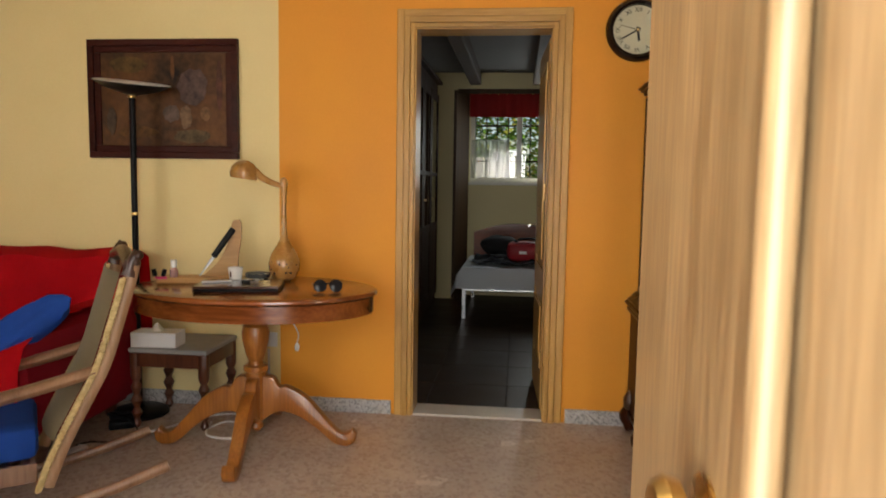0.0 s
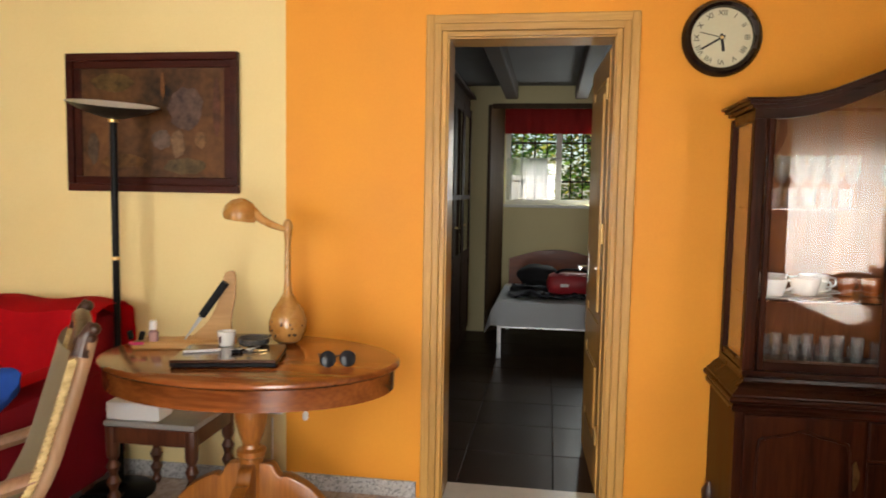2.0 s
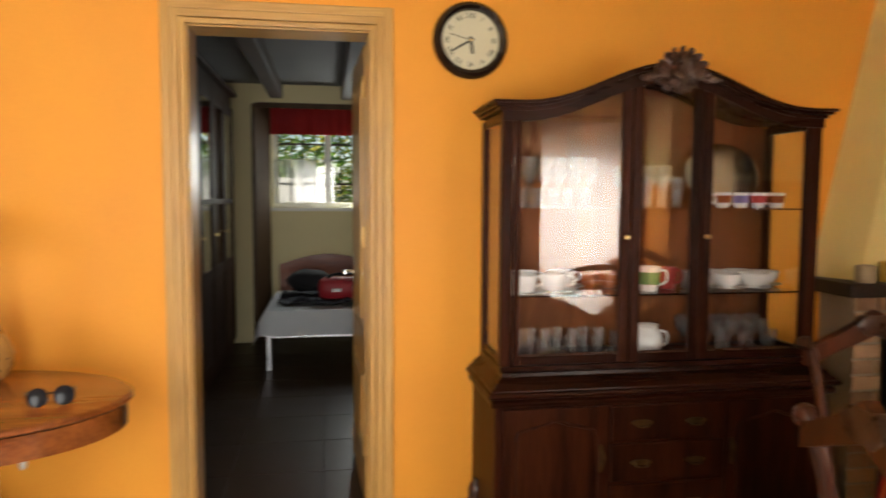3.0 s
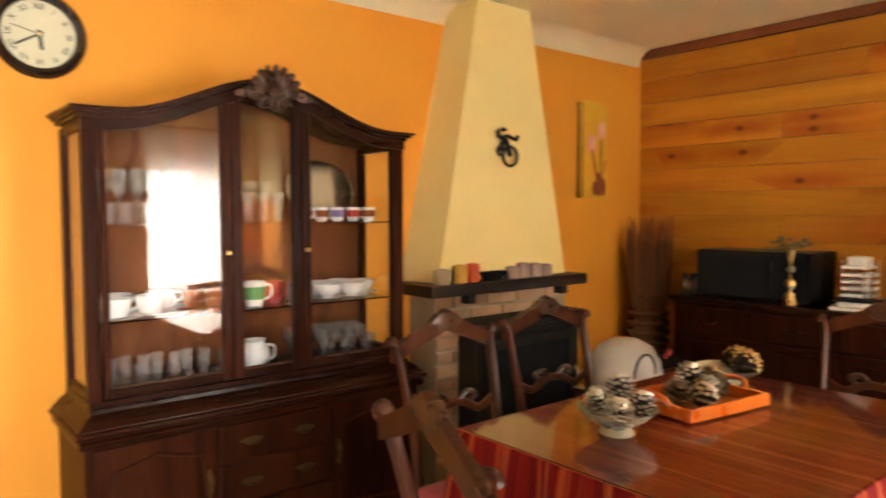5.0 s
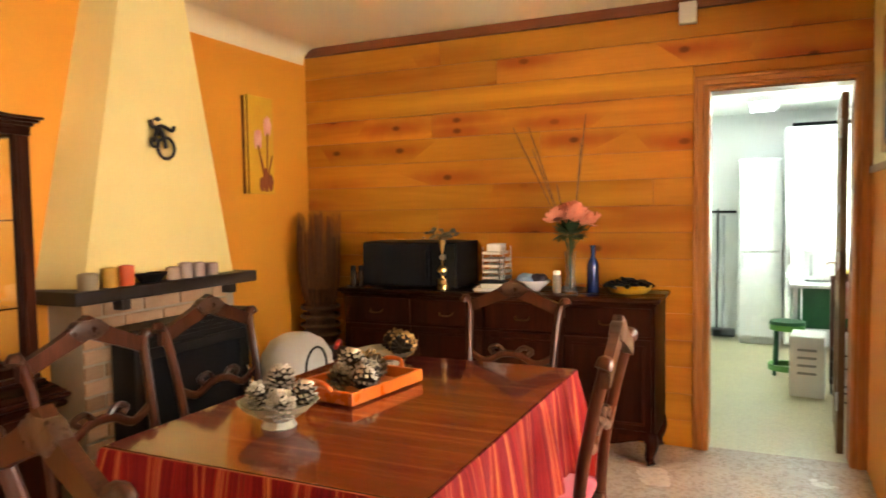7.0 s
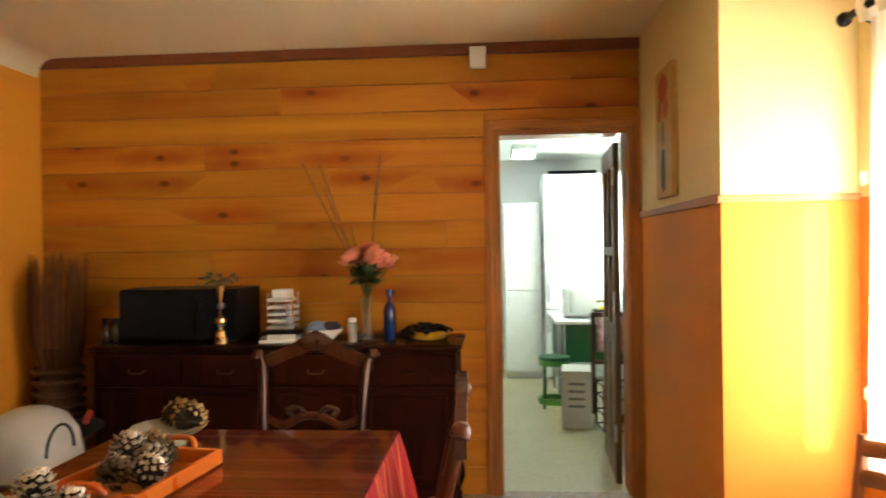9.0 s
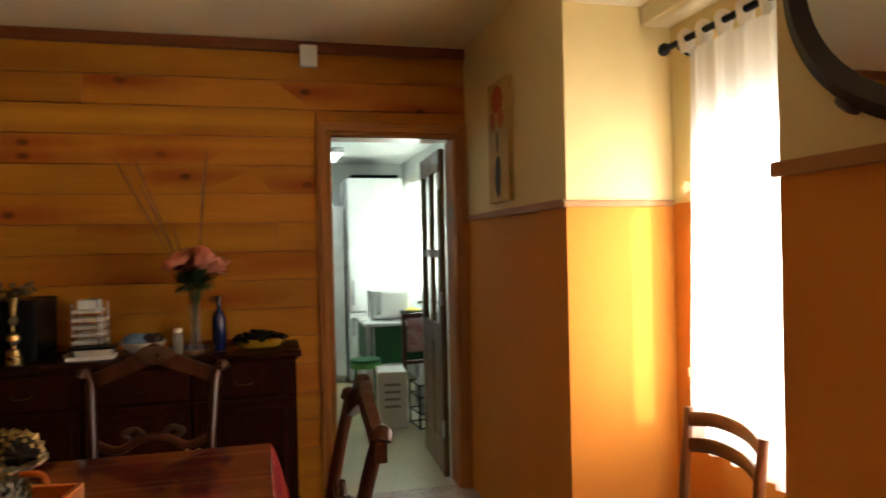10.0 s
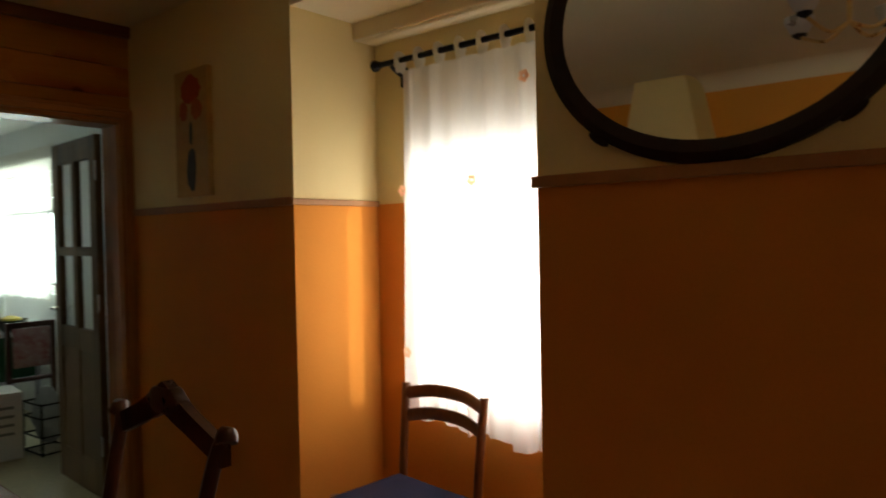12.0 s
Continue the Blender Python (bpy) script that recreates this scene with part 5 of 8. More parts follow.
sp_ = empty("plate_stack", 1.6, 3.68, SH2 + 0.0005, 0, "stack of small white plates on the cabinet shelf", "plates")
for k in range(7):
    part("plate", lathe([(0.025, 0.011 * k), (0.045, 0.011 * k + 0.003), (0.055, 0.011 * k + 0.009), (0.052, 0.011 * k + 0.0095), (0.03, 0.011 * k + 0.005), (0.002, 0.011 * k + 0.005)], 24), CERAMIC, sp_, smooth=True)
for i, (x, y) in enumerate(((1.72, 3.65), (1.85, 3.66), (1.95, 3.74), (1.75, 3.79), (1.87, 3.8))):
    b_ = empty("bowl", x, y, SH2 + 0.0005, 0, "round white glazed bowl on its saucer in the cabinet", "bowl", "crockery in the cabinet")
    part("saucer", lathe([(0.035, 0), (0.072, 0.012), (0.07, 0.0135), (0.035, 0.005), (0.002, 0.005)], 24), CERAMIC, b_, smooth=True)
    part("bowl", lathe([(0.026, 0.006), (0.028, 0.014), (0.045, 0.024), (0.056, 0.042), (0.06, 0.066), (0.0575, 0.066), (0.053, 0.043), (0.042, 0.028), (0.002, 0.018)], 24), CERAMIC, b_, smooth=True)
for i, x in enumerate((1.62, 1.7, 1.78, 1.86, 1.94)):
    m_ = mug(x, 3.66, SH1, 0.032, 0.062, CERAMIC, 30 * i, "small white cup with a coloured band", name="espresso_cup")
    part("colour_band", lathe([(0.0285, 0.02), (0.0325, 0.05)], 20, None, False), (REDP, COPPER, mat("lilac_glaze", (0.25, 0.2, 0.4), 0.25), REDP, COPPER)[i], m_)
pl = empty("serving_platter", 1.77, 3.80, SH1 + 0.002, 0, "large oval silver platter leaning against the cabinet back", "platter")
bm = lathe([(0.002, 0), (0.09, 0.002), (0.13, 0.012), (0.135, 0.012), (0.09, 0.006), (0.002, 0.004)], 36, Matrix.Translation((0, 0, 0.135)) @ Matrix.Rotation(radians(78), 4, "X") @ Matrix.Diagonal((1.25, 1.0, 1, 1)))
part("platter", bm, CHROME, pl, smooth=True)
for i in range(7):
    tumbler(0.84 + 0.055 * i, 3.63 + 0.03 * (i % 2), SH0, 0.023, 0.125)
for i in range(6):
    tumbler(0.9 + 0.06 * i, 3.74, SH0, 0.025, 0.07)
for i in range(4):
    tumbler(1.1 + 0.055 * i, 3.6, SH0, 0.02, 0.05)
jug = empty("ceramic_jar", 1.39, 3.66, SH0 + 0.0005, 0, "round pale ceramic jar on the cabinet floor", "jar")
part("body", lathe([(0.03, 0), (0.035, 0.006), (0.056, 0.03), (0.062, 0.06), (0.055, 0.09), (0.04, 0.108), (0.038, 0.12), (0.044, 0.128), (0.04, 0.128), (0.034, 0.118), (0.05, 0.085), (0.002, 0.02)], 24), CERAMIC, jug, smooth=True)
part("handle", tube(smooth_line([(0.045, 0, 0.1), (0.082, 0, 0.09), (0.082, 0, 0.05), (0.056, 0, 0.035)], 5), 0.006, 8), CERAMIC, jug, smooth=True)
for i in range(8):
    tumbler(1.58 + 0.052 * i, 3.62 + 0.04 * (i % 2), SH0, 0.023, 0.075 + 0.02 * (i % 3))
for i in range(6):
    stem_glass(1.58 + 0.068 * i, 3.70, SH0, 0.13)
for i in range(6):
    stem_glass(1.6 + 0.066 * i, 3.78, SH0, 0.14)
for i in range(4):
    tumbler(1.3 + 0.06 * i, 3.78, SH0, 0.024, 0.08)

# ---- fireplace ----
fp = empty("fireplace", label="brick fireplace with a tapering cream chimney hood and a dark mantel shelf", category="fireplace", kind="structure")
bm = bmesh.new()
lowr = [(2.352, 3.665), (3.292, 3.665), (3.36, BACK), (2.28, BACK)]
topr = [(2.648, 3.70), (3.028, 3.70), (3.06, BACK), (2.60, BACK)]
lv = [bm.verts.new((x, y, 1.035)) for x, y in lowr]
tv = [bm.verts.new((x, y, CEIL)) for x, y in topr]
faces = [bm.faces.new(lv[::-1]), bm.faces.new(tv)]
for i in range(4):
    f = bm.faces.new((lv[i], lv[(i + 1) % 4], tv[(i + 1) % 4], tv[i]))
    f.material_index = 0
part("hood", bm, HOODP, fp, "cream painted tapering hood")
MANTEL = wood("dark_mantel_beam", (0.03, 0.014, 0.009), (0.014, 0.007, 0.005), 0, 0.45, 0.1)
part("mantel", box(2.24, 3.57, 0.975, 3.38, BACK, 1.034, 0.006), MANTEL, fp)
for x in (2.52, 3.22):
    part("bracket", box(x - 0.025, 3.6, 0.925, x + 0.025, 3.664, 0.974, 0.006), MANTEL, fp)
part("mortar_core", box(2.34, 3.675, 0, 3.30, BACK, 0.974), mat("pale_mortar", (0.42, 0.34, 0.25), 0.9, (0.35, 0.28, 0.2), 9, 120, 0.4), fp)
BRICK = mat("cream_brick", (0.50, 0.33, 0.20), 0.8, (0.36, 0.2, 0.11), 7, 90, 0.5, per_object=0.22)
bk = {}
for w in (0.215, 0.1):
    b_ = box(0, 0, 0, w, 0.012, 0.058, 0.004)
    me = bpy.data.meshes.new("brick")
    b_.to_mesh(me)
    b_.free()
    me.materials.append(BRICK)
    bk[w] = me
for r in range(14):
    x = 2.34
    if r % 2:
        o = new("brick", bk[0.1])
        o.parent, o.location = fp, (x, 3.664, 0.008 + r * 0.069)
        x += 0.112
    while x < 3.2:
        w = 0.215 if x + 0.215 < 3.305 else 0.1
        o = new("brick", bk[w])
        o.parent, o.location = fp, (x, 3.664, 0.008 + r * 0.069)
        x += w + 0.012
IRON = mat("black_cast_iron", (0.012, 0.011, 0.011), 0.42, (0.02, 0.016, 0.014), 9, 160, 0.25, spec=0.2)
sv = empty("wood_stove", 2.86, 3.56, 0, 0, "black cast iron stove insert with a glazed door", "stove")
part("body", box(-0.40, -0.06, 0.03, 0.36, 0.085, 0.83, 0.008), IRON, sv)
part("top_plate", box(-0.43, -0.09, 0.83, 0.39, 0.09, 0.85, 0.006), IRON, sv)
part("door_frame", boxes((-0.36, -0.075, 0.2, 0.32, -0.061, 0.25), (-0.36, -0.075, 0.7, 0.32, -0.061, 0.75), (-0.36, -0.075, 0.25, -0.31, -0.061, 0.7), (0.27, -0.075, 0.25, 0.32, -0.061, 0.7), bevel=0.003), IRON, sv)
part("door_glass", box(-0.31, -0.066, 0.25, 0.27, -0.062, 0.7), DARKGLASS, sv, "sooty door glass")
for z in (0.77, 0.79, 0.81):
    part("vent_slot", box(-0.3, -0.064, z, 0.26, -0.061, z + 0.008), IRON, sv)
part("handle", tube(smooth_line([(0.29, -0.075, 0.55), (0.29, -0.11, 0.53), (0.29, -0.11, 0.42), (0.29, -0.075, 0.4)], 5), 0.008, 8), CHROME, sv, "steel handle")
for sx in (-0.36, 0.32):
    part("foot", box(sx - 0.03, -0.05, 0, sx + 0.03, 0.06, 0.03, 0.004), IRON, sv)
# ornament on the hood
orn = empty("wall_ornament", 2.81, 3.668, 1.74, 0, "small black wrought iron bicycle ornament on the chimney hood", "ornament")
def ring(cx, cz, r, t=0.008):
    return tube([(cx + r * math.cos(2 * math.pi * i / 20), -0.02, cz + r * math.sin(2 * math.pi * i / 20)) for i in range(21)], t, 8)
part("wheel", ring(0.02, -0.06, 0.052), IRON, orn)
part("wheel", ring(-0.05, -0.035, 0.022, 0.007), IRON, orn)
part("frame_bar", tube(smooth_line([(0.02, -0.02, -0.06), (-0.01, -0.022, 0.02), (-0.06, -0.02, 0.04), (-0.07, -0.02, 0.07)], 6), 0.011, 8), IRON, orn, smooth=True)
part("frame_bar", tube(smooth_line([(-0.05, -0.02, -0.035), (-0.035, -0.022, 0.03), (0.0, -0.02, 0.045), (0.06, -0.02, 0.03), (0.075, -0.02, 0.05)], 6), 0.01, 8), IRON, orn, smooth=True)
part("saddle", lathe([(0.004, -0.01), (0.02, 0), (0.004, 0.012)], 12, Matrix.Translation((-0.03, -0.02, 0.075))), IRON, orn, smooth=True)
part("hanger", box(-0.015, -0.012, 0.0, 0.005, -0.001, 0.03), IRON, orn)
# things on the mantel
MT = 1.0345
def tin(name, x, y, r, h, material, label, z=MT, cat="candle"):
    e = empty(name, x, y, z, 0, label, cat)
    part("body", lathe([(r * 0.95, 0), (r, 0.003), (r, h - 0.004), (r * 0.94, h), (r * 0.9, h - 0.006), (0.002, h - 0.008)], 20), material, e, smooth=True)
    part("lid", lathe([(r * 0.9, h - 0.005), (r * 0.6, h + 0.004), (0.004, h + 0.005)], 20), material, e, smooth=True)
    return e
tin("tin", 2.34, 3.62, 0.042, 0.07, mat("beige_stoneware", (0.36, 0.28, 0.18), 0.6), "beige stoneware pot on the mantel", cat="pot")
tin("tin", 2.46, 3.63, 0.038, 0.085, mat("yellow_tin", (0.6, 0.36, 0.06), 0.4), "yellow candle on the mantel")
tin("tin", 2.54, 3.62, 0.035, 0.09, mat("red_tin", (0.6, 0.1, 0.03), 0.4), "red candle on the mantel")
db = empty("dark_dish", 2.68, 3.62, MT, 0, "dark oval dish on the mantel", "dish")
part("dish", lathe([(0.05, 0), (0.085, 0.045), (0.08, 0.045), (0.045, 0.008), (0.002, 0.008)], 24, Matrix.Diagonal((1.1, 0.6, 1, 1))), BLACKP, db, smooth=True)
for i, (x, h) in enumerate(((2.83, 0.06), (2.91, 0.075), (3.0, 0.07), (3.09, 0.06))):
    tin("glass_jar", x, 3.63, 0.036, h, mat("rosy_glass", (0.62, 0.45, 0.42), 0.2, None, 6, 60, 0, trans=0.3), "rosy glass candle jar on the mantel")

# flower canvas
CANV = mat("ochre_canvas", (0.74, 0.43, 0.03), 0.6, (0.66, 0.33, 0.022), 6, 90, 0.2)
fc = empty("flower_canvas", label="tall ochre canvas with pink tulips, in two leaves", category="painting")
part("canvas_panel", box(3.66, BACK - 0.022, 1.475, 3.68, BACK - 0.001, 2.075, 0.002), CANV, fc)
part("canvas_panel", box(3.69, BACK - 0.026, 1.475, 3.93, BACK - 0.001, 2.085, 0.003), CANV, fc)
PINK = mat("pink_petal_paint", (0.86, 0.5, 0.45), 0.6, (0.72, 0.24, 0.22), 20, 90)
RUST = mat("rust_leaf_paint", (0.3, 0.07, 0.02), 0.6, (0.2, 0.05, 0.02), 20, 90)
RIMP = mat("dark_canvas_edge", (0.3, 0.12, 0.02), 0.7, (0.14, 0.05, 0.015), 12, 90)
for x in (3.6595, 3.6895):
    part("canvas_edge", box(x - 0.0015, BACK - 0.0225, 1.475, x, BACK - 0.001, 2.075), RIMP, fc, "dark canvas edge")
for i, (x, z) in enumerate(((3.775, 1.82), (3.868, 1.905))):
    for k, (dx_, w_) in enumerate(((-0.02, 0.017), (0.02, 0.017), (0.0, 0.022))):
        part("painted_petal", blot(x + dx_, z + 0.008 * (k - 1), w_, 0.06, BACK - 0.0285 - 0.0004 * (3 * i + k), 40 + 3 * i + k), PINK, fc)
for i, (x0, x1, z1) in enumerate(((3.84, 3.775, 1.78), (3.85, 3.868, 1.86), (3.84, 3.80, 1.7), (3.855, 3.91, 1.72))):
    part("painted_stem", tube(smooth_line([(x0, BACK - 0.0285, 1.49), (x0 + 0.3 * (x1 - x0), BACK - 0.0285, 1.6), (x1, BACK - 0.0285, z1)], 5), 0.0065, 6, 0.4), RUST, fc)
for i, (x, h) in enumerate(((3.80, 0.05), (3.84, 0.08), (3.885, 0.06))):
    part("painted_leaf", blot(x, 1.485 + h, 0.026, h, BACK - 0.0315 - 0.0004 * i, 60 + i), RUST, fc)

# alarm box
ab = empty("alarm_box", EAST, 1.36, 2.40, 0, "small white alarm sensor on the pine wall", "sensor")
part("case", box(-0.045, -0.045, -0.06, -0.001, 0.045, 0.055, 0.006), PLASTIC_W, ab)
part("lens_cover", box(-0.05, -0.03, -0.03, -0.0455, 0.03, 0.02, 0.002), PLASTIC_W, ab)

# ---- dining table, cloth, clear cover ----
TX0, TX1, TY0, TY1, TZ = 1.5, 2.79, 1.6, 2.53, 0.76
dt = empty("dining_table", label="rectangular dark dining table hidden under its cloth", category="table")
part("tabletop", box(TX0 + 0.006, TY0 + 0.006, TZ - 0.04, TX1 - 0.006, TY1 - 0.006, TZ - 0.007, 0.004), DARKW_H, dt)
for x in (TX0 + 0.07, TX1 - 0.07):
    for y in (TY0 + 0.07, TY1 - 0.07):
        part("leg", lathe([(0.02, 0), (0.03, 0.06), (0.024, 0.15), (0.035, 0.5), (0.04, 0.72)], 14, Matrix.Translation((x, y, 0))), DARKW, dt, smooth=True)


def striped(name, axis, freq=7.0, rough=0.75, coat=0.0, spec=0.5):
    m = bpy.data.materials.new(name)
    m.use_nodes = True
    t = m.node_tree
    p = t.nodes["Principled BSDF"]
    co, sx = t.nodes.new("ShaderNodeTexCoord"), t.nodes.new("ShaderNodeSeparateXYZ")
    t.links.new(co.outputs["Object"], sx.inputs[0])
    n = t.nodes.new("ShaderNodeTexNoise")
    n.noise_dimensions = "1D"
    n.inputs["Scale"].default_value, n.inputs["Detail"].default_value, n.inputs["Roughness"].default_value = freq * 2.6, 3.5, 0.75
    t.links.new(sx.outputs[axis], n.inputs["W"])
    r = t.nodes.new("ShaderNodeValToRGB")
    e = r.color_ramp.elements
    e[0].position, e[0].color = 0.3, (0.10, 0.005, 0.009, 1)
    e[1].position, e[1].color = 0.72, (0.5, 0.19, 0.06, 1)
    for pos, c in ((0.4, (0.19, 0.009, 0.013)), (0.47, (0.13, 0.006, 0.01)), (0.53, (0.25, 0.016, 0.014)), (0.57, (0.15, 0.008, 0.01)), (0.6, (0.42, 0.13, 0.04)), (0.63, (0.24, 0.02, 0.018))):
        q = e.new(pos)
        q.color = (*c, 1)
    t.links.new(n.outputs[0], r.inputs[0])
    t.links.new(r.outputs[0], p.inputs["Base Color"])
    w = t.nodes.new("ShaderNodeTexNoise")
    w.inputs["Scale"].default_value = 300
    b = t.nodes.new("ShaderNodeBump")
    b.inputs["Strength"].default_value, b.inputs["Distance"].default_value = 0.3, 0.002
    t.links.new(w.outputs[0], b.inputs["Height"]), t.links.new(b.outputs[0], p.inputs["Normal"])
    p.inputs["Roughness"].default_value = rough
    p.inputs["Specular IOR Level"].default_value = spec
    p.inputs["Coat Weight"].default_value, p.inputs["Coat Roughness"].default_value = coat, 0.06
    MATS[name] = m
    return m


STRX, STRY = striped("red_gold_stripe_across", 0, spec=0.1), striped("red_gold_stripe_along", 1, spec=0.1)
bm = bmesh.new()
per = []
step = 0.022
for a, b in (((TX0, TY0), (TX1, TY0)), ((TX1, TY0), (TX1, TY1)), ((TX1, TY1), (TX0, TY1)), ((TX0, TY1), (TX0, TY0))):
    L = math.hypot(b[0] - a[0], b[1] - a[1])
    k = int(L / step)
    for i in range(k):
        per.append((a[0] + (b[0] - a[0]) * i / k, a[1] + (b[1] - a[1]) * i / k, (b[1] - a[1]) / L, -(b[0] - a[0]) / L, abs(b[1] - a[1]) > 0))
rings = []
levels = (0.0, 0.012, 0.05, 0.14, 0.26, 0.38, 0.47)
arc = 0.0
for j, d in enumerate(levels):
    ring_ = []
    for i, (x, y, nx_, ny_, side) in enumerate(per):
        s = i * step
        cx, cy = min(max(x, TX0 + 0.05), TX1 - 0.05), min(max(y, TY0 + 0.05), TY1 - 0.05)
        corner = 1.0 if (abs(x - cx) + abs(y - cy)) > 0.06 else 0.0
        amp = (d / 0.47) ** 0.8
        fold = 0.028 * math.sin(s * 26 + 1.5 * math.sin(s * 5)) + 0.014 * math.sin(s * 57 + 2)
        o = amp * (0.055 + fold + 0.05 * corner)
        hem = 0.012 * math.sin(s * 9) * amp
        ring_.append(bm.verts.new((x + nx_ * o, y + ny_ * o, TZ - d + hem - (0.004 if j == 0 else 0))))
    rings.append(ring_)
n = len(per)
for a, b in zip(rings, rings[1:]):
    for i in range(n):
        f = bm.faces.new((a[i], a[(i + 1) % n], b[(i + 1) % n], b[i]))
        f.material_index = 1 if per[i][4] else 0
top = bm.faces.new(rings[0])
tc = tagged(finish("tablecloth", bm, [STRX, STRY], smooth=True), "red and gold striped tablecloth hanging in folds", "tablecloth")
PVC = clear_glass("clear_plastic_cover", (1, 0.97, 0.93), 0.06)
cov = tagged(finish("table_cover", box(TX0 + 0.004, TY0 + 0.004, TZ - 0.003, TX1 - 0.004, TY1 - 0.004, TZ, 0.001), PVC), "thin clear plastic cover over the tablecloth", "table cover")
cov.visible_shadow = False

# ---- pine cones and dishes ----
def cone_mesh(name, material, length=0.095, rad=0.054, count=72):
    """A wide open cone: a dark core and long separate scales with a thick tip, in a spiral."""
    bm = bmesh.new()
    add_lathe(bm, [(0.006, 0.004), (rad * 0.36, length * 0.2), (rad * 0.3, length * 0.5), (rad * 0.16, length * 0.82), (0.003, length * 0.93)], 10)
    for f in bm.faces:
        f.material_index = 1
    jit = random.Random(len(name) + count)
    for i in range(count):
        f = i / count
        a = i * 2.39996
        r = rad * (math.sin(math.pi * (0.24 + 0.66 * f)) ** 0.8)
        m = Matrix.Translation((r * 0.2 * math.cos(a), r * 0.2 * math.sin(a), length * (0.06 + 0.74 * f))) @ Matrix.Rotation(a, 4, "Z") @ Matrix.Rotation(radians(-6 - 66 * f ** 1.3 + jit.uniform(-9, 9)), 4, "Y")
        ln = r * jit.uniform(0.82, 1.02)
        w = 0.0105 * (0.55 + 0.5 * math.sin(math.pi * (0.15 + 0.75 * f)))
        vs = [bm.verts.new(m @ Vector(p)) for p in ((0, -w * 0.3, 0), (ln * 0.78, -w, 0.001), (ln, 0, 0.005), (ln * 0.78, w, 0.001), (0, w * 0.3, 0), (ln * 0.7, 0, -0.005), (ln * 0.84, 0, 0.006))]
        for k in ((0, 1, 6), (6, 3, 4), (0, 6, 4), (1, 2, 6), (2, 3, 6), (1, 5, 2), (2, 5, 3), (0, 5, 1), (3, 5, 4), (4, 5, 0)):
            bm.faces.new([vs[q] for q in k]).material_index = 1 if (5 in k and 2 not in k) or k == (0, 6, 4) else 0
    me = bpy.data.meshes.new(name)
    bm.to_mesh(me)
    bm.free()
    me.materials.append(material)
    me.materials.append(mat("dark_cone_core", (0.025, 0.016, 0.01), 0.8, None, 40, 160, 0.2))
    return me


SILVER = mat("silvered_pine_cone", (0.8, 0.78, 0.7), 0.35, (0.34, 0.3, 0.24), 70, 220, 0.3, metal=0.6)
BROWNC = mat("silver_brown_pine_cone", (0.34, 0.29, 0.2), 0.45, (0.12, 0.085, 0.05), 50, 180, 0.3, metal=0.25)
GOLDC = mat("gilded_pine_cone", (0.52, 0.33, 0.1), 0.4, (0.2, 0.11, 0.04), 50, 180, 0.3, metal=0.4)
cones = {k: cone_mesh("pine_cone", m) for k, m in (("s", SILVER), ("b", BROWNC), ("g", GOLDC))}


def put_cone(kind, x, y, z, rx, ry, rz, s=1.0):
    o = new("pine_cone", cones[kind])
    o.matrix_world = pose(x, y, z, rx, ry, rz) @ Matrix.Diagonal((s, s, s, 1))
    tagged(o, {"s": "silver painted pine cone in a dish", "b": "brown pine cone in a dish", "g": "gold painted pine cone in a dish"}[kind], "pine cone", "pine cones on the table")


def glass_bowl(x, y, r, h):
    e = empty("glass_bowl", x, y, TZ + 0.0005, 0, "pressed glass footed bowl filled with pine cones", "bowl", "bowls on the table")
    part("bowl", lathe([(r * 0.42, 0), (r * 0.44, 0.004), (r * 0.36, 0.02), (r * 0.45, 0.026), (r * 0.8, h * 0.7), (r, h), (r * 0.96, h), (r * 0.74, h * 0.68), (r * 0.4, 0.034), (0.002, 0.03)], 12), mat("frosted_glass", (0.75, 0.72, 0.62), 0.15, (0.65, 0.62, 0.52), 20, 60, 0.1, trans=0.55), e, smooth=False)


rnd = random.Random(4)
glass_bowl(1.81, 2.20, 0.115, 0.075)
for x, y, z, rx, ry, rz, k in ((1.765, 2.165, 0.05, 28, -22, 0, 0.82), (1.85, 2.165, 0.05, 24, 20, 40, 0.82), (1.81, 2.25, 0.05, -20, 4, 90, 0.82), (1.835, 2.215, 0.088, 6, 8, 20, 0.85)):
    put_cone("s", x, y, TZ + z, rx, ry, rz, k)
tr = empty("orange_tray", 2.24, 2.21, TZ + 0.0005, -8, "orange lacquered tray with handles holding pine cones", "tray")
ORL = mat("orange_lacquer", (0.62, 0.15, 0.015), 0.3, (0.5, 0.1, 0.01), 8, 80, 0.05, coat=0.4)
part("bottom", box(-0.17, -0.12, 0, 0.17, 0.12, 0.008, 0.002), ORL, tr)
for a, b in (((-0.19, -0.135), (0.19, -0.12)), ((-0.19, 0.12), (0.19, 0.135)), ((-0.19, -0.12), (-0.175, 0.12)), ((0.175, -0.12), (0.19, 0.12))):
    part("rim", box(a[0], a[1], 0.004, b[0], b[1], 0.045, 0.004), ORL, tr)
for s in (-1, 1):
    part("handle", tube(smooth_line([(s * 0.185, -0.05, 0.04), (s * 0.2, -0.03, 0.065), (s * 0.2, 0.03, 0.065), (s * 0.185, 0.05, 0.04)], 5), 0.008, 8), ORL, tr, smooth=True)
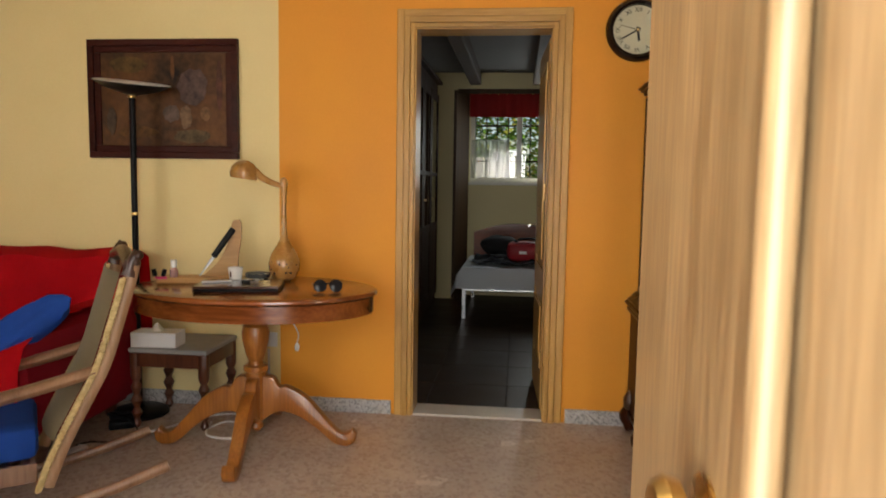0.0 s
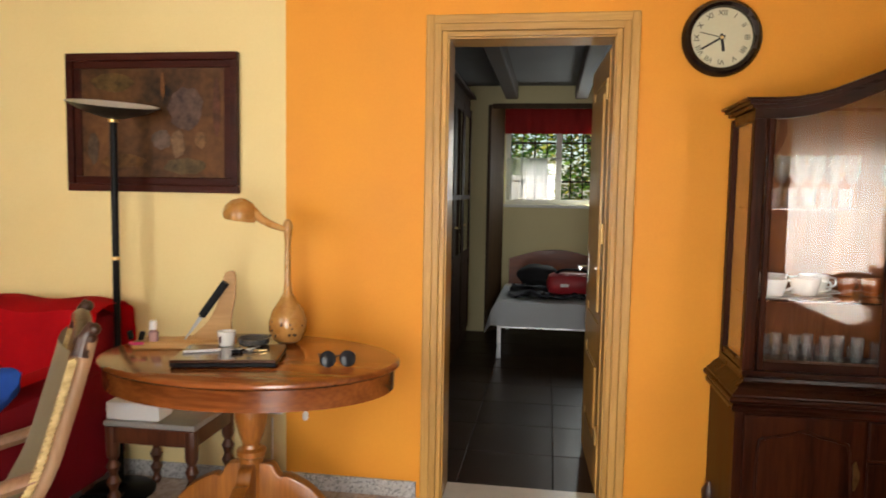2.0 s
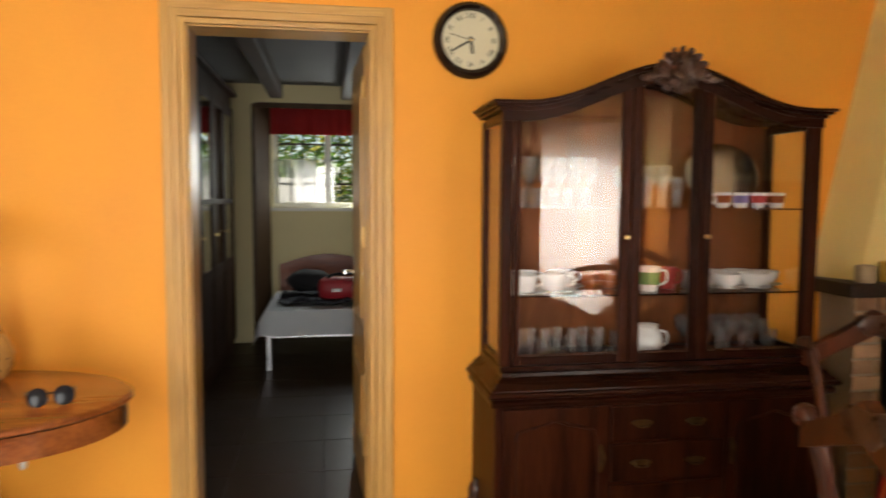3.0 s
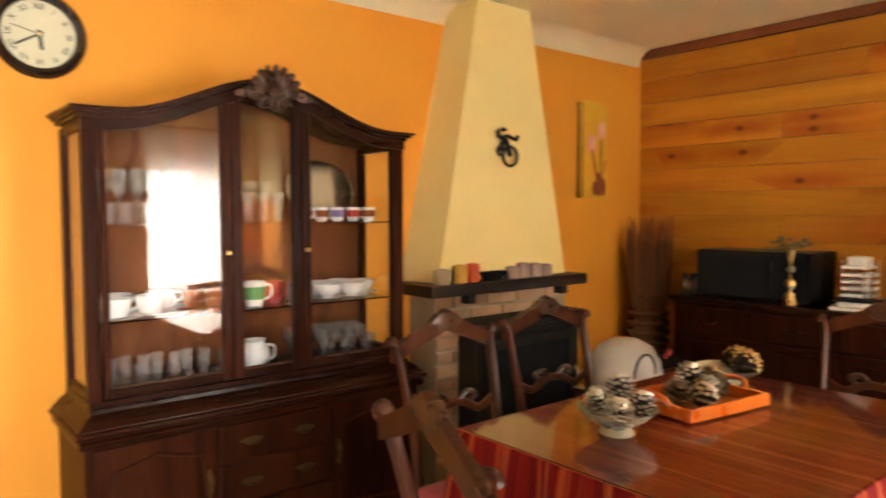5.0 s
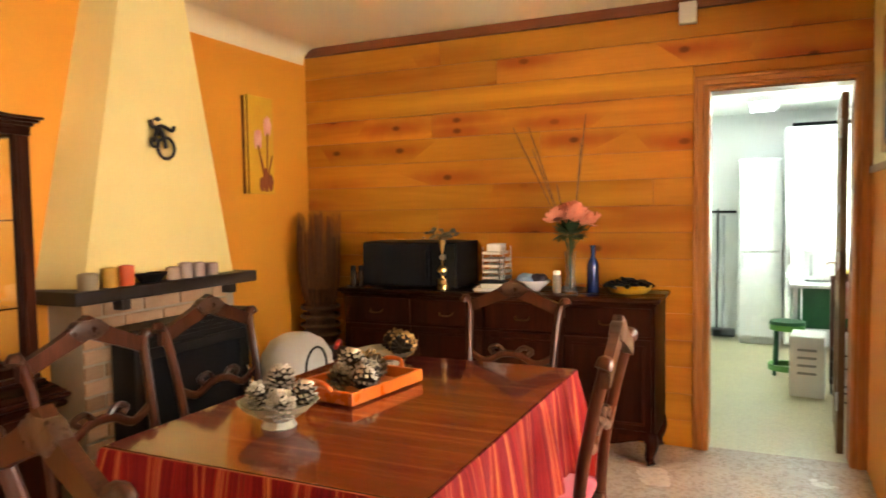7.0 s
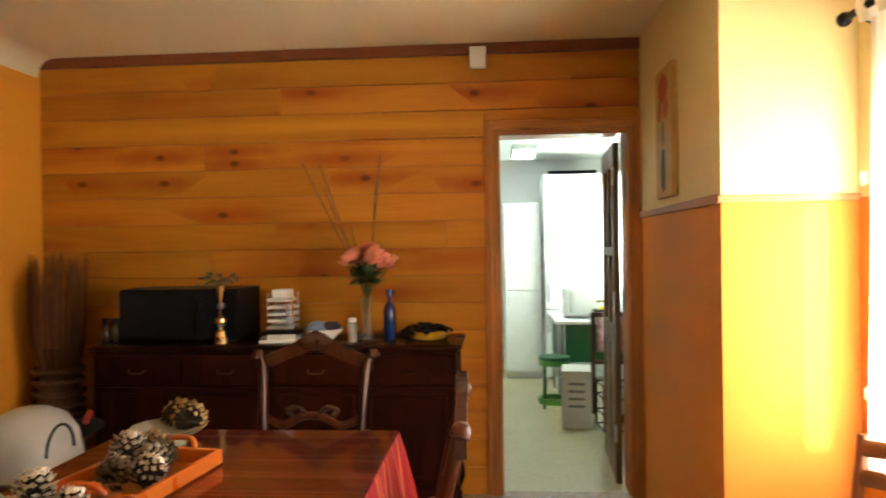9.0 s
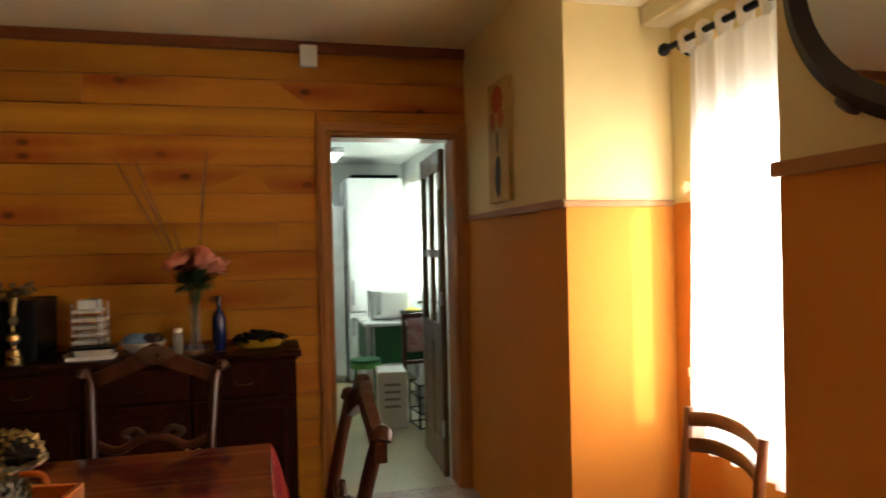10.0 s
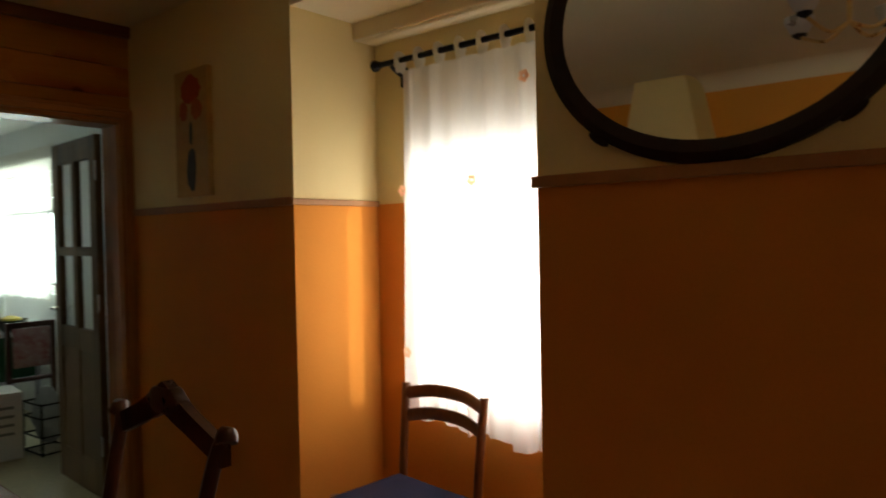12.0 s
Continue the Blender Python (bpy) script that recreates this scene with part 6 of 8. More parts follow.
for x, y, z, rx, ry, rz, k, c in ((2.15, 2.16, 0.03, 55, 0, 70, 0.88, "s"), (2.25, 2.15, 0.03, 40, 10, 160, 0.88, "b"), (2.34, 2.17, 0.04, 60, 0, 250, 0.85, "b"), (2.16, 2.26, 0.03, 50, 0, 10, 0.85, "b"),
                                  (2.25, 2.25, 0.05, 20, 10, 60, 0.9, "s"), (2.34, 2.27, 0.05, 75, 0, 20, 0.95, "g")):
    put_cone(c, x, y, TZ + z, rx, ry, rz, k)
glass_bowl(2.6, 2.30, 0.12, 0.06)
for x, y, rz in ((2.66, 2.33, 75), (2.63, 2.26, 100)):
    put_cone("g", x, y, TZ + 0.06, 84, 0, rz, 1.05)


# ---- carved dining chairs ----
CHAIRW = wood("carved_chair_mahogany", (0.085, 0.024, 0.009), (0.03, 0.0085, 0.004), 2, 0.26, 0.15, 9, 0.06, False, 0.25)
SEATC = mat("rose_seat_cloth", (0.45, 0.07, 0.1), 0.8, (0.36, 0.05, 0.08), 8, 240, 0.3, sheen=0.2)


def dining_chair():
    e = empty("dining_chair", label="carved dark mahogany dining chair with an open back at the table", category="chair", group="chairs round the table")
    # faces +y; the back leans towards -y
    for s in (-1, 1):
        line = smooth_line([(s * 0.19, -0.2, 0.42), (s * 0.195, -0.215, 0.6), (s * 0.205, -0.25, 0.78), (s * 0.215, -0.28, 0.9), (s * 0.235, -0.29, 0.94), (s * 0.245, -0.285, 0.925)], 5)
        part("back_post", tube(line, [0.0165] * 18 + [0.018, 0.02] + [0.023] * 6, 10, 1.1), CHAIRW, e, smooth=True)
        part("rear_leg", tube(smooth_line([(s * 0.19, -0.2, 0.42), (s * 0.19, -0.205, 0.2), (s * 0.2, -0.245, 0.0)], 5), 0.02, 10), CHAIRW, e, smooth=True)
        fl_ = smooth_line([(s * 0.2, 0.2, 0.4), (s * 0.225, 0.225, 0.32), (s * 0.205, 0.205, 0.15), (s * 0.215, 0.22, 0.03), (s * 0.22, 0.225, 0.0)], 5)
        part("front_leg", tube(fl_, [0.03 - 0.016 * min(1, i / 14) + (0.008 if i > 17 else 0) for i in range(len(fl_))], 10), CHAIRW, e, smooth=True)
    # crest rail: a serpentine board rising to a carved centre
    n_ = 30
    pts_t, pts_l = [], []
    for i in range(n_ + 1):
        u = 2 * i / n_ - 1
        z = 0.905 + 0.1 * (1 - abs(u)) ** 1.1 + 0.012 * math.exp(-(u / 0.25) ** 2)
        pts_t.append((u * 0.235, z + 0.02))
        pts_l.append((u * 0.235, z - 0.035 - 0.02 * math.exp(-(u / 0.3) ** 2)))
    bm = extrude_outline(pts_l + pts_t[::-1], 0.028, Matrix.Translation((0, -0.302, 0)))
    part("crest_rail", bm, CHAIRW, e)
    bm = extrude_outline([(0.07 * math.cos(a) * (1 + 0.05 * math.cos(6 * a)), 0.99 + 0.034 * math.sin(a) * (1 + 0.07 * math.cos(6 * a))) for a in [2 * math.pi * k / 48 for k in range(48)]], 0.036, Matrix.Translation((0, -0.306, 0)), 0.006)
    part("crest_carving", bm, CARVED, e, "carved leaves on the crest", smooth=True)
    # lower back rail, wavy, with scrolls
    wv = smooth_line([(-0.2, -0.24, 0.7), (-0.12, -0.235, 0.665), (-0.04, -0.235, 0.7), (0.04, -0.235, 0.7), (0.12, -0.235, 0.665), (0.2, -0.24, 0.7)], 6)
    part("back_rail", tube(wv, 0.016, 8, 0.8), CHAIRW, e, smooth=True)
    for s in (-1, 1):
        part("scroll", tube(smooth_line([(s * 0.02, -0.237, 0.7), (s * 0.06, -0.237, 0.735), (s * 0.1, -0.24, 0.72), (s * 0.08, -0.238, 0.7)], 5), 0.011, 8), CARVED, e, smooth=True)
    part("seat_rail", boxes((-0.22, 0.19, 0.35, 0.22, 0.225, 0.415), (-0.2, -0.215, 0.35, 0.2, -0.185, 0.415), (-0.225, -0.185, 0.35, -0.195, 0.19, 0.415), (0.195, -0.185, 0.35, 0.225, 0.19, 0.415), bevel=0.006), CHAIRW, e)
    part("seat", padded(-0.21, -0.19, 0.4155, 0.21, 0.21, 0.46, 0.018, 4, 0.004), SEATC, e, "rose cloth seat pad", smooth=True)
    return e


ch = dining_chair()
ch.matrix_world = pose(2.34, 1.655, 0, 0, 0, 2)            # south side
copy_thing(ch, pose(1.80, 2.66, 0, 0, 0, 180))            # north side
copy_thing(ch, pose(2.36, 2.70, 0, 0, 0, 176))
copy_thing(ch, pose(1.315, 2.01, 0, 0, 0, -103))            # west end
copy_thing(ch, pose(2.98, 2.01, 0, 0, 0, 90))             # east end

# ---- sideboard ----
sb = empty("sideboard", label="long dark mahogany sideboard with carved doors and cabriole feet", category="sideboard")
SBW = wood("sideboard_mahogany", (0.034, 0.008, 0.0032), (0.011, 0.003, 0.0013), 2, 0.36, 0.0, 8, 0.08, False, 0.06)
SBW_H = wood("sideboard_top_mahogany", (0.03, 0.008, 0.0035), (0.012, 0.003, 0.0013), 1, 0.22, 0.0, 8, 0.08, False, 0.14)
SX, SY0, SY1 = 3.885, 1.46, 3.35
part("carcass", box(SX + 0.02, SY0 + 0.015, 0.17, EAST - 0.006, SY1 - 0.015, 0.85), SBW, sb)
part("top", box(SX - 0.012, SY0 - 0.012, 0.862, EAST - 0.004, SY1 + 0.012, 0.89, 0.008), SBW_H, sb)
part("top_moulding", box(SX + 0.004, SY0 + 0.004, 0.85, EAST - 0.005, SY1 - 0.004, 0.8615, 0.003), SBW_H, sb)
w = (SY1 - SY0 - 0.05) / 4
for i in range(4):
    y0, y1 = SY0 + 0.025 + w * i + 0.006, SY0 + 0.025 + w * (i + 1) - 0.006
    dr = part("drawer", box(SX + 0.006, y0, 0.69, SX + 0.0195, y1, 0.835, 0.004), SBW, sb)
    ym = (y0 + y1) / 2
    part("handle", tube(smooth_line([(SX + 0.004, ym - 0.04, 0.765), (SX - 0.014, ym - 0.03, 0.75), (SX - 0.014, ym + 0.03, 0.75), (SX + 0.004, ym + 0.04, 0.765)], 5), 0.004, 8), AGED, dr, "aged brass handle", smooth=True)
    d = part("door", box(SX + 0.006, y0, 0.2, SX + 0.0195, y1, 0.675, 0.004), SBW, sb)
    for fr in ((y0 + 0.03, 0.23, y1 - 0.03, 0.245), (y0 + 0.03, 0.63, y1 - 0.03, 0.645), (y0 + 0.03, 0.245, y0 + 0.045, 0.63), (y1 - 0.045, 0.245, y1 - 0.03, 0.63)):
        part("moulding", box(SX - 0.002, fr[0], fr[1], SX + 0.0055, fr[2], fr[3], 0.003), SBW, d)
    part("knob", lathe([(0.01, 0), (0.006, 0.008), (0.012, 0.018), (0.004, 0.024)], 12, Matrix.Translation((SX + 0.006, y1 - 0.018 if i % 2 == 0 else y0 + 0.018, 0.46)) @ Matrix.Rotation(radians(-90), 4, "Y")), BRASS, d, smooth=True)
part("apron", extrude_outline([(SY0 + 0.05 + (SY1 - SY0 - 0.1) * i / 40, 0.13 + 0.02 * math.cos(i / 40 * math.pi * 8)) for i in range(41)] + [(SY1 - 0.05, 0.17), (SY0 + 0.05, 0.17)], 0.02,
                              Matrix.Translation((SX + 0.04, 0, 0)) @ Matrix.Rotation(radians(90), 4, "Z")), SBW, sb)
for x in (SX + 0.045, EAST - 0.05):
    for y in (SY0 + 0.045, SY1 - 0.045):
        s = -1 if y < 2 else 1
        ln = smooth_line([(x, y, 0.17), (x - 0.02, y + s * 0.015, 0.13), (x, y, 0.06), (x - 0.015, y + s * 0.012, 0.022)], 5)
        part("foot", tube(ln, [0.042 - 0.0018 * i + (0.006 if i > 13 else 0) for i in range(len(ln))], 10), SBW, sb, smooth=True)
ST = 0.8905
mw = empty("microwave", 4.13, 2.9, ST, 0, "black microwave oven on the sideboard", "microwave")
part("case", box(-0.16, -0.30, 0.008, 0.18, 0.33, 0.275, 0.006), BLACK, mw)
part("door", box(-0.175, -0.14, 0.02, -0.161, 0.325, 0.265, 0.005), DARKGLASS, mw, "glossy black glass door")
part("control_panel", box(-0.173, -0.295, 0.02, -0.161, -0.146, 0.265, 0.004), BLACKP, mw)
for i in range(2):
    part("knob", lathe([(0.02, 0), (0.017, 0.015), (0.004, 0.016)], 16, Matrix.Translation((-0.173, -0.22, 0.1 + 0.09 * i)) @ Matrix.Rotation(radians(-90), 4, "Y")), STEEL, mw, smooth=True)
part("handle", tube([(-0.195, -0.12, 0.06), (-0.195, -0.12, 0.23)], 0.008, 8), BLACKP, mw)
for sx in (-0.13, 0.15):
    for sy in (-0.26, 0.29):
        part("foot", lathe([(0.012, 0), (0.012, 0.008)], 10, Matrix.Translation((sx, sy, 0))), BLACKP, mw)
for y_ in (3.255, 3.31):
    mj = empty("pepper_jar", 3.98, y_, ST, 0, "small dark glass jar with a black cap on the sideboard", "jar", "jars by the microwave")
    part("jar", lathe([(0.02, 0), (0.022, 0.004), (0.022, 0.085), (0.015, 0.095)], 16), mat("dark_spice_glass", (0.035, 0.022, 0.012), 0.12, None, 8, 50, 0, coat=0.4), mj, smooth=True)
    part("cap", lathe([(0.018, 0.095), (0.018, 0.125), (0.014, 0.128)], 16), BLACKP, mj, smooth=True)
tf = empty("trophy", 3.965, 2.685, ST, 0, "slender brass trophy with dried flowers on top", "trophy")
part("stem", lathe([(0.035, 0), (0.036, 0.03), (0.03, 0.034), (0.03, 0.06), (0.012, 0.066), (0.01, 0.085), (0.03, 0.105), (0.028, 0.125), (0.01, 0.14), (0.008, 0.2), (0.014, 0.24), (0.02, 0.29), (0.018, 0.292)], 20), BRASS, tf, smooth=True)
bm = bmesh.new()
rnd = random.Random(31)
for i in range(26):
    d = Vector((rnd.uniform(-1, 1), rnd.uniform(-1, 1), rnd.uniform(0.1, 0.9)))
    p = Vector((0, 0, 0.29)) + Vector((d.x, d.y * 1.3, d.z)) * 0.075
    add_tube(bm, [(0, 0, 0.285), tuple(p)], 0.0015, 5)
    bmesh.ops.create_icosphere(bm, subdivisions=1, radius=rnd.uniform(0.009, 0.018), matrix=Matrix.Translation(p) @ Matrix.Diagonal((1.4, 1, 0.6, 1)))
part("dried_flowers", bm, mat("dry_olive_flower", (0.2, 0.15, 0.07), 0.8, (0.1, 0.08, 0.04), 40, 100), tf, smooth=True)
rk = empty("letter_rack", 4.14, 2.43, ST, 0, "white wire rack holding a stack of papers and boxes", "rack")
part("tray", box(-0.07, -0.09, 0.0, 0.07, 0.09, 0.012, 0.003), PLASTIC_W, rk)
for z in (0.055, 0.09, 0.125, 0.16, 0.2):
    part("shelf", box(-0.07, -0.085 + 0.02 * (z > 0.18), z, 0.07, 0.05, z + 0.016, 0.003), PLASTIC_W, rk)
for sx in (-0.065, 0.065):
    for sy in (-0.08, 0.045):
        part("post", tube([(sx, sy, 0.012), (sx, sy, 0.245)], 0.004, 8), STEEL, rk)
part("top_box", box(-0.045, -0.06, 0.216, 0.045, 0.03, 0.262, 0.006), PLASTIC_W, rk)
tumbler(4.02, 2.34, ST, 0.022, 0.19, "tall clear glass on the sideboard", "tall_glass")
bx = empty("remote_control_tray", 3.99, 2.38, ST, 4, "white and black card boxes on the sideboard", "box")
part("box", box(-0.06, -0.1, 0, 0.06, 0.1, 0.018, 0.003), PLASTIC_W, bx)
part("box", box(-0.055, -0.09, 0.0185, 0.05, 0.06, 0.045, 0.003), mat("pale_card", (0.6, 0.58, 0.52), 0.6), bx)
part("dark_lid", box(-0.06, -0.11, 0.0455, 0.06, 0.08, 0.056, 0.003), BLACKP, bx)
bw = empty("fruit_bowl", 4.05, 2.17, ST, 0, "white bowl with a blue cloth and dark fruit", "bowl")
part("bowl", lathe([(0.04, 0), (0.05, 0.005), (0.1, 0.05), (0.105, 0.062), (0.1, 0.062), (0.09, 0.045), (0.002, 0.012)], 28), CERAMIC, bw, smooth=True)
bm = bmesh.new()
bmesh.ops.create_icosphere(bm, subdivisions=3, radius=0.07, matrix=Matrix.Translation((0, 0.03, 0.062)) @ Matrix.Diagonal((1, 0.8, 0.5, 1)))
part("cloth", soft(bm, 0.015, 25), mat("pale_blue_cloth", (0.2, 0.32, 0.5), 0.8), bw, "crumpled pale blue cloth", smooth=True)
for i in range(4):
    bm = bmesh.new()
    bmesh.ops.create_icosphere(bm, subdivisions=2, radius=0.03, matrix=Matrix.Translation((-0.01 + 0.03 * (i % 2), -0.055 + 0.03 * (i // 2), 0.068)))
    part("fruit", bm, mat("dark_plum_skin", (0.03, 0.015, 0.02), 0.35), bw, smooth=True)
vs_ = empty("flower_vase", 3.98, 1.93, ST, 0, "clear glass vase with salmon roses and dry reeds", "vase")
part("vase", lathe([(0.035, 0), (0.038, 0.006), (0.03, 0.06), (0.022, 0.1), (0.03, 0.2), (0.034, 0.23), (0.031, 0.23), (0.027, 0.2), (0.018, 0.1), (0.026, 0.055), (0.002, 0.012)], 24), CUT, vs_, smooth=True)
SALMON = mat("salmon_petals", (0.86, 0.32, 0.2), 0.6, (0.75, 0.22, 0.13), 30, 120, 0.1)
LEAF = mat("dark_rose_leaf", (0.03, 0.07, 0.025), 0.5, (0.02, 0.045, 0.015), 20, 90)
rnd = random.Random(17)


def rose_mesh():
    bm = bmesh.new()
    for ring_i, (r, t, k) in enumerate(((0.006, 10, 4), (0.012, 25, 5), (0.02, 42, 6), (0.027, 62, 7))):
        for j in range(k):
            a = 2 * math.pi * j / k + ring_i * 0.5
            m = Matrix.Rotation(a, 4, "Z") @ Matrix.Translation((r * 0.5, 0, 0.012 - 0.002 * ring_i)) @ Matrix.Rotation(radians(t), 4, "Y")
            rows_ = [[bm.verts.new(m @ Vector((0.004 * math.sin(v * 2.2), (u - 1) * 0.011 * math.sin(0.5 + v * 2.0), v * 0.026))) for u in range(3)] for v in (0, 0.4, 0.8, 1.0)]
            for p_, q_ in zip(rows_, rows_[1:]):
                for u in range(2):
                    bm.faces.new((p_[u], p_[u + 1], q_[u + 1], q_[u]))
    return bm


rose = None
for i in range(13):
    a, r = rnd.uniform(0, 6.28), rnd.uniform(0.02, 0.085)
    p = Vector((r * math.cos(a) * 0.8, r * math.sin(a) * 1.25 - 0.02, 0.40 + rnd.uniform(-0.01, 0.05) - r * 0.2))
    part("stem", tube(smooth_line([(0.004 * math.cos(a), 0.004 * math.sin(a), 0.03), (0.01 * math.cos(a), 0.012 * math.sin(a), 0.23), tuple(p)], 4), 0.0025, 6), LEAF, vs_)
    if rose is None:
        rose = part("rose", rose_mesh(), SALMON, vs_, "salmon pink rose", smooth=True)
        ro = rose
    else:
        ro = new("rose", rose.data)
        ro.parent = vs_
        ro["label"] = "salmon pink rose"
    ro.matrix_basis = pose(*p, rnd.uniform(-30, 30), rnd.uniform(-30, 30), rnd.uniform(0, 360)) @ Matrix.Diagonal((1.9, 1.9, 1.9, 1))
bm = bmesh.new()
for i in range(150):
    d = Vector((rnd.uniform(-1, 1), rnd.uniform(-1, 1), rnd.uniform(-0.3, 0.8))).normalized()
    p = Vector((0, 0, 0.32)) + Vector((d.x, d.y, d.z * 0.8)) * rnd.uniform(0.015, 0.07)
    q = d.to_track_quat("Y", "Z").to_matrix().to_4x4()
    vv = [bm.verts.new(p + (q @ Vector(c))) for c in ((0, 0, 0), (0.019, 0.024, 0.003), (0, 0.055, 0), (-0.019, 0.024, 0.003))]
    bm.faces.new(vv)
part("leaves", bm, LEAF, vs_)
REED = mat("dry_reed", (0.36, 0.16, 0.05), 0.7, (0.13, 0.05, 0.02), 30, 90)
for top_ in ((0.12, 0.36, 0.93), (0.12, 0.27, 0.93), (0.1, 0.24, 0.8), (0.1, 0.1, 0.6), (0.12, -0.06, 0.98), (0.1, -0.04, 0.85)):
    part("reed", tube(smooth_line([(0, 0, 0.03), (0.01, 0.01 * (1 if top_[1] > 0 else -1), 0.25), top_], 6), [0.0016] * 8 + [0.002, 0.0034, 0.0042, 0.0042, 0.0025], 6), REED, vs_, "dry brown reed")
bo = empty("blue_bottle", 4.08, 1.83, ST, 0, "cobalt blue glass bottle on the sideboard", "bottle")
part("bottle", lathe([(0.03, 0), (0.033, 0.004), (0.033, 0.15), (0.025, 0.175), (0.012, 0.195), (0.012, 0.245), (0.015, 0.247), (0.015, 0.26), (0.01, 0.26)], 20), mat("cobalt_glass", (0.01, 0.025, 0.12), 0.08, (0.008, 0.018, 0.09), 6, 50, 0, coat=0.5), bo, smooth=True)
ja = empty("salt_jar", 4.0, 2.01, ST, 0, "small clear jar with a white lid", "jar")
part("jar", lathe([(0.022, 0), (0.024, 0.004), (0.024, 0.09), (0.018, 0.1)], 16), mat("cloudy_glass", (0.6, 0.6, 0.58), 0.2, None, 8, 50, 0, trans=0.5), ja, smooth=True)
part("lid", lathe([(0.02, 0.1), (0.02, 0.118), (0.012, 0.122)], 16), PLASTIC_W, ja, smooth=True)
yd = empty("yellow_dish", 4.12, 1.64, ST, 0, "yellow enamel dish piled with dark pods", "dish")
part("dish", lathe([(0.09, 0), (0.1, 0.004), (0.125, 0.045), (0.12, 0.045), (0.095, 0.01), (0.002, 0.008)], 30), mat("yellow_enamel", (0.62, 0.33, 0.03), 0.3, (0.52, 0.26, 0.02), 9, 60), yd, smooth=True)
for i in range(44):
    a, r = rnd.uniform(0, 6.28), rnd.uniform(0, 0.125)
    bm = bmesh.new()
    bmesh.ops.create_icosphere(bm, subdivisions=2, radius=1, matrix=Matrix.Translation((r * math.cos(a), r * math.sin(a), 0.045 + rnd.uniform(0, 0.03) * (1 - r / 0.12))) @ Matrix.Rotation(a * 3, 4, "Z") @ Matrix.Rotation(rnd.uniform(-0.5, 0.5), 4, "Y") @ Matrix.Diagonal((0.038, 0.017, 0.014, 1)))
    part("pod", bm, BLACKP, yd, smooth=True)

# dry twigs in a tall dark wicker vase in the corner
wk = empty("wicker_vase", 4.13, 3.67, 0, 0, "tall dark wicker vase filled with dry twigs", "vase")
WICK = mat("dark_wicker", (0.14, 0.06, 0.025), 0.7, (0.07, 0.03, 0.013), 40, 120, 0.5)
part("vase", lathe([(0.1, 0), (0.11, 0.02), (0.13, 0.3), (0.11, 0.55), (0.08, 0.75), (0.1, 0.85), (0.09, 0.85), (0.07, 0.75), (0.002, 0.6)], 22), WICK, wk, smooth=True)
for k in range(12):
    part("weave", lathe([(0.108 + 0.02 * math.sin(k / 12 * 2.4), 0.05 + k * 0.06), (0.118 + 0.02 * math.sin(k / 12 * 2.4), 0.065 + k * 0.06), (0.108 + 0.02 * math.sin(k / 12 * 2.4), 0.08 + k * 0.06)], 22, None, False), WICK, wk, smooth=True)
bm = bmesh.new()
for i in range(190):
    a, r = rnd.uniform(0, 6.28), 0.155 * math.sqrt(rnd.random())
    tip = Vector((r * math.cos(a), r * math.sin(a), rnd.uniform(1.15, 1.37)))
    add_tube(bm, smooth_line([(0.45 * tip.x, 0.45 * tip.y, 0.62), (0.9 * tip.x, 0.9 * tip.y, 0.9), tuple(tip)], 3), [0.0035, 0.003, 0.003, 0.0025, 0.002, 0.002, 0.0015], 5)
tagged(part("twigs", bm, mat("dry_twig", (0.2, 0.075, 0.025), 0.8, (0.09, 0.034, 0.012), 30, 90), wk, "bundle of thin dry twigs"), kind="stuff")

# white basket beside the fireplace
wb = empty("pet_carrier", 3.3, 3.25, 0, 0, "white domed carrier with a dark handle on a low stool", "carrier")
part("stand", boxes((-0.2, -0.18, 0.0, -0.17, -0.15, 0.42), (0.17, -0.18, 0.0, 0.2, -0.15, 0.42), (-0.2, 0.15, 0.0, -0.17, 0.18, 0.42), (0.17, 0.15, 0.0, 0.2, 0.18, 0.42), (-0.21, -0.19, 0.42, 0.21, 0.19, 0.445), bevel=0.003), TURNED, wb)
part("shell", lathe([(0.19, 0.446), (0.2, 0.5), (0.185, 0.6), (0.14, 0.67), (0.075, 0.705), (0.002, 0.715)], 28), mat("grey_white_plastic", (0.55, 0.53, 0.5), 0.5, (0.48, 0.46, 0.43), 9, 80), wb, smooth=True)
part("brim", lathe([(0.002, 0), (0.1, 0.0), (0.115, 0.008), (0.1, 0.014), (0.002, 0.012)], 22, Matrix.Translation((0.16, -0.1, 0.57)) @ Matrix.Rotation(radians(-12), 4, "Y")), BLACKP, wb, smooth=True)
part("handle", tube([(-0.12 + 0.09 * math.cos(math.pi * i / 14), -0.21, 0.56 + 0.11 * math.sin(math.pi * i / 14)) for i in range(15)], 0.006, 8), BLACKP, wb, smooth=True)
part("red_strap", tube(smooth_line([(0.12, -0.17, 0.62), (0.2, -0.14, 0.64), (0.27, -0.1, 0.6)], 5), 0.014, 8), mat("red_strap", (0.4, 0.04, 0.03), 0.6), wb, smooth=True)
# ---------- window alcove, mirror, chandelier ----------
WINW = mat("white_window_lacquer", (0.75, 0.75, 0.72), 0.4, (0.7, 0.7, 0.67), 6, 70)


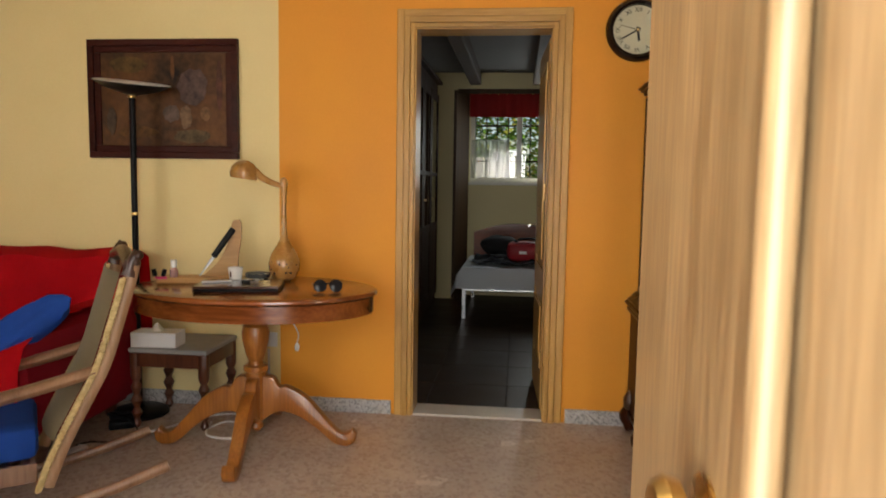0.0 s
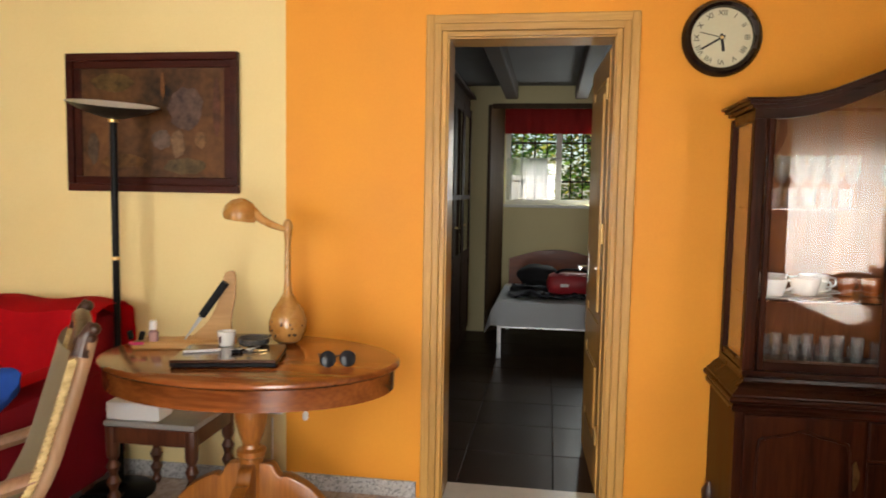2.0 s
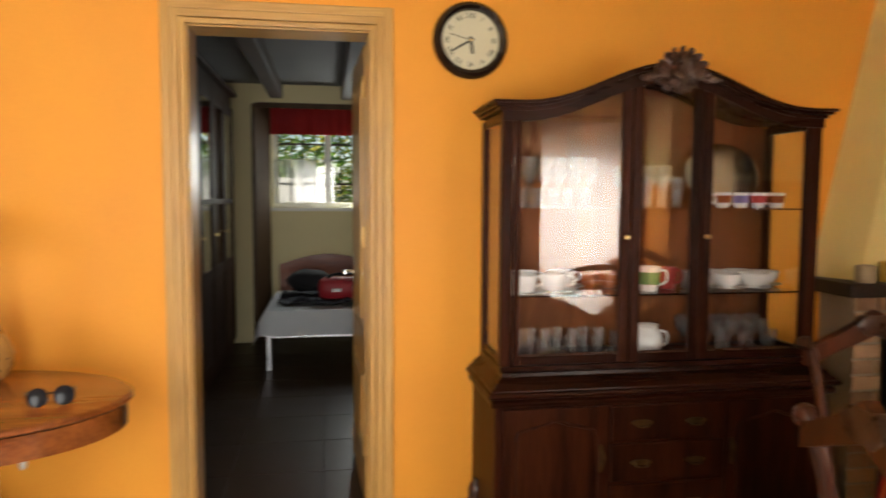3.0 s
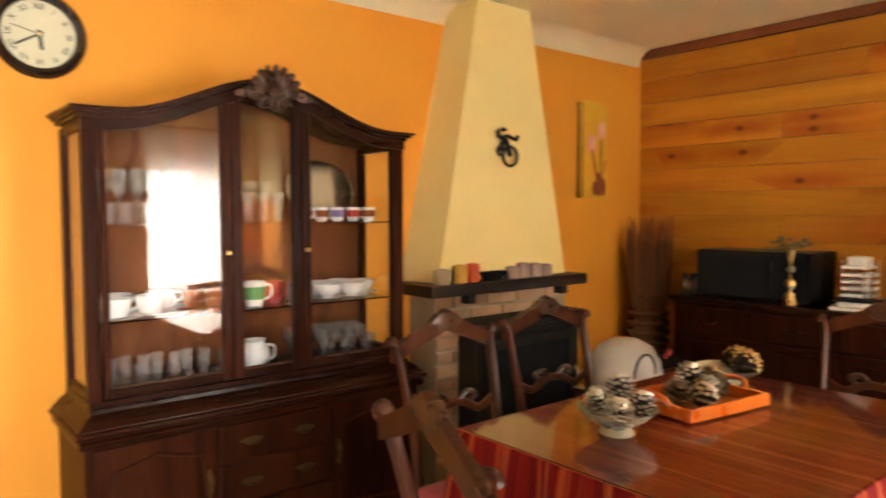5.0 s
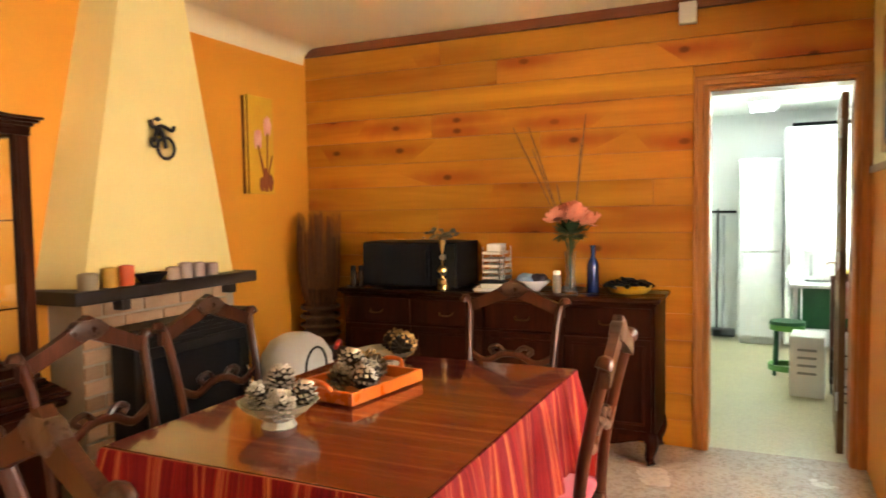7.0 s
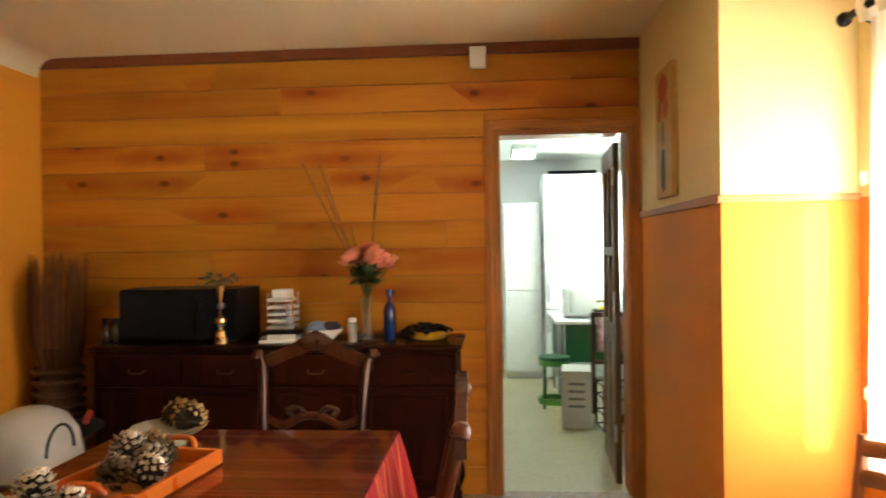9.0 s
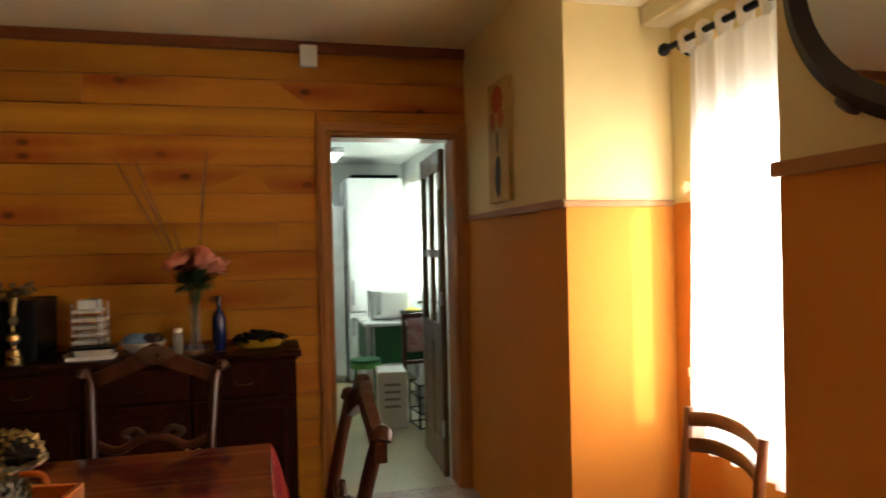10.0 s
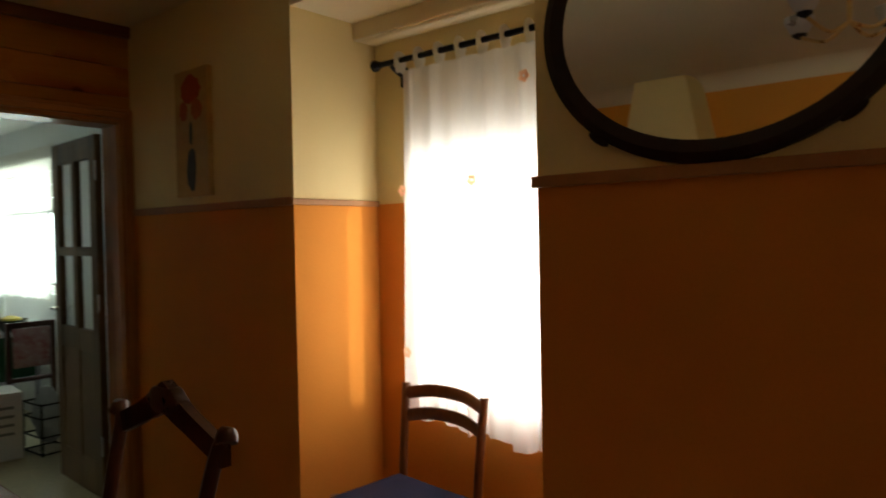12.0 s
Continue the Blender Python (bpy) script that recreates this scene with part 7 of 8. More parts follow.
def window(name, axis_x0, axis_x1, z0, z1, y, label, bars=1, depth=0.05):
    e = empty(name, label=label, category="window", kind="structure")
    for b in ((axis_x0, z0, axis_x1, z0 + 0.05), (axis_x0, z1 - 0.05, axis_x1, z1), (axis_x0, z0 + 0.05, axis_x0 + 0.05, z1 - 0.05), (axis_x1 - 0.05, z0 + 0.05, axis_x1, z1 - 0.05)):
        part("window_frame", box(b[0], y, b[1], b[2], y + depth, b[3], 0.004), WINW, e)
    for k in range(1, bars + 1):
        x = axis_x0 + (axis_x1 - axis_x0) * k / (bars + 1)
        part("mullion", box(x - 0.03, y + 0.004, z0 + 0.05, x + 0.03, y + depth - 0.004, z1 - 0.05, 0.004), WINW, e)
    pane("pane", box(axis_x0 + 0.05, y + depth / 2 - 0.002, z0 + 0.05, axis_x1 - 0.05, y + depth / 2 + 0.002, z1 - 0.05), e)
    return e


window("window_1", WX0, WX1, WZ0, WZ1, OUT - 0.09, "white casement window of the alcove")
window("window_2", BWX0, BWX1, BWZ0, BWZ1, BY1 + 0.16, "white bedroom window behind a security grille", 1)
window("window_3", KWX0, KWX1, KWZ0, KWZ1, KY0 - 0.12, "white kitchen window", 1)
# added window, out of view, for the light on the left
window("window_4", LW0, LW1, 0.95, 2.15, OUT + 0.05, "unseen white window added to light the living side", 1)
# shutter box above the alcove window
tagged(finish("trim", box(AL0, OUT, ALH - 0.075, AL1, OUT + 0.13, ALH - 0.001, 0.006), CEILM), "cream shutter box under the alcove ceiling", "shutter box", kind="structure")

# sheer curtain
cur_m = bpy.data.materials.new("sheer_white_curtain")
cur_m.use_nodes = True
t = cur_m.node_tree
p = t.nodes["Principled BSDF"]
p.inputs["Base Color"].default_value = (0.82, 0.8, 0.74, 1)
p.inputs["Roughness"].default_value = 0.9
tl, tr_, m1, m2 = t.nodes.new("ShaderNodeBsdfTranslucent"), t.nodes.new("ShaderNodeBsdfTransparent"), t.nodes.new("ShaderNodeMixShader"), t.nodes.new("ShaderNodeMixShader")
tl.inputs[0].default_value = (0.85, 0.83, 0.78, 1)
wv_ = t.nodes.new("ShaderNodeTexNoise")
wv_.inputs["Scale"].default_value = 180
mr_ = t.nodes.new("ShaderNodeMapRange")
mr_.inputs[3].default_value, mr_.inputs[4].default_value = 0.03, 0.1
t.links.new(wv_.outputs[0], mr_.inputs[0])
m1.inputs[0].default_value = 0.62
t.links.new(p.outputs[0], m1.inputs[1]), t.links.new(tl.outputs[0], m1.inputs[2])
t.links.new(mr_.outputs[0], m2.inputs[0]), t.links.new(m1.outputs[0], m2.inputs[1]), t.links.new(tr_.outputs[0], m2.inputs[2])
t.links.new(m2.outputs[0], t.nodes["Material Output"].inputs[0])


def curtain_panel(name, x0, x1, z0, z1, y, folds, amp, label, parent=None, slant=0.0):
    bm = bmesh.new()
    nx_, nz_ = 110, 26
    g = []
    for i in range(nx_ + 1):
        u = i / nx_
        row = []
        for k in range(nz_ + 1):
            v = k / nz_
            ph = u * folds * 2 * math.pi
            o = amp * (0.35 + 0.65 * v) * (math.sin(ph + 0.8 * math.sin(v * 2.5 + u * 5)) + 0.35 * math.sin(2.3 * ph + 1 + v))
            z = z1 - (z1 - z0 + slant * (1 - u) + 0.012 * math.sin(ph * 0.5)) * v
            row.append(bm.verts.new((x0 + (x1 - x0) * u + 0.012 * math.sin(ph * 1.3) * v, y + o, z)))
        g.append(row)
    for a, b in zip(g, g[1:]):
        for k in range(nz_):
            bm.faces.new((a[k], b[k], b[k + 1], a[k + 1]))
    return finish(name, bm, cur_m, parent, "", True)


cu = empty("curtain", label="sheer white tab curtain with a few orange flowers", category="curtain")
RODY, RODZ = 0.115, 2.10
curtain_panel("curtain_cloth", 1.885, 2.735, 0.64, 2.055, RODY, 7, 0.02, "", cu, 0.07)
for i in range(9):
    x = 1.9 + 0.106 * i
    part("tab", tube(smooth_line([(x, RODY + 0.004, 2.05), (x, RODY + 0.017, RODZ), (x, RODY, RODZ + 0.0165), (x, RODY - 0.017, RODZ), (x, RODY - 0.004, 2.05)], 4), 0.003, 6, 7.0), cur_m, cu)
ORF = bpy.data.materials.new("orange_flower_print")
ORF.use_nodes = True
_t = ORF.node_tree
_tr = _t.nodes.new("ShaderNodeBsdfTranslucent")
_tr.inputs[0].default_value = (1.0, 0.74, 0.54, 1)
_mx = _t.nodes.new("ShaderNodeMixShader")
_mx.inputs[0].default_value = 0.75
_t.nodes["Principled BSDF"].inputs["Base Color"].default_value = (0.84, 0.42, 0.22, 1)
_t.links.new(_t.nodes["Principled BSDF"].outputs[0], _mx.inputs[1]), _t.links.new(_tr.outputs[0], _mx.inputs[2])
_t.links.new(_mx.outputs[0], _t.nodes["Material Output"].inputs[0])
for i, (x, z) in enumerate(((2.72, 1.56), (2.36, 1.58), (2.12, 1.93), (2.71, 0.9))):
    bm = bmesh.new()
    for k in range(5):
        a = k * 1.257 + i
        bmesh.ops.create_icosphere(bm, subdivisions=2, radius=1, matrix=Matrix.Translation((x + 0.014 * math.cos(a), RODY + 0.032, z + 0.014 * math.sin(a))) @ Matrix.Diagonal((0.010, 0.0015, 0.010, 1)))
    part("embroidered_flower", bm, ORF, cu, "small orange flower")
rod = empty("curtain_rod", label="black iron curtain rod with round finials", category="curtain rod")
part("pole", tube([(1.87, RODY, RODZ), (2.86, RODY, RODZ)], 0.0125, 12), BLACK, rod, smooth=True)
part("finial", lathe([(0.012, 0), (0.016, 0.012), (0.01, 0.018), (0.024, 0.032), (0.024, 0.046), (0.008, 0.06)], 16, Matrix.Translation((2.855, RODY, RODZ)) @ Matrix.Rotation(radians(90), 4, "Y")), BLACK, rod, smooth=True)
for x in (2.80, 1.9):
    part("bracket", tube(smooth_line([(x, OUT + 0.001, RODZ - 0.05), (x, OUT + 0.04, RODZ - 0.04), (x, RODY, RODZ - 0.016)], 5), 0.009, 8), BLACK, rod, smooth=True)
    part("wall_plate", box(x - 0.02, OUT + 0.001, RODZ - 0.09, x + 0.02, OUT + 0.012, RODZ - 0.01, 0.004), BLACK, rod)

# small painting on the dining end of the front wall
sp = empty("flower_painting", label="narrow unframed painting of orange flowers in a vase", category="painting")
SC = mat("cream_orange_canvas", (0.55, 0.38, 0.14), 0.6, (0.45, 0.25, 0.06), 7, 80, 0.2)
part("canvas", box(3.55, FRONT + 0.001, 1.575, 3.83, FRONT + 0.028, 2.155, 0.003), SC, sp)
for i, (x, z, w_, h_, c) in enumerate(((3.69, 2.06, 0.09, 0.07, (0.5, 0.07, 0.01)), (3.64, 1.97, 0.05, 0.05, (0.55, 0.13, 0.02)), (3.75, 1.97, 0.04, 0.05, (0.5, 0.1, 0.02)), (3.69, 1.70, 0.045, 0.11, (0.05, 0.07, 0.06)), (3.69, 1.86, 0.015, 0.06, (0.06, 0.09, 0.04)))):
    part("painted_flower", blot(x, z, w_, h_, FRONT + 0.0282 + 0.0004 * i, 80 + i), mat("flower_paint_%d" % i, c, 0.6, tuple(v * 0.6 for v in c), 25, 90), sp)

# oval mirror
mi = empty("oval_mirror", label="oval mirror in a dark carved wooden frame", category="mirror")
MX, MZ, MA, MB = 1.345, 1.92, 0.415, 0.335


def ell(a, b, y, n=72):
    return [(MX + a * math.cos(2 * math.pi * i / n), y, MZ + b * math.sin(2 * math.pi * i / n)) for i in range(n)]


MFRAME = wood("mirror_frame_wood", (0.025, 0.008, 0.005), (0.012, 0.004, 0.003), 0, 0.4, 0.1, spec=0.3)
part("frame", loft([ell(MA - 0.012, MB - 0.012, FRONT + 0.012), ell(MA, MB, FRONT + 0.022), ell(MA + 0.022, MB + 0.022, FRONT + 0.032), ell(MA + 0.048, MB + 0.048, FRONT + 0.022), ell(MA + 0.05, MB + 0.05, FRONT + 0.001)], False), MFRAME, mi, smooth=True)
for s in (-1, 1):
    for v in (-1, 1):
        bm = bmesh.new()
        bmesh.ops.create_icosphere(bm, subdivisions=2, radius=1, matrix=Matrix.Translation((MX + s * 0.30, FRONT + 0.016, MZ + v * 0.297)) @ Matrix.Rotation(radians(35 * s * v), 4, "Y") @ Matrix.Diagonal((0.035, 0.012, 0.012, 1)))
        part("frame_carving", bm, MFRAME, mi, smooth=True)
mm = bpy.data.materials.new("mirror_silver")
mm.use_nodes = True
q = mm.node_tree.nodes["Principled BSDF"]
q.inputs["Base Color"].default_value, q.inputs["Metallic"].default_value, q.inputs["Roughness"].default_value = (0.82, 0.83, 0.82, 1), 1.0, 0.015
bm = bmesh.new()
bm.faces.new([bm.verts.new(v) for v in ell(MA - 0.006, MB - 0.006, FRONT + 0.014)])
part("mirror_glass", bm, mm, mi, "silvered mirror glass")

# chandelier above the room, seen in the mirror
chd = empty("chandelier", 1.32, 2.0, CEIL, 0, "ceiling lamp with frosted glass shades on curved arms", "ceiling lamp")
part("canopy", lathe([(0.06, -0.001), (0.058, -0.02), (0.015, -0.035)], 20), BRASS, chd, smooth=True)
part("stem", tube([(0, 0, -0.03), (0, 0, -0.29)], 0.01, 10), BRASS, chd)
FROST = mat("frosted_lamp_glass", (0.8, 0.8, 0.78), 0.3, None, 6, 60, 0, trans=0.7)
for k in range(4):
    a = k * math.pi / 2 + 0.5
    ca, sa = math.cos(a), math.sin(a)
    part("arm", tube(smooth_line([(0, 0, -0.28), (0.1 * ca, 0.1 * sa, -0.33), (0.2 * ca, 0.2 * sa, -0.3), (0.24 * ca, 0.24 * sa, -0.27)], 5), 0.008, 8), BRASS, chd, smooth=True)
    sh = part("shade", lathe([(0.02, 0), (0.04, 0.015), (0.058, 0.05), (0.06, 0.075), (0.055, 0.075), (0.052, 0.05), (0.035, 0.02)], 20, Matrix.Translation((0.24 * ca, 0.24 * sa, -0.27)), False), FROST, chd, "frosted glass shade", smooth=True)
    part("cup", lathe([(0.006, -0.02), (0.03, -0.005), (0.03, 0.003)], 14, Matrix.Translation((0.24 * ca, 0.24 * sa, -0.27))), IRON, chd, smooth=True)

# ladder-back chair in the alcove
lc = empty("ladder_back_chair", 2.505, 0.37, 0, 0, "brown wooden ladder-back chair with a blue seat in the alcove", "chair")
lc.matrix_world = pose(2.505, 0.37, 0, 0, 0, -4)
LCW = wood("reddish_beech_chair", (0.22, 0.085, 0.03), (0.12, 0.04, 0.014), 2, 0.35, 0.3)
for s in (-1, 1):
    part("back_post", tube(smooth_line([(s * 0.2, -0.15, 0), (s * 0.2, -0.155, 0.42), (s * 0.21, -0.19, 0.78)], 6), 0.017, 10), LCW, lc, smooth=True)
    part("front_leg", lathe([(0.014, 0), (0.018, 0.2), (0.02, 0.43)], 12, Matrix.Translation((s * 0.19, 0.19, 0))), LCW, lc, smooth=True)
    part("stretcher", tube([(s * 0.2, -0.155, 0.2), (s * 0.19, 0.19, 0.2)], 0.011, 8), LCW, lc)
for z, h in ((0.74, 0.026), (0.65, 0.026)):
    ln = smooth_line([(-0.205, -0.185 + 0.06 * (0.75 - z), z), (-0.08, -0.215 + 0.06 * (0.75 - z), z + 0.022), (0.08, -0.215 + 0.06 * (0.75 - z), z + 0.022), (0.205, -0.185 + 0.06 * (0.75 - z), z)], 6)
    part("slat", tube(ln, h, 10, 0.45), LCW, lc, smooth=True)
part("seat_frame", boxes((-0.2, 0.18, 0.355, 0.2, 0.2, 0.40), (-0.19, -0.155, 0.355, 0.19, -0.135, 0.40), (-0.205, -0.135, 0.355, -0.185, 0.18, 0.40), (0.185, -0.135, 0.355, 0.205, 0.18, 0.40), bevel=0.003), LCW, lc)
part("front_stretcher", tube([(-0.19, 0.19, 0.16), (0.19, 0.19, 0.16)], 0.011, 8), LCW, lc)
part("seat", padded(-0.2, -0.13, 0.40, 0.2, 0.215, 0.43, 0.012, 4, 0.004), mat("navy_seat_cloth", (0.02, 0.03, 0.09), 0.85, (0.012, 0.02, 0.06), 8, 240, 0.3), lc, "dark blue padded seat", smooth=True)

# ---------- bedroom ----------
# window niche
bm = bmesh.new()
bm.faces.new([bm.verts.new((x, y, 0)) for x, y in ((BX0, 7.75), (-0.565, 7.75), (-0.45, BY1 - 0.001), (BX0, BY1 - 0.001))])
r_ = bmesh.ops.extrude_face_region(bm, geom=bm.faces[:])
bmesh.ops.translate(bm, vec=(0, 0, 2.42), verts=[g_ for g_ in r_["geom"] if isinstance(g_, bmesh.types.BMVert)])
tagged(finish("wall_bedroom_pier", bm, BEDP), "pale olive pier with a splayed window reveal", "wall", kind="structure")
tagged(finish("trim", box(-0.565, 7.75, 2.24, BX1, BY1, 2.419), BEDP), "olive lintel above the window niche", "lintel", kind="structure")
bm = bmesh.new()
bm.faces.new([bm.verts.new((x, y, 0.002)) for x, y in ((-0.585, 7.735), (-0.555, 7.735), (-0.435, 7.975), (-0.455, 7.99), (-0.567, 7.749), (-0.585, 7.749))])
r_ = bmesh.ops.extrude_face_region(bm, geom=bm.faces[:])
bmesh.ops.translate(bm, vec=(0, 0, 2.236), verts=[g_ for g_ in r_["geom"] if isinstance(g_, bmesh.types.BMVert)])
NICHEW = wood("brown_niche_board", (0.085, 0.05, 0.027), (0.05, 0.028, 0.014), 2, 0.5, 0.0, spec=0.15)
tagged(finish("trim", bm, NICHEW), "brown board lining the window niche", "niche lining", kind="structure")
tagged(finish("trim", box(-0.545, 7.735, 2.2, BX1 - 0.002, 7.749, 2.25, 0.003), NICHEW), "brown board across the head of the niche", "niche lining", kind="structure")
BEAMW = wood("old_beam_wood", (0.07, 0.04, 0.024), (0.03, 0.017, 0.01), 1, 0.7, 0.0)
for x in (-0.95, -0.36, 0.30, 0.95):
    bm = box(x - 0.06, T + 0.002, 2.29, x + 0.06, 7.748, 2.4195, 0.012)
    tagged(finish("beam", bm, BEAMW), "dark rough wooden ceiling beam", "beam", "bedroom ceiling beams", "structure")
dl = empty("door_bedroom", 0.272, T + 0.002, 0, 0, "varnished oak panelled door standing open into the bedroom", "door", kind="structure")
dl.matrix_world = pose(0.268, T - 0.02, 0, 0, 0, 90 + 2.5)
BW = 0.685
for a, b in ((0, 0.1), (BW - 0.1, BW)):
    part("stile", box(a, 0, 0.015, b, -0.036, 2.02, 0.004), OAK_V, dl)
for z0, z1 in ((0.015, 0.22), (0.62, 0.78), (1.9, 2.02)):
    part("rail", box(0.1005, 0, z0, BW - 0.1005, -0.036, z1, 0.003), OAK_V, dl)
for z0, z1 in ((0.22, 0.62), (0.78, 1.9)):
    part("panel", box(0.105, -0.006, z0 + 0.002, BW - 0.105, -0.03, z1 - 0.002, 0.004), OAK_V, dl)
    part("raised_field", box(0.15, 0.006, z0 + 0.05, BW - 0.15, -0.042, z1 - 0.05, 0.008), OAK_V, dl)
hd = part("handle", tube(smooth_line([(BW - 0.06, 0.002, 1.0), (BW - 0.06, 0.045, 1.0), (BW - 0.09, 0.05, 1.0), (BW - 0.16, 0.05, 1.0)], 5), 0.008, 8), CHROME, dl, "bright steel lever handle", smooth=True)
part("handle_plate", box(BW - 0.08, 0.0, 0.92, BW - 0.04, 0.003, 1.08, 0.001), CHROME, dl)
for z in (0.25, 1.165, 1.8):
    part("hinge", tube([(-0.004, 0.006, z), (-0.004, 0.006, z + 0.09)], 0.007, 8), BRASS, dl, "brass hinge")
# red valance and net curtain at the window
bm = bmesh.new()
g = []
for i in range(61):
    x = -0.435 + 1.17 * i / 60
    g.append([bm.verts.new((x, BY1 - 0.06 + 0.008 * math.sin(i * 1.3) * (0.4 + k * 0.3), 2.235 - 0.255 * k / 3)) for k in range(4)])
for a, b in zip(g, g[1:]):
    for k in range(3):
        bm.faces.new((a[k], b[k], b[k + 1], a[k + 1]))
bmesh.ops.solidify(bm, geom=bm.faces[:], thickness=0.004)
va = empty("window_valance", label="red cloth valance above the bedroom window", category="valance")
part("cloth", bm, mat("red_valance_cloth", (0.42, 0.03, 0.03), 0.8, (0.34, 0.02, 0.025), 6, 200, 0.3), va, smooth=True)
part("pelmet_rod", tube([(-0.44, BY1 - 0.05, 2.232), (0.76, BY1 - 0.05, 2.232)], 0.009, 8), BRASS, va)
NET = bpy.data.materials.new("fine_white_net")
NET.use_nodes = True
_t = NET.node_tree
_a, _b, _c = _t.nodes.new("ShaderNodeBsdfTransparent"), _t.nodes.new("ShaderNodeBsdfTranslucent"), _t.nodes.new("ShaderNodeMixShader")
_b.inputs[0].default_value = (0.85, 0.86, 0.86, 1)
_w = _t.nodes.new("ShaderNodeTexNoise")
_w.inputs["Scale"].default_value = 160
_m = _t.nodes.new("ShaderNodeMapRange")
_m.inputs[3].default_value, _m.inputs[4].default_value = 0.25, 0.5
_t.links.new(_w.outputs[0], _m.inputs[0]), _t.links.new(_m.outputs[0], _c.inputs[0])
_t.links.new(_a.outputs[0], _c.inputs[1]), _t.links.new(_b.outputs[0], _c.inputs[2])
_t.links.new(_c.outputs[0], _t.nodes["Material Output"].inputs[0])
nc = empty("net_curtain", label="thin white net half-curtain at the bedroom window", category="curtain")
curtain_panel("net", -0.42, 0.0, 1.32, 1.74, BY1 + 0.09, 4, 0.012, "", nc)
for ob_ in nc.children:
    ob_.data.materials[0] = NET
part("wire", tube([(-0.42, BY1 + 0.09, 1.745), (0.3, BY1 + 0.09, 1.745)], 0.003, 6), STEEL, nc)
tagged(finish("window_sill", box(BWX0 - 0.03, BY1 - 0.03, BWZ0 - 0.035, BWX1 + 0.03, BY1 + 0.159, BWZ0 - 0.001, 0.005), WINW), "white window sill in the bedroom", "sill", kind="structure")
gr = empty("window_grille", label="black iron security grille outside the bedroom window", category="grille", kind="structure")
for i in range(9):
    x = BWX0 + 0.05 + (BWX1 - BWX0 - 0.1) * i / 8
    part("bar", tube([(x, BY1 + 0.25, BWZ0 + 0.002), (x, BY1 + 0.25, BWZ1 - 0.002)], 0.007, 8), IRON, gr)
for z in (1.5, 1.9):
    part("crossbar", box(BWX0 + 0.002, BY1 + 0.246, z, BWX1 - 0.002, BY1 + 0.254, z + 0.02), IRON, gr)
# garden beyond: a hedge of leaves and a white wall
tagged(finish("wall_garden", box(-2.5, 10.1, -0.25, 0.05, 10.25, 1.62), WHITE), "sunlit white garden wall", "wall", kind="structure")
HEDGE = [mat("hedge_leaf_%d" % i, c, 0.5, tuple(v * 0.6 for v in c), 20, 80, 0) for i, c in enumerate(((0.05, 0.16, 0.015), (0.14, 0.28, 0.02), (0.38, 0.38, 0.04)))]
rnd = random.Random(9)
vs2, fs2, mi2 = [], [], []
for i in range(42000):
    c = Vector((rnd.uniform(-2.6, 3.2), rnd.uniform(10.5, 12.2), rnd.uniform(-0.2, 4.2)))
    d = Vector((rnd.uniform(-1, 1), rnd.uniform(-1, 1), rnd.uniform(-1, 1))).normalized()
    m_ = Matrix.Translation(c) @ d.to_track_quat("Z", "Y").to_matrix().to_4x4()
    s = rnd.uniform(0.025, 0.06)
    k = len(vs2)
    vs2 += [m_ @ Vector(v) for v in ((-s, 0, 0), (0, -s * 0.5, s * 0.15), (s, 0, 0), (0, s * 0.5, s * 0.15))]
    fs2.append((k, k + 1, k + 2, k + 3))
    mi2.append(rnd.choice((0, 0, 1, 1, 2)))
me = bpy.data.meshes.new("leaves")
me.from_pydata(vs2, [], fs2)
for m_ in HEDGE:
    me.materials.append(m_)
me.polygons.foreach_set("material_index", mi2)
hg = empty("garden_hedge", label="sunlit green hedge outside the bedroom window", category="hedge")
lv_ = new("leaves", me)
lv_.parent = hg
tagged(lv_, kind="stuff")
for x in (-1.8, -0.6, 0.6, 1.8):
    part("stem", tube(smooth_line([(x, 11.1, -0.25), (x + 0.1, 11.05, 1.2), (x - 0.1, 11.1, 2.6), (x, 11.1, 3.9)], 5), [0.06 - 0.003 * i for i in range(16)], 8), BEAMW, hg, smooth=True)

# bed
bed = empty("bed", label="single bed with a white sheet, metal legs and a wooden headboard", category="bed")
BX, BXR, BY, BYH = -0.41, 0.62, 6.6, 8.0
part("bed_frame", box(BX + 0.03, BY + 0.03, 0.26, BXR - 0.03, BYH - 0.05, 0.30, 0.005), STEEL, bed)
for x in (BX + 0.05, BXR - 0.05):
    for y in (BY + 0.05, BYH - 0.1):
        part("leg", box(x - 0.018, y - 0.018, 0, x + 0.018, y + 0.018, 0.26, 0.004), STEEL, bed)
part("mattress", padded(BX + 0.01, BY + 0.01, 0.30, BXR - 0.01, BYH - 0.05, 0.47, 0.03, 5, 0.006), WHITE, bed, smooth=True)
part("headboard", extrude_outline([(BX + 0.05, 0.3)] + [(BX + 0.05 + (BXR - BX - 0.1) * i / 16, 0.72 + 0.1 * math.sin(math.pi * i / 16)) for i in range(17)] + [(BXR - 0.05, 0.3)], 0.03, Matrix.Translation((0, BYH - 0.045, 0))),
     wood("cherry_headboard", (0.26, 0.06, 0.02), (0.15, 0.032, 0.012), 0, 0.4, 0.1), bed, "cherry wood headboard")
bm = bmesh.new()
xs = [BX - 0.07 + (BXR - BX + 0.14) * i / 24 for i in range(25)]
ys = [BY - 0.05 + (BYH - BY - 0.3) * i / 20 for i in range(21)]
g = []
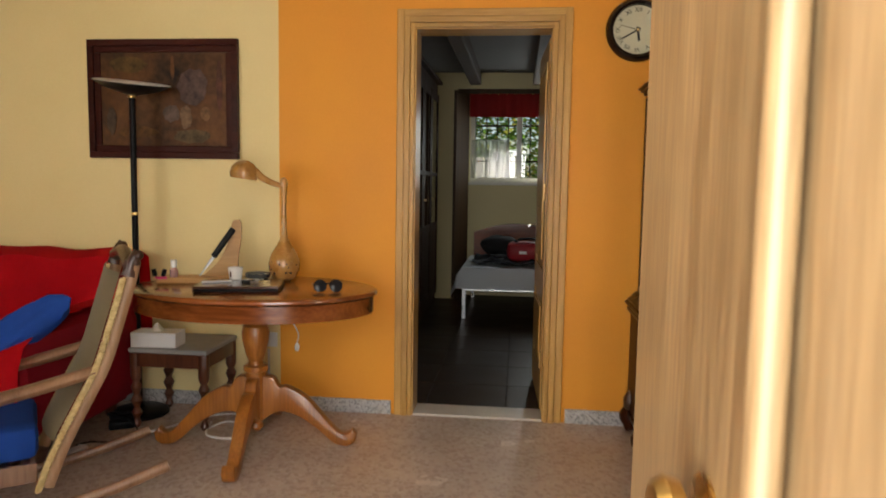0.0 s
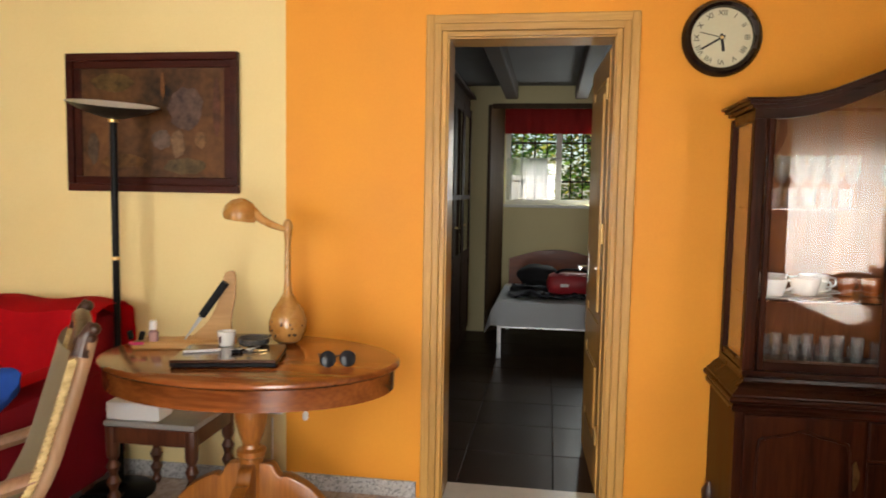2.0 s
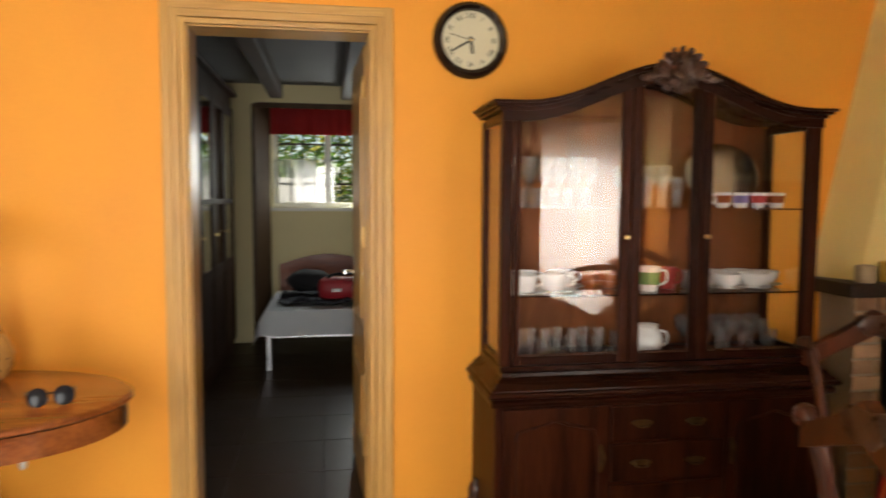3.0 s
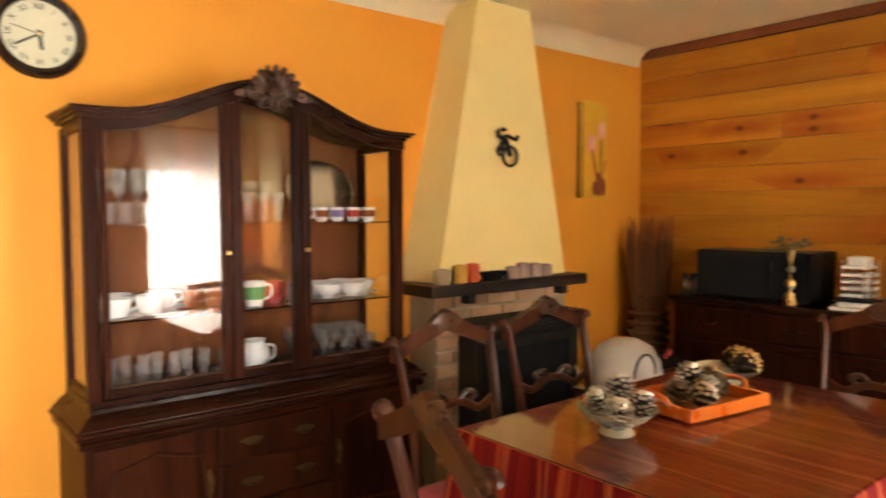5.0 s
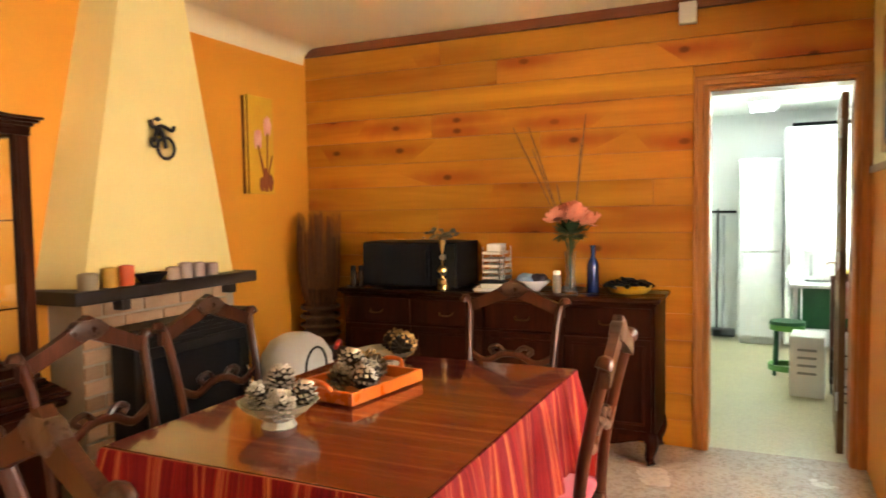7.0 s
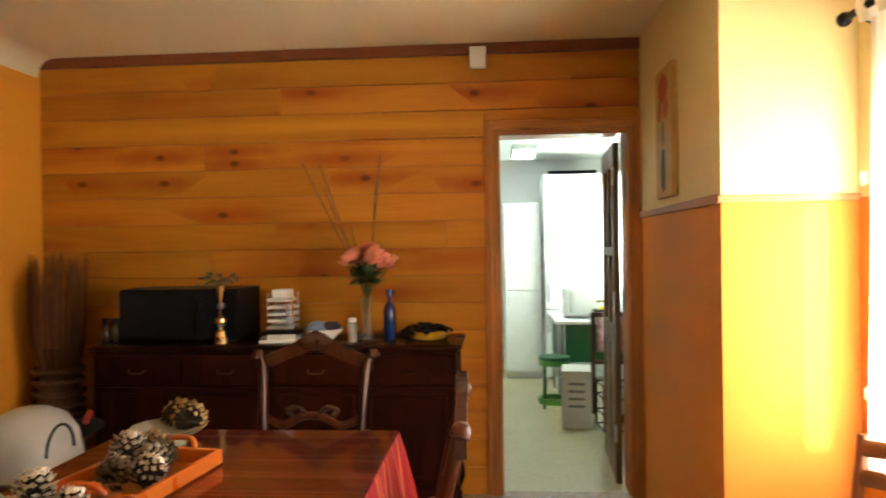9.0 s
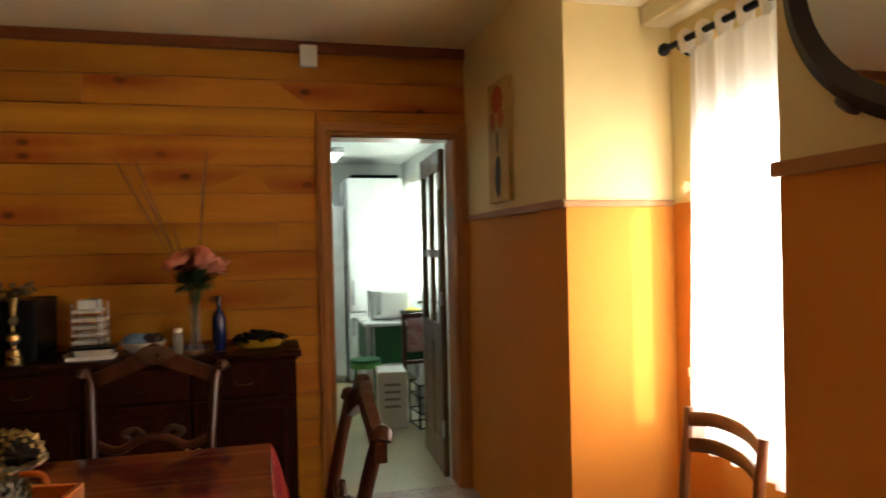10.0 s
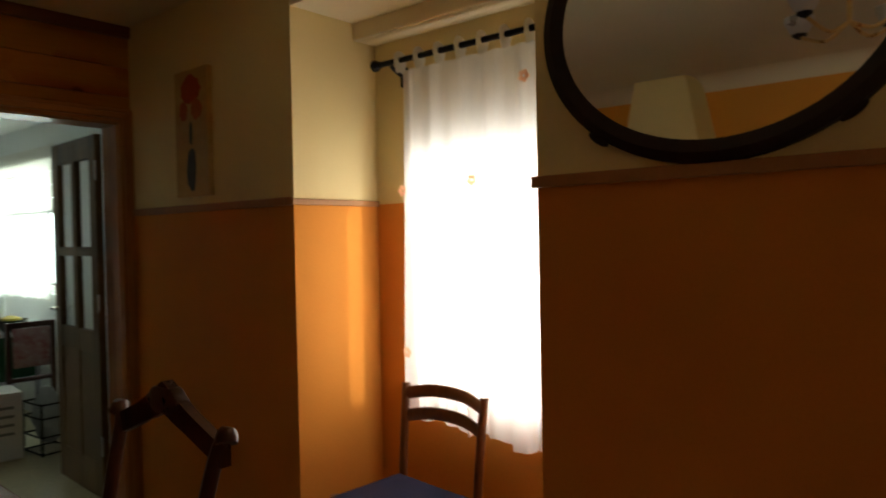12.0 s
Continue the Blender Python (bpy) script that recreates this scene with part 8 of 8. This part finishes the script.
for x in xs:
    row = []
    for y in ys:
        dx_, dy_ = max(BX - x, x - BXR, 0), max(BY - y, 0)
        d = max(dx_, dy_)
        row.append(bm.verts.new((x, y, 0.483 - d * 3.8 + 0.008 * noise.noise(Vector((x * 6, y * 6, 0))))))
    g.append(row)
for a, b in zip(g, g[1:]):
    for k in range(20):
        bm.faces.new((a[k], b[k], b[k + 1], a[k + 1]))
bmesh.ops.solidify(bm, geom=bm.faces[:], thickness=0.006)
tagged(finish("bed_sheet", bm, mat("pale_blue_white_sheet", (0.84, 0.87, 0.9), 0.85, (0.8, 0.83, 0.87), 5, 200, 0.3), smooth=True), "pale white sheet hanging over the bed end", "sheet")
bm = bmesh.new()
bmesh.ops.create_grid(bm, x_segments=20, y_segments=20, size=0.5)
for v in bm.verts:
    v.co = Vector((0.03 + v.co.x * 0.66, 7.15 + v.co.y * 0.7, 0.505 + 0.06 * abs(noise.noise(v.co * 7)) + 0.05 * max(0, noise.noise(v.co * 3))))
bmesh.ops.solidify(bm, geom=bm.faces[:], thickness=0.012)
tagged(finish("blanket", bm, mat("charcoal_blanket", (0.035, 0.038, 0.05), 0.9, (0.022, 0.024, 0.032), 8, 160, 0.5), smooth=True), "crumpled charcoal blanket lying on the bed", "blanket")
bm = bmesh.new()
bmesh.ops.create_icosphere(bm, subdivisions=3, radius=1, matrix=Matrix.Translation((-0.05, 7.3, 0.64)) @ Matrix.Diagonal((0.2, 0.15, 0.1, 1)))
tagged(finish("pillow", soft(bm, 0.03, 9), mat("black_cloth", (0.012, 0.012, 0.014), 0.9), smooth=True), "rumpled black garment heaped on the blanket", "clothing")
bg = empty("red_bag", label="red travel bag standing on the bed", category="bag")
part("body", padded(0.03, 6.82, 0.53, 0.46, 7.05, 0.71, 0.06, 4, 0.016), mat("red_nylon", (0.36, 0.01, 0.02), 0.5, (0.26, 0.008, 0.014), 7, 160, 0.3), bg, smooth=True)
part("badge", box(0.14, 6.80, 0.60, 0.21, 6.81, 0.625, 0.002), PLASTIC_W, bg, "white badge")
part("strap", tube(smooth_line([(0.1, 6.9, 0.7), (0.16, 6.9, 0.735), (0.32, 6.9, 0.735), (0.4, 6.9, 0.7)], 5), 0.012, 8), BLACKP, bg, smooth=True)

# cupboard along the bedroom's west side
cpb = empty("bedroom_cupboard", label="tall dark wooden cupboard with glazed doors along the bedroom wall", category="cupboard")
CX = -0.71
CDW = wood("dark_cupboard_wood", (0.04, 0.016, 0.008), (0.016, 0.007, 0.004), 2, 0.45, 0.0, spec=0.08)
part("carcass", boxes((BX0 + 0.002, 4.7, 0.0, CX - 0.32, 7.45, 2.25), (CX - 0.32, 4.7, 0.0, CX - 0.02, 7.45, 0.1), (CX - 0.32, 4.7, 2.15, CX - 0.02, 7.45, 2.25), (CX - 0.32, 4.7, 0.1, CX - 0.02, 4.73, 2.15), (CX - 0.32, 7.42, 0.1, CX - 0.02, 7.45, 2.15)), CDW, cpb)
part("cornice", box(BX0 + 0.002, 4.66, 2.25, CX + 0.03, 7.49, 2.28, 0.008), CDW, cpb)
for i in range(5):
    y0 = 4.72 + 0.542 * i
    y1 = y0 + 0.53
    d = empty("glazed_door")
    d.parent = cpb
    for a, b in ((y0, y0 + 0.07), (y1 - 0.07, y1)):
        part("door_stile", box(CX - 0.02, a, 0.12, CX, b, 2.14, 0.004), CDW, d)
    for z0, z1 in ((0.12, 0.2), (0.78, 0.86), (1.32, 1.36), (2.06, 2.14)):
        part("door_rail", box(CX - 0.019, y0 + 0.0705, z0, CX - 0.001, y1 - 0.0705, z1, 0.004), CDW, d)
    part("panel", box(CX - 0.015, y0 + 0.07, 0.2, CX - 0.006, y1 - 0.07, 0.78), CDW, d)
    pane("pane", box(CX - 0.012, y0 + 0.07, 0.86, CX - 0.008, y1 - 0.07, 2.06), d)
    part("knob", lathe([(0.008, 0), (0.006, 0.008), (0.012, 0.018), (0.004, 0.022)], 12, Matrix.Translation((CX, y0 + 0.035, 1.1)) @ Matrix.Rotation(radians(90), 4, "Y")), BRASS, d, smooth=True)
# bedroom tiles
rnd = random.Random(12)
tw = 0.45
tile_me = None
for i in range(6):
    for j in range(9):
        x0, y0 = BX0 + 0.02 + i * (tw + 0.004), T + 0.004 + j * (tw + 0.004)
        if x0 + tw > BX1 + 0.1:
            continue
        if tile_me is None:
            b_ = box(0, 0, 0, tw, tw, 0.01, 0.002)
            tile_me = bpy.data.meshes.new("tile")
            b_.to_mesh(tile_me)
            b_.free()
            tile_me.materials.append(DARKTILE)
        o = new("tile", tile_me)
        o.parent, o.location = floor_bed, (x0, y0, -0.0095)

# ---------- kitchen ----------
APPL = mat("white_enamel", (0.8, 0.82, 0.81), 0.28, (0.77, 0.79, 0.78), 4, 60, 0.02, coat=0.3)
GREEN = mat("dark_green_plastic", (0.02, 0.12, 0.045), 0.4, (0.015, 0.09, 0.035), 9, 70)
LIME = mat("lime_green_plastic", (0.12, 0.34, 0.06), 0.4, (0.09, 0.27, 0.05), 9, 70)
fr = empty("fridge", label="tall white fridge freezer against the kitchen wall", category="fridge")
part("cabinet", box(7.56, 0.22, 0.03, KX1 - 0.01, 0.80, 2.08, 0.012), APPL, fr)
part("door", box(7.51, 0.225, 0.05, 7.558, 0.795, 0.72, 0.012), APPL, fr)
part("door", box(7.51, 0.225, 0.73, 7.558, 0.795, 2.075, 0.012), APPL, fr)
for z0, z1 in ((0.5, 0.68), (0.8, 1.05)):
    part("handle", box(7.475, 0.74, z0, 7.509, 0.765, z1, 0.005), STEEL, fr)
for y in (0.3, 0.72):
    part("foot", lathe([(0.02, 0), (0.02, 0.03)], 10, Matrix.Translation((7.65, y, 0))), BLACKP, fr)
ty = empty("baking_tray", 7.85, 0.5, 2.081, 0, "black baking tray lying on top of the fridge", "tray")
part("tray", boxes((-0.25, -0.24, 0, 0.25, 0.24, 0.008), (-0.25, -0.24, 0.008, -0.24, 0.24, 0.035), (0.24, -0.24, 0.008, 0.25, 0.24, 0.035), (-0.24, -0.24, 0.008, 0.24, -0.23, 0.035), (-0.24, 0.23, 0.008, 0.24, 0.24, 0.035)), BLACKP, ty)
lf = empty("kitchen_cabinet", label="white kitchen cabinet beside the fridge", category="cabinet")
part("cabinet", box(7.66, 0.815, 0.06, KX1 - 0.01, 1.2, 1.80, 0.008), APPL, lf)
part("door", box(7.64, 0.82, 0.08, 7.658, 1.195, 0.9, 0.004), APPL, lf)
part("door", box(7.64, 0.82, 0.91, 7.658, 1.195, 1.79, 0.004), APPL, lf)
part("plinth", box(7.7, 0.82, 0, KX1 - 0.02, 1.19, 0.06), APPL, lf)
for z in (0.75, 1.05):
    part("handle", tube([(7.63, 1.16, z), (7.63, 1.16, z + 0.12)], 0.005, 8), STEEL, lf)
for i, (y, m_, h, nm, lab) in enumerate(((1.36, STEEL, 1.25, "mop", "mop with a grey handle leaning on the kitchen wall"), (1.42, mat("dark_handle", (0.05, 0.05, 0.06), 0.4), 1.32, "broom", "broom with a dark handle leaning on the kitchen wall"))):
    e = empty(nm, 8.05, y, 0, 0, lab, nm)
    part("handle", tube([(0, 0, 0.08), (0.12, 0.0, h)], 0.012, 8), m_, e)
    part("head", box(-0.06, -0.12 + 0.05 * i, 0, 0.04, 0.1, 0.08, 0.012), mat("grey_bristle", (0.2, 0.22, 0.23), 0.8), e)
rl = empty("tool_rail", KX1, 1.4, 1.29, 0, "dark wall rail for brooms in the kitchen", "rail")
part("rail", box(-0.03, -0.16, -0.012, -0.001, 0.14, 0.012, 0.003), BLACKP, rl)
kt = empty("kitchen_table", label="kitchen table with a white top and dark green sides", category="table")
part("tabletop", box(6.55, 0.14, 0.68, 7.25, 0.78, 0.71, 0.006), APPL, kt)
part("side_panel", box(6.6, 0.7, 0.35, 7.2, 0.75, 0.679, 0.004), GREEN, kt)
part("side_panel", box(6.58, 0.2, 0.35, 6.62, 0.69, 0.679, 0.004), GREEN, kt)
for x in (6.6, 7.2):
    for y in (0.18, 0.74):
        part("leg", box(x - 0.018, y - 0.018, 0, x + 0.018, y + 0.018, 0.679, 0.003), STEEL, kt)
wm = empty("bread_bin", 6.95, 0.52, 0.7105, 0, "white kitchen appliance on the table", "appliance")
part("body", box(-0.14, -0.2, 0.01, 0.14, 0.16, 0.27, 0.015), APPL, wm)
part("door", box(-0.155, -0.18, 0.03, -0.141, 0.08, 0.25, 0.006), APPL, wm)
part("handle", tube([(-0.17, 0.1, 0.05), (-0.17, 0.1, 0.23)], 0.007, 8), STEEL, wm)
for sy in (-0.15, 0.12):
    part("foot", box(-0.1, sy - 0.015, 0, 0.1, sy + 0.015, 0.01), BLACKP, wm)
yb = empty("salad_bowl", 6.68, 0.33, 0.7105, 0, "yellow bowl with dark contents on the kitchen table", "bowl")
part("bowl", lathe([(0.05, 0), (0.06, 0.005), (0.12, 0.09), (0.115, 0.09), (0.055, 0.012), (0.002, 0.01)], 24), mat("dark_green_bowl", (0.03, 0.04, 0.02), 0.3), yb, smooth=True)
part("fruit", lathe([(0.02, 0.03), (0.08, 0.05), (0.07, 0.1), (0.02, 0.12)], 16), mat("yellow_fruit", (0.6, 0.45, 0.06), 0.5), yb, smooth=True)
gs = empty("step_stool", 6.42, 0.80, 0, 0, "green plastic two-ring stool beside the kitchen table", "stool")
for z, r in ((0.04, 0.14), (0.36, 0.13)):
    part("ring", lathe([(r - 0.03, z), (r, z), (r, z + 0.045), (r - 0.03, z + 0.045)], 26, None, False), LIME, gs, smooth=True)
for k in range(4):
    a = k * math.pi / 2 + 0.7
    part("leg", tube([(0.12 * math.cos(a), 0.12 * math.sin(a), 0), (0.11 * math.cos(a), 0.11 * math.sin(a), 0.4)], 0.014, 8), GREEN, gs)
part("seat", lathe([(0.1, 0.4), (0.135, 0.405), (0.13, 0.43), (0.002, 0.432)], 26), GREEN, gs, smooth=True)
wbx = empty("white_box", 5.86, 0.68, 0, -6, "white carton with printed sides standing on the kitchen floor", "box")
part("carton", box(-0.15, -0.11, 0, 0.15, 0.11, 0.43, 0.006), PLASTIC_W, wbx)
for i in range(4):
    part("print", box(-0.1515, -0.06, 0.16 + 0.055 * i, -0.1502, 0.06, 0.178 + 0.055 * i), mat("grey_print", (0.25, 0.26, 0.26), 0.6), wbx, "unreadable printed bar")
part("dark_panel", box(-0.14, 0.1105, 0.05, 0.14, 0.112, 0.4), mat("grey_green_card", (0.16, 0.2, 0.17), 0.6), wbx)
cr = empty("wire_crate", 5.75, 0.42, 0, 5, "dark wire crate with bags on the kitchen floor", "crate")
for z in (0.01, 0.12, 0.24, 0.33):
    for a, b in (((-0.13, -0.1), (0.13, -0.1)), ((-0.13, 0.1), (0.13, 0.1)), ((-0.13, -0.1), (-0.13, 0.1)), ((0.13, -0.1), (0.13, 0.1))):
        part("wire", tube([(*a, z), (*b, z)], 0.006, 6), IRON, cr)
for sx in (-0.13, 0.13):
    for sy in (-0.1, 0.1):
        part("post", tube([(sx, sy, 0), (sx, sy, 0.34)], 0.008, 6), IRON, cr)
bm = bmesh.new()
bmesh.ops.create_icosphere(bm, subdivisions=3, radius=1, matrix=Matrix.Translation((0, 0, 0.24)) @ Matrix.Diagonal((0.12, 0.085, 0.18, 1)))
part("bag", soft(bm, 0.03, 12), mat("white_bag", (0.5, 0.55, 0.56), 0.4), cr, "crumpled pale plastic bag", smooth=True)
rf = empty("red_apron", 6.2, 0.36, 0, 0, "red and white patterned cloth over a kitchen chair back", "cloth")
part("chair_back", boxes((-0.02, -0.16, 0, 0.02, -0.13, 0.82), (-0.02, 0.13, 0, 0.02, 0.16, 0.82), (-0.015, -0.13, 0.4, 0.015, 0.13, 0.43), (-0.015, -0.13, 0.78, 0.015, 0.13, 0.82), bevel=0.003), TURNED, rf)
part("cloth", padded(-0.03, -0.12, 0.5, -0.016, 0.12, 0.78, 0.004, 4, 0.006), mat("red_print_cloth", (0.35, 0.05, 0.06), 0.8, (0.55, 0.45, 0.42), 16, 60), rf, smooth=True)
# ceiling light, blind
kl = empty("ceiling_light", 7.3, 1.0, 2.30, 0, "white fluorescent ceiling light in the kitchen", "ceiling light")
part("frame", box(-0.35, -0.12, -0.05, 0.35, 0.12, -0.001, 0.006), APPL, kl)
part("diffuser", box(-0.33, -0.1, -0.056, 0.33, 0.1, -0.0505, 0.002), mat("lit_diffuser", (0.8, 0.8, 0.8), 0.4, emit=(0.9, 1.0, 1.0, 5.0)), kl, "glowing diffuser")
rb = empty("kitchen_blind", label="pale fabric blind half down at the kitchen window", category="blind")
for i in range(5):
    part("blind_fold", box(KWX0 - 0.05, KY0 + 0.012 + 0.004 * (i % 2), 1.62 + i * 0.1, KWX1 + 0.05, KY0 + 0.02 + 0.004 * (i % 2), 1.72 + i * 0.1 - 0.003, 0.002), cur_m, rb)
part("batten", box(KWX0 - 0.06, KY0 + 0.01, 1.6, KWX1 + 0.06, KY0 + 0.028, 1.62, 0.003), WINW, rb)
nk = empty("kitchen_net_curtain", label="white net curtain at the kitchen window", category="curtain")
curtain_panel("net", KWX0 - 0.05, KWX1 + 0.05, 0.95, 1.61, KY0 + 0.05, 12, 0.012, "", nk)
part("wire", tube([(KWX0 - 0.06, KY0 + 0.05, 1.615), (KWX1 + 0.06, KY0 + 0.05, 1.615)], 0.003, 6), STEEL, nk)
# glazed kitchen door, open into the kitchen
kd = empty("door_kitchen", label="brown kitchen door with arched glass panes standing open", category="door", kind="structure")
kd.matrix_world = pose(EAST + 0.15, K0 + 0.012, 0, 0, 0, -3)
KDW = wood("brown_kitchen_door", (0.21, 0.125, 0.055), (0.12, 0.065, 0.028), 2, 0.4, 0.05, spec=0.25)
KW = 0.66
for a, b in ((0, 0.09), (KW / 2 - 0.03, KW / 2 + 0.03), (KW - 0.09, KW)):
    part("stile", box(a, 0, 0.015, b, 0.034, 1.94, 0.004), KDW, kd)
for z0, z1 in ((0.015, 0.2), (0.78, 0.9), (1.3, 1.35), (1.82, 1.94)):
    for a, b in ((0.0905, KW / 2 - 0.0305), (KW / 2 + 0.0305, KW - 0.0905)):
        part("rail", box(a, 0.001, z0, b, 0.033, z1, 0.003), KDW, kd)
for a, b in ((0.09, KW / 2 - 0.03), (KW / 2 + 0.03, KW - 0.09)):
    part("panel", box(a, 0.008, 0.2, b, 0.026, 0.78), KDW, kd)
    for z0, z1 in ((0.9, 1.3), (1.35, 1.82)):
        pane("pane", box(a, 0.015, z0, b, 0.019, z1), kd)
part("handle", tube(smooth_line([(KW - 0.05, 0.034, 1.0), (KW - 0.05, 0.075, 1.0), (KW - 0.15, 0.08, 1.0)], 5), 0.008, 8), CHROME, kd, "steel lever handle", smooth=True)
for z in (0.25, 1.0, 1.7):
    part("hinge", tube([(-0.004, 0.036, z), (-0.004, 0.036, z + 0.1)], 0.006, 8), STEEL, kd)
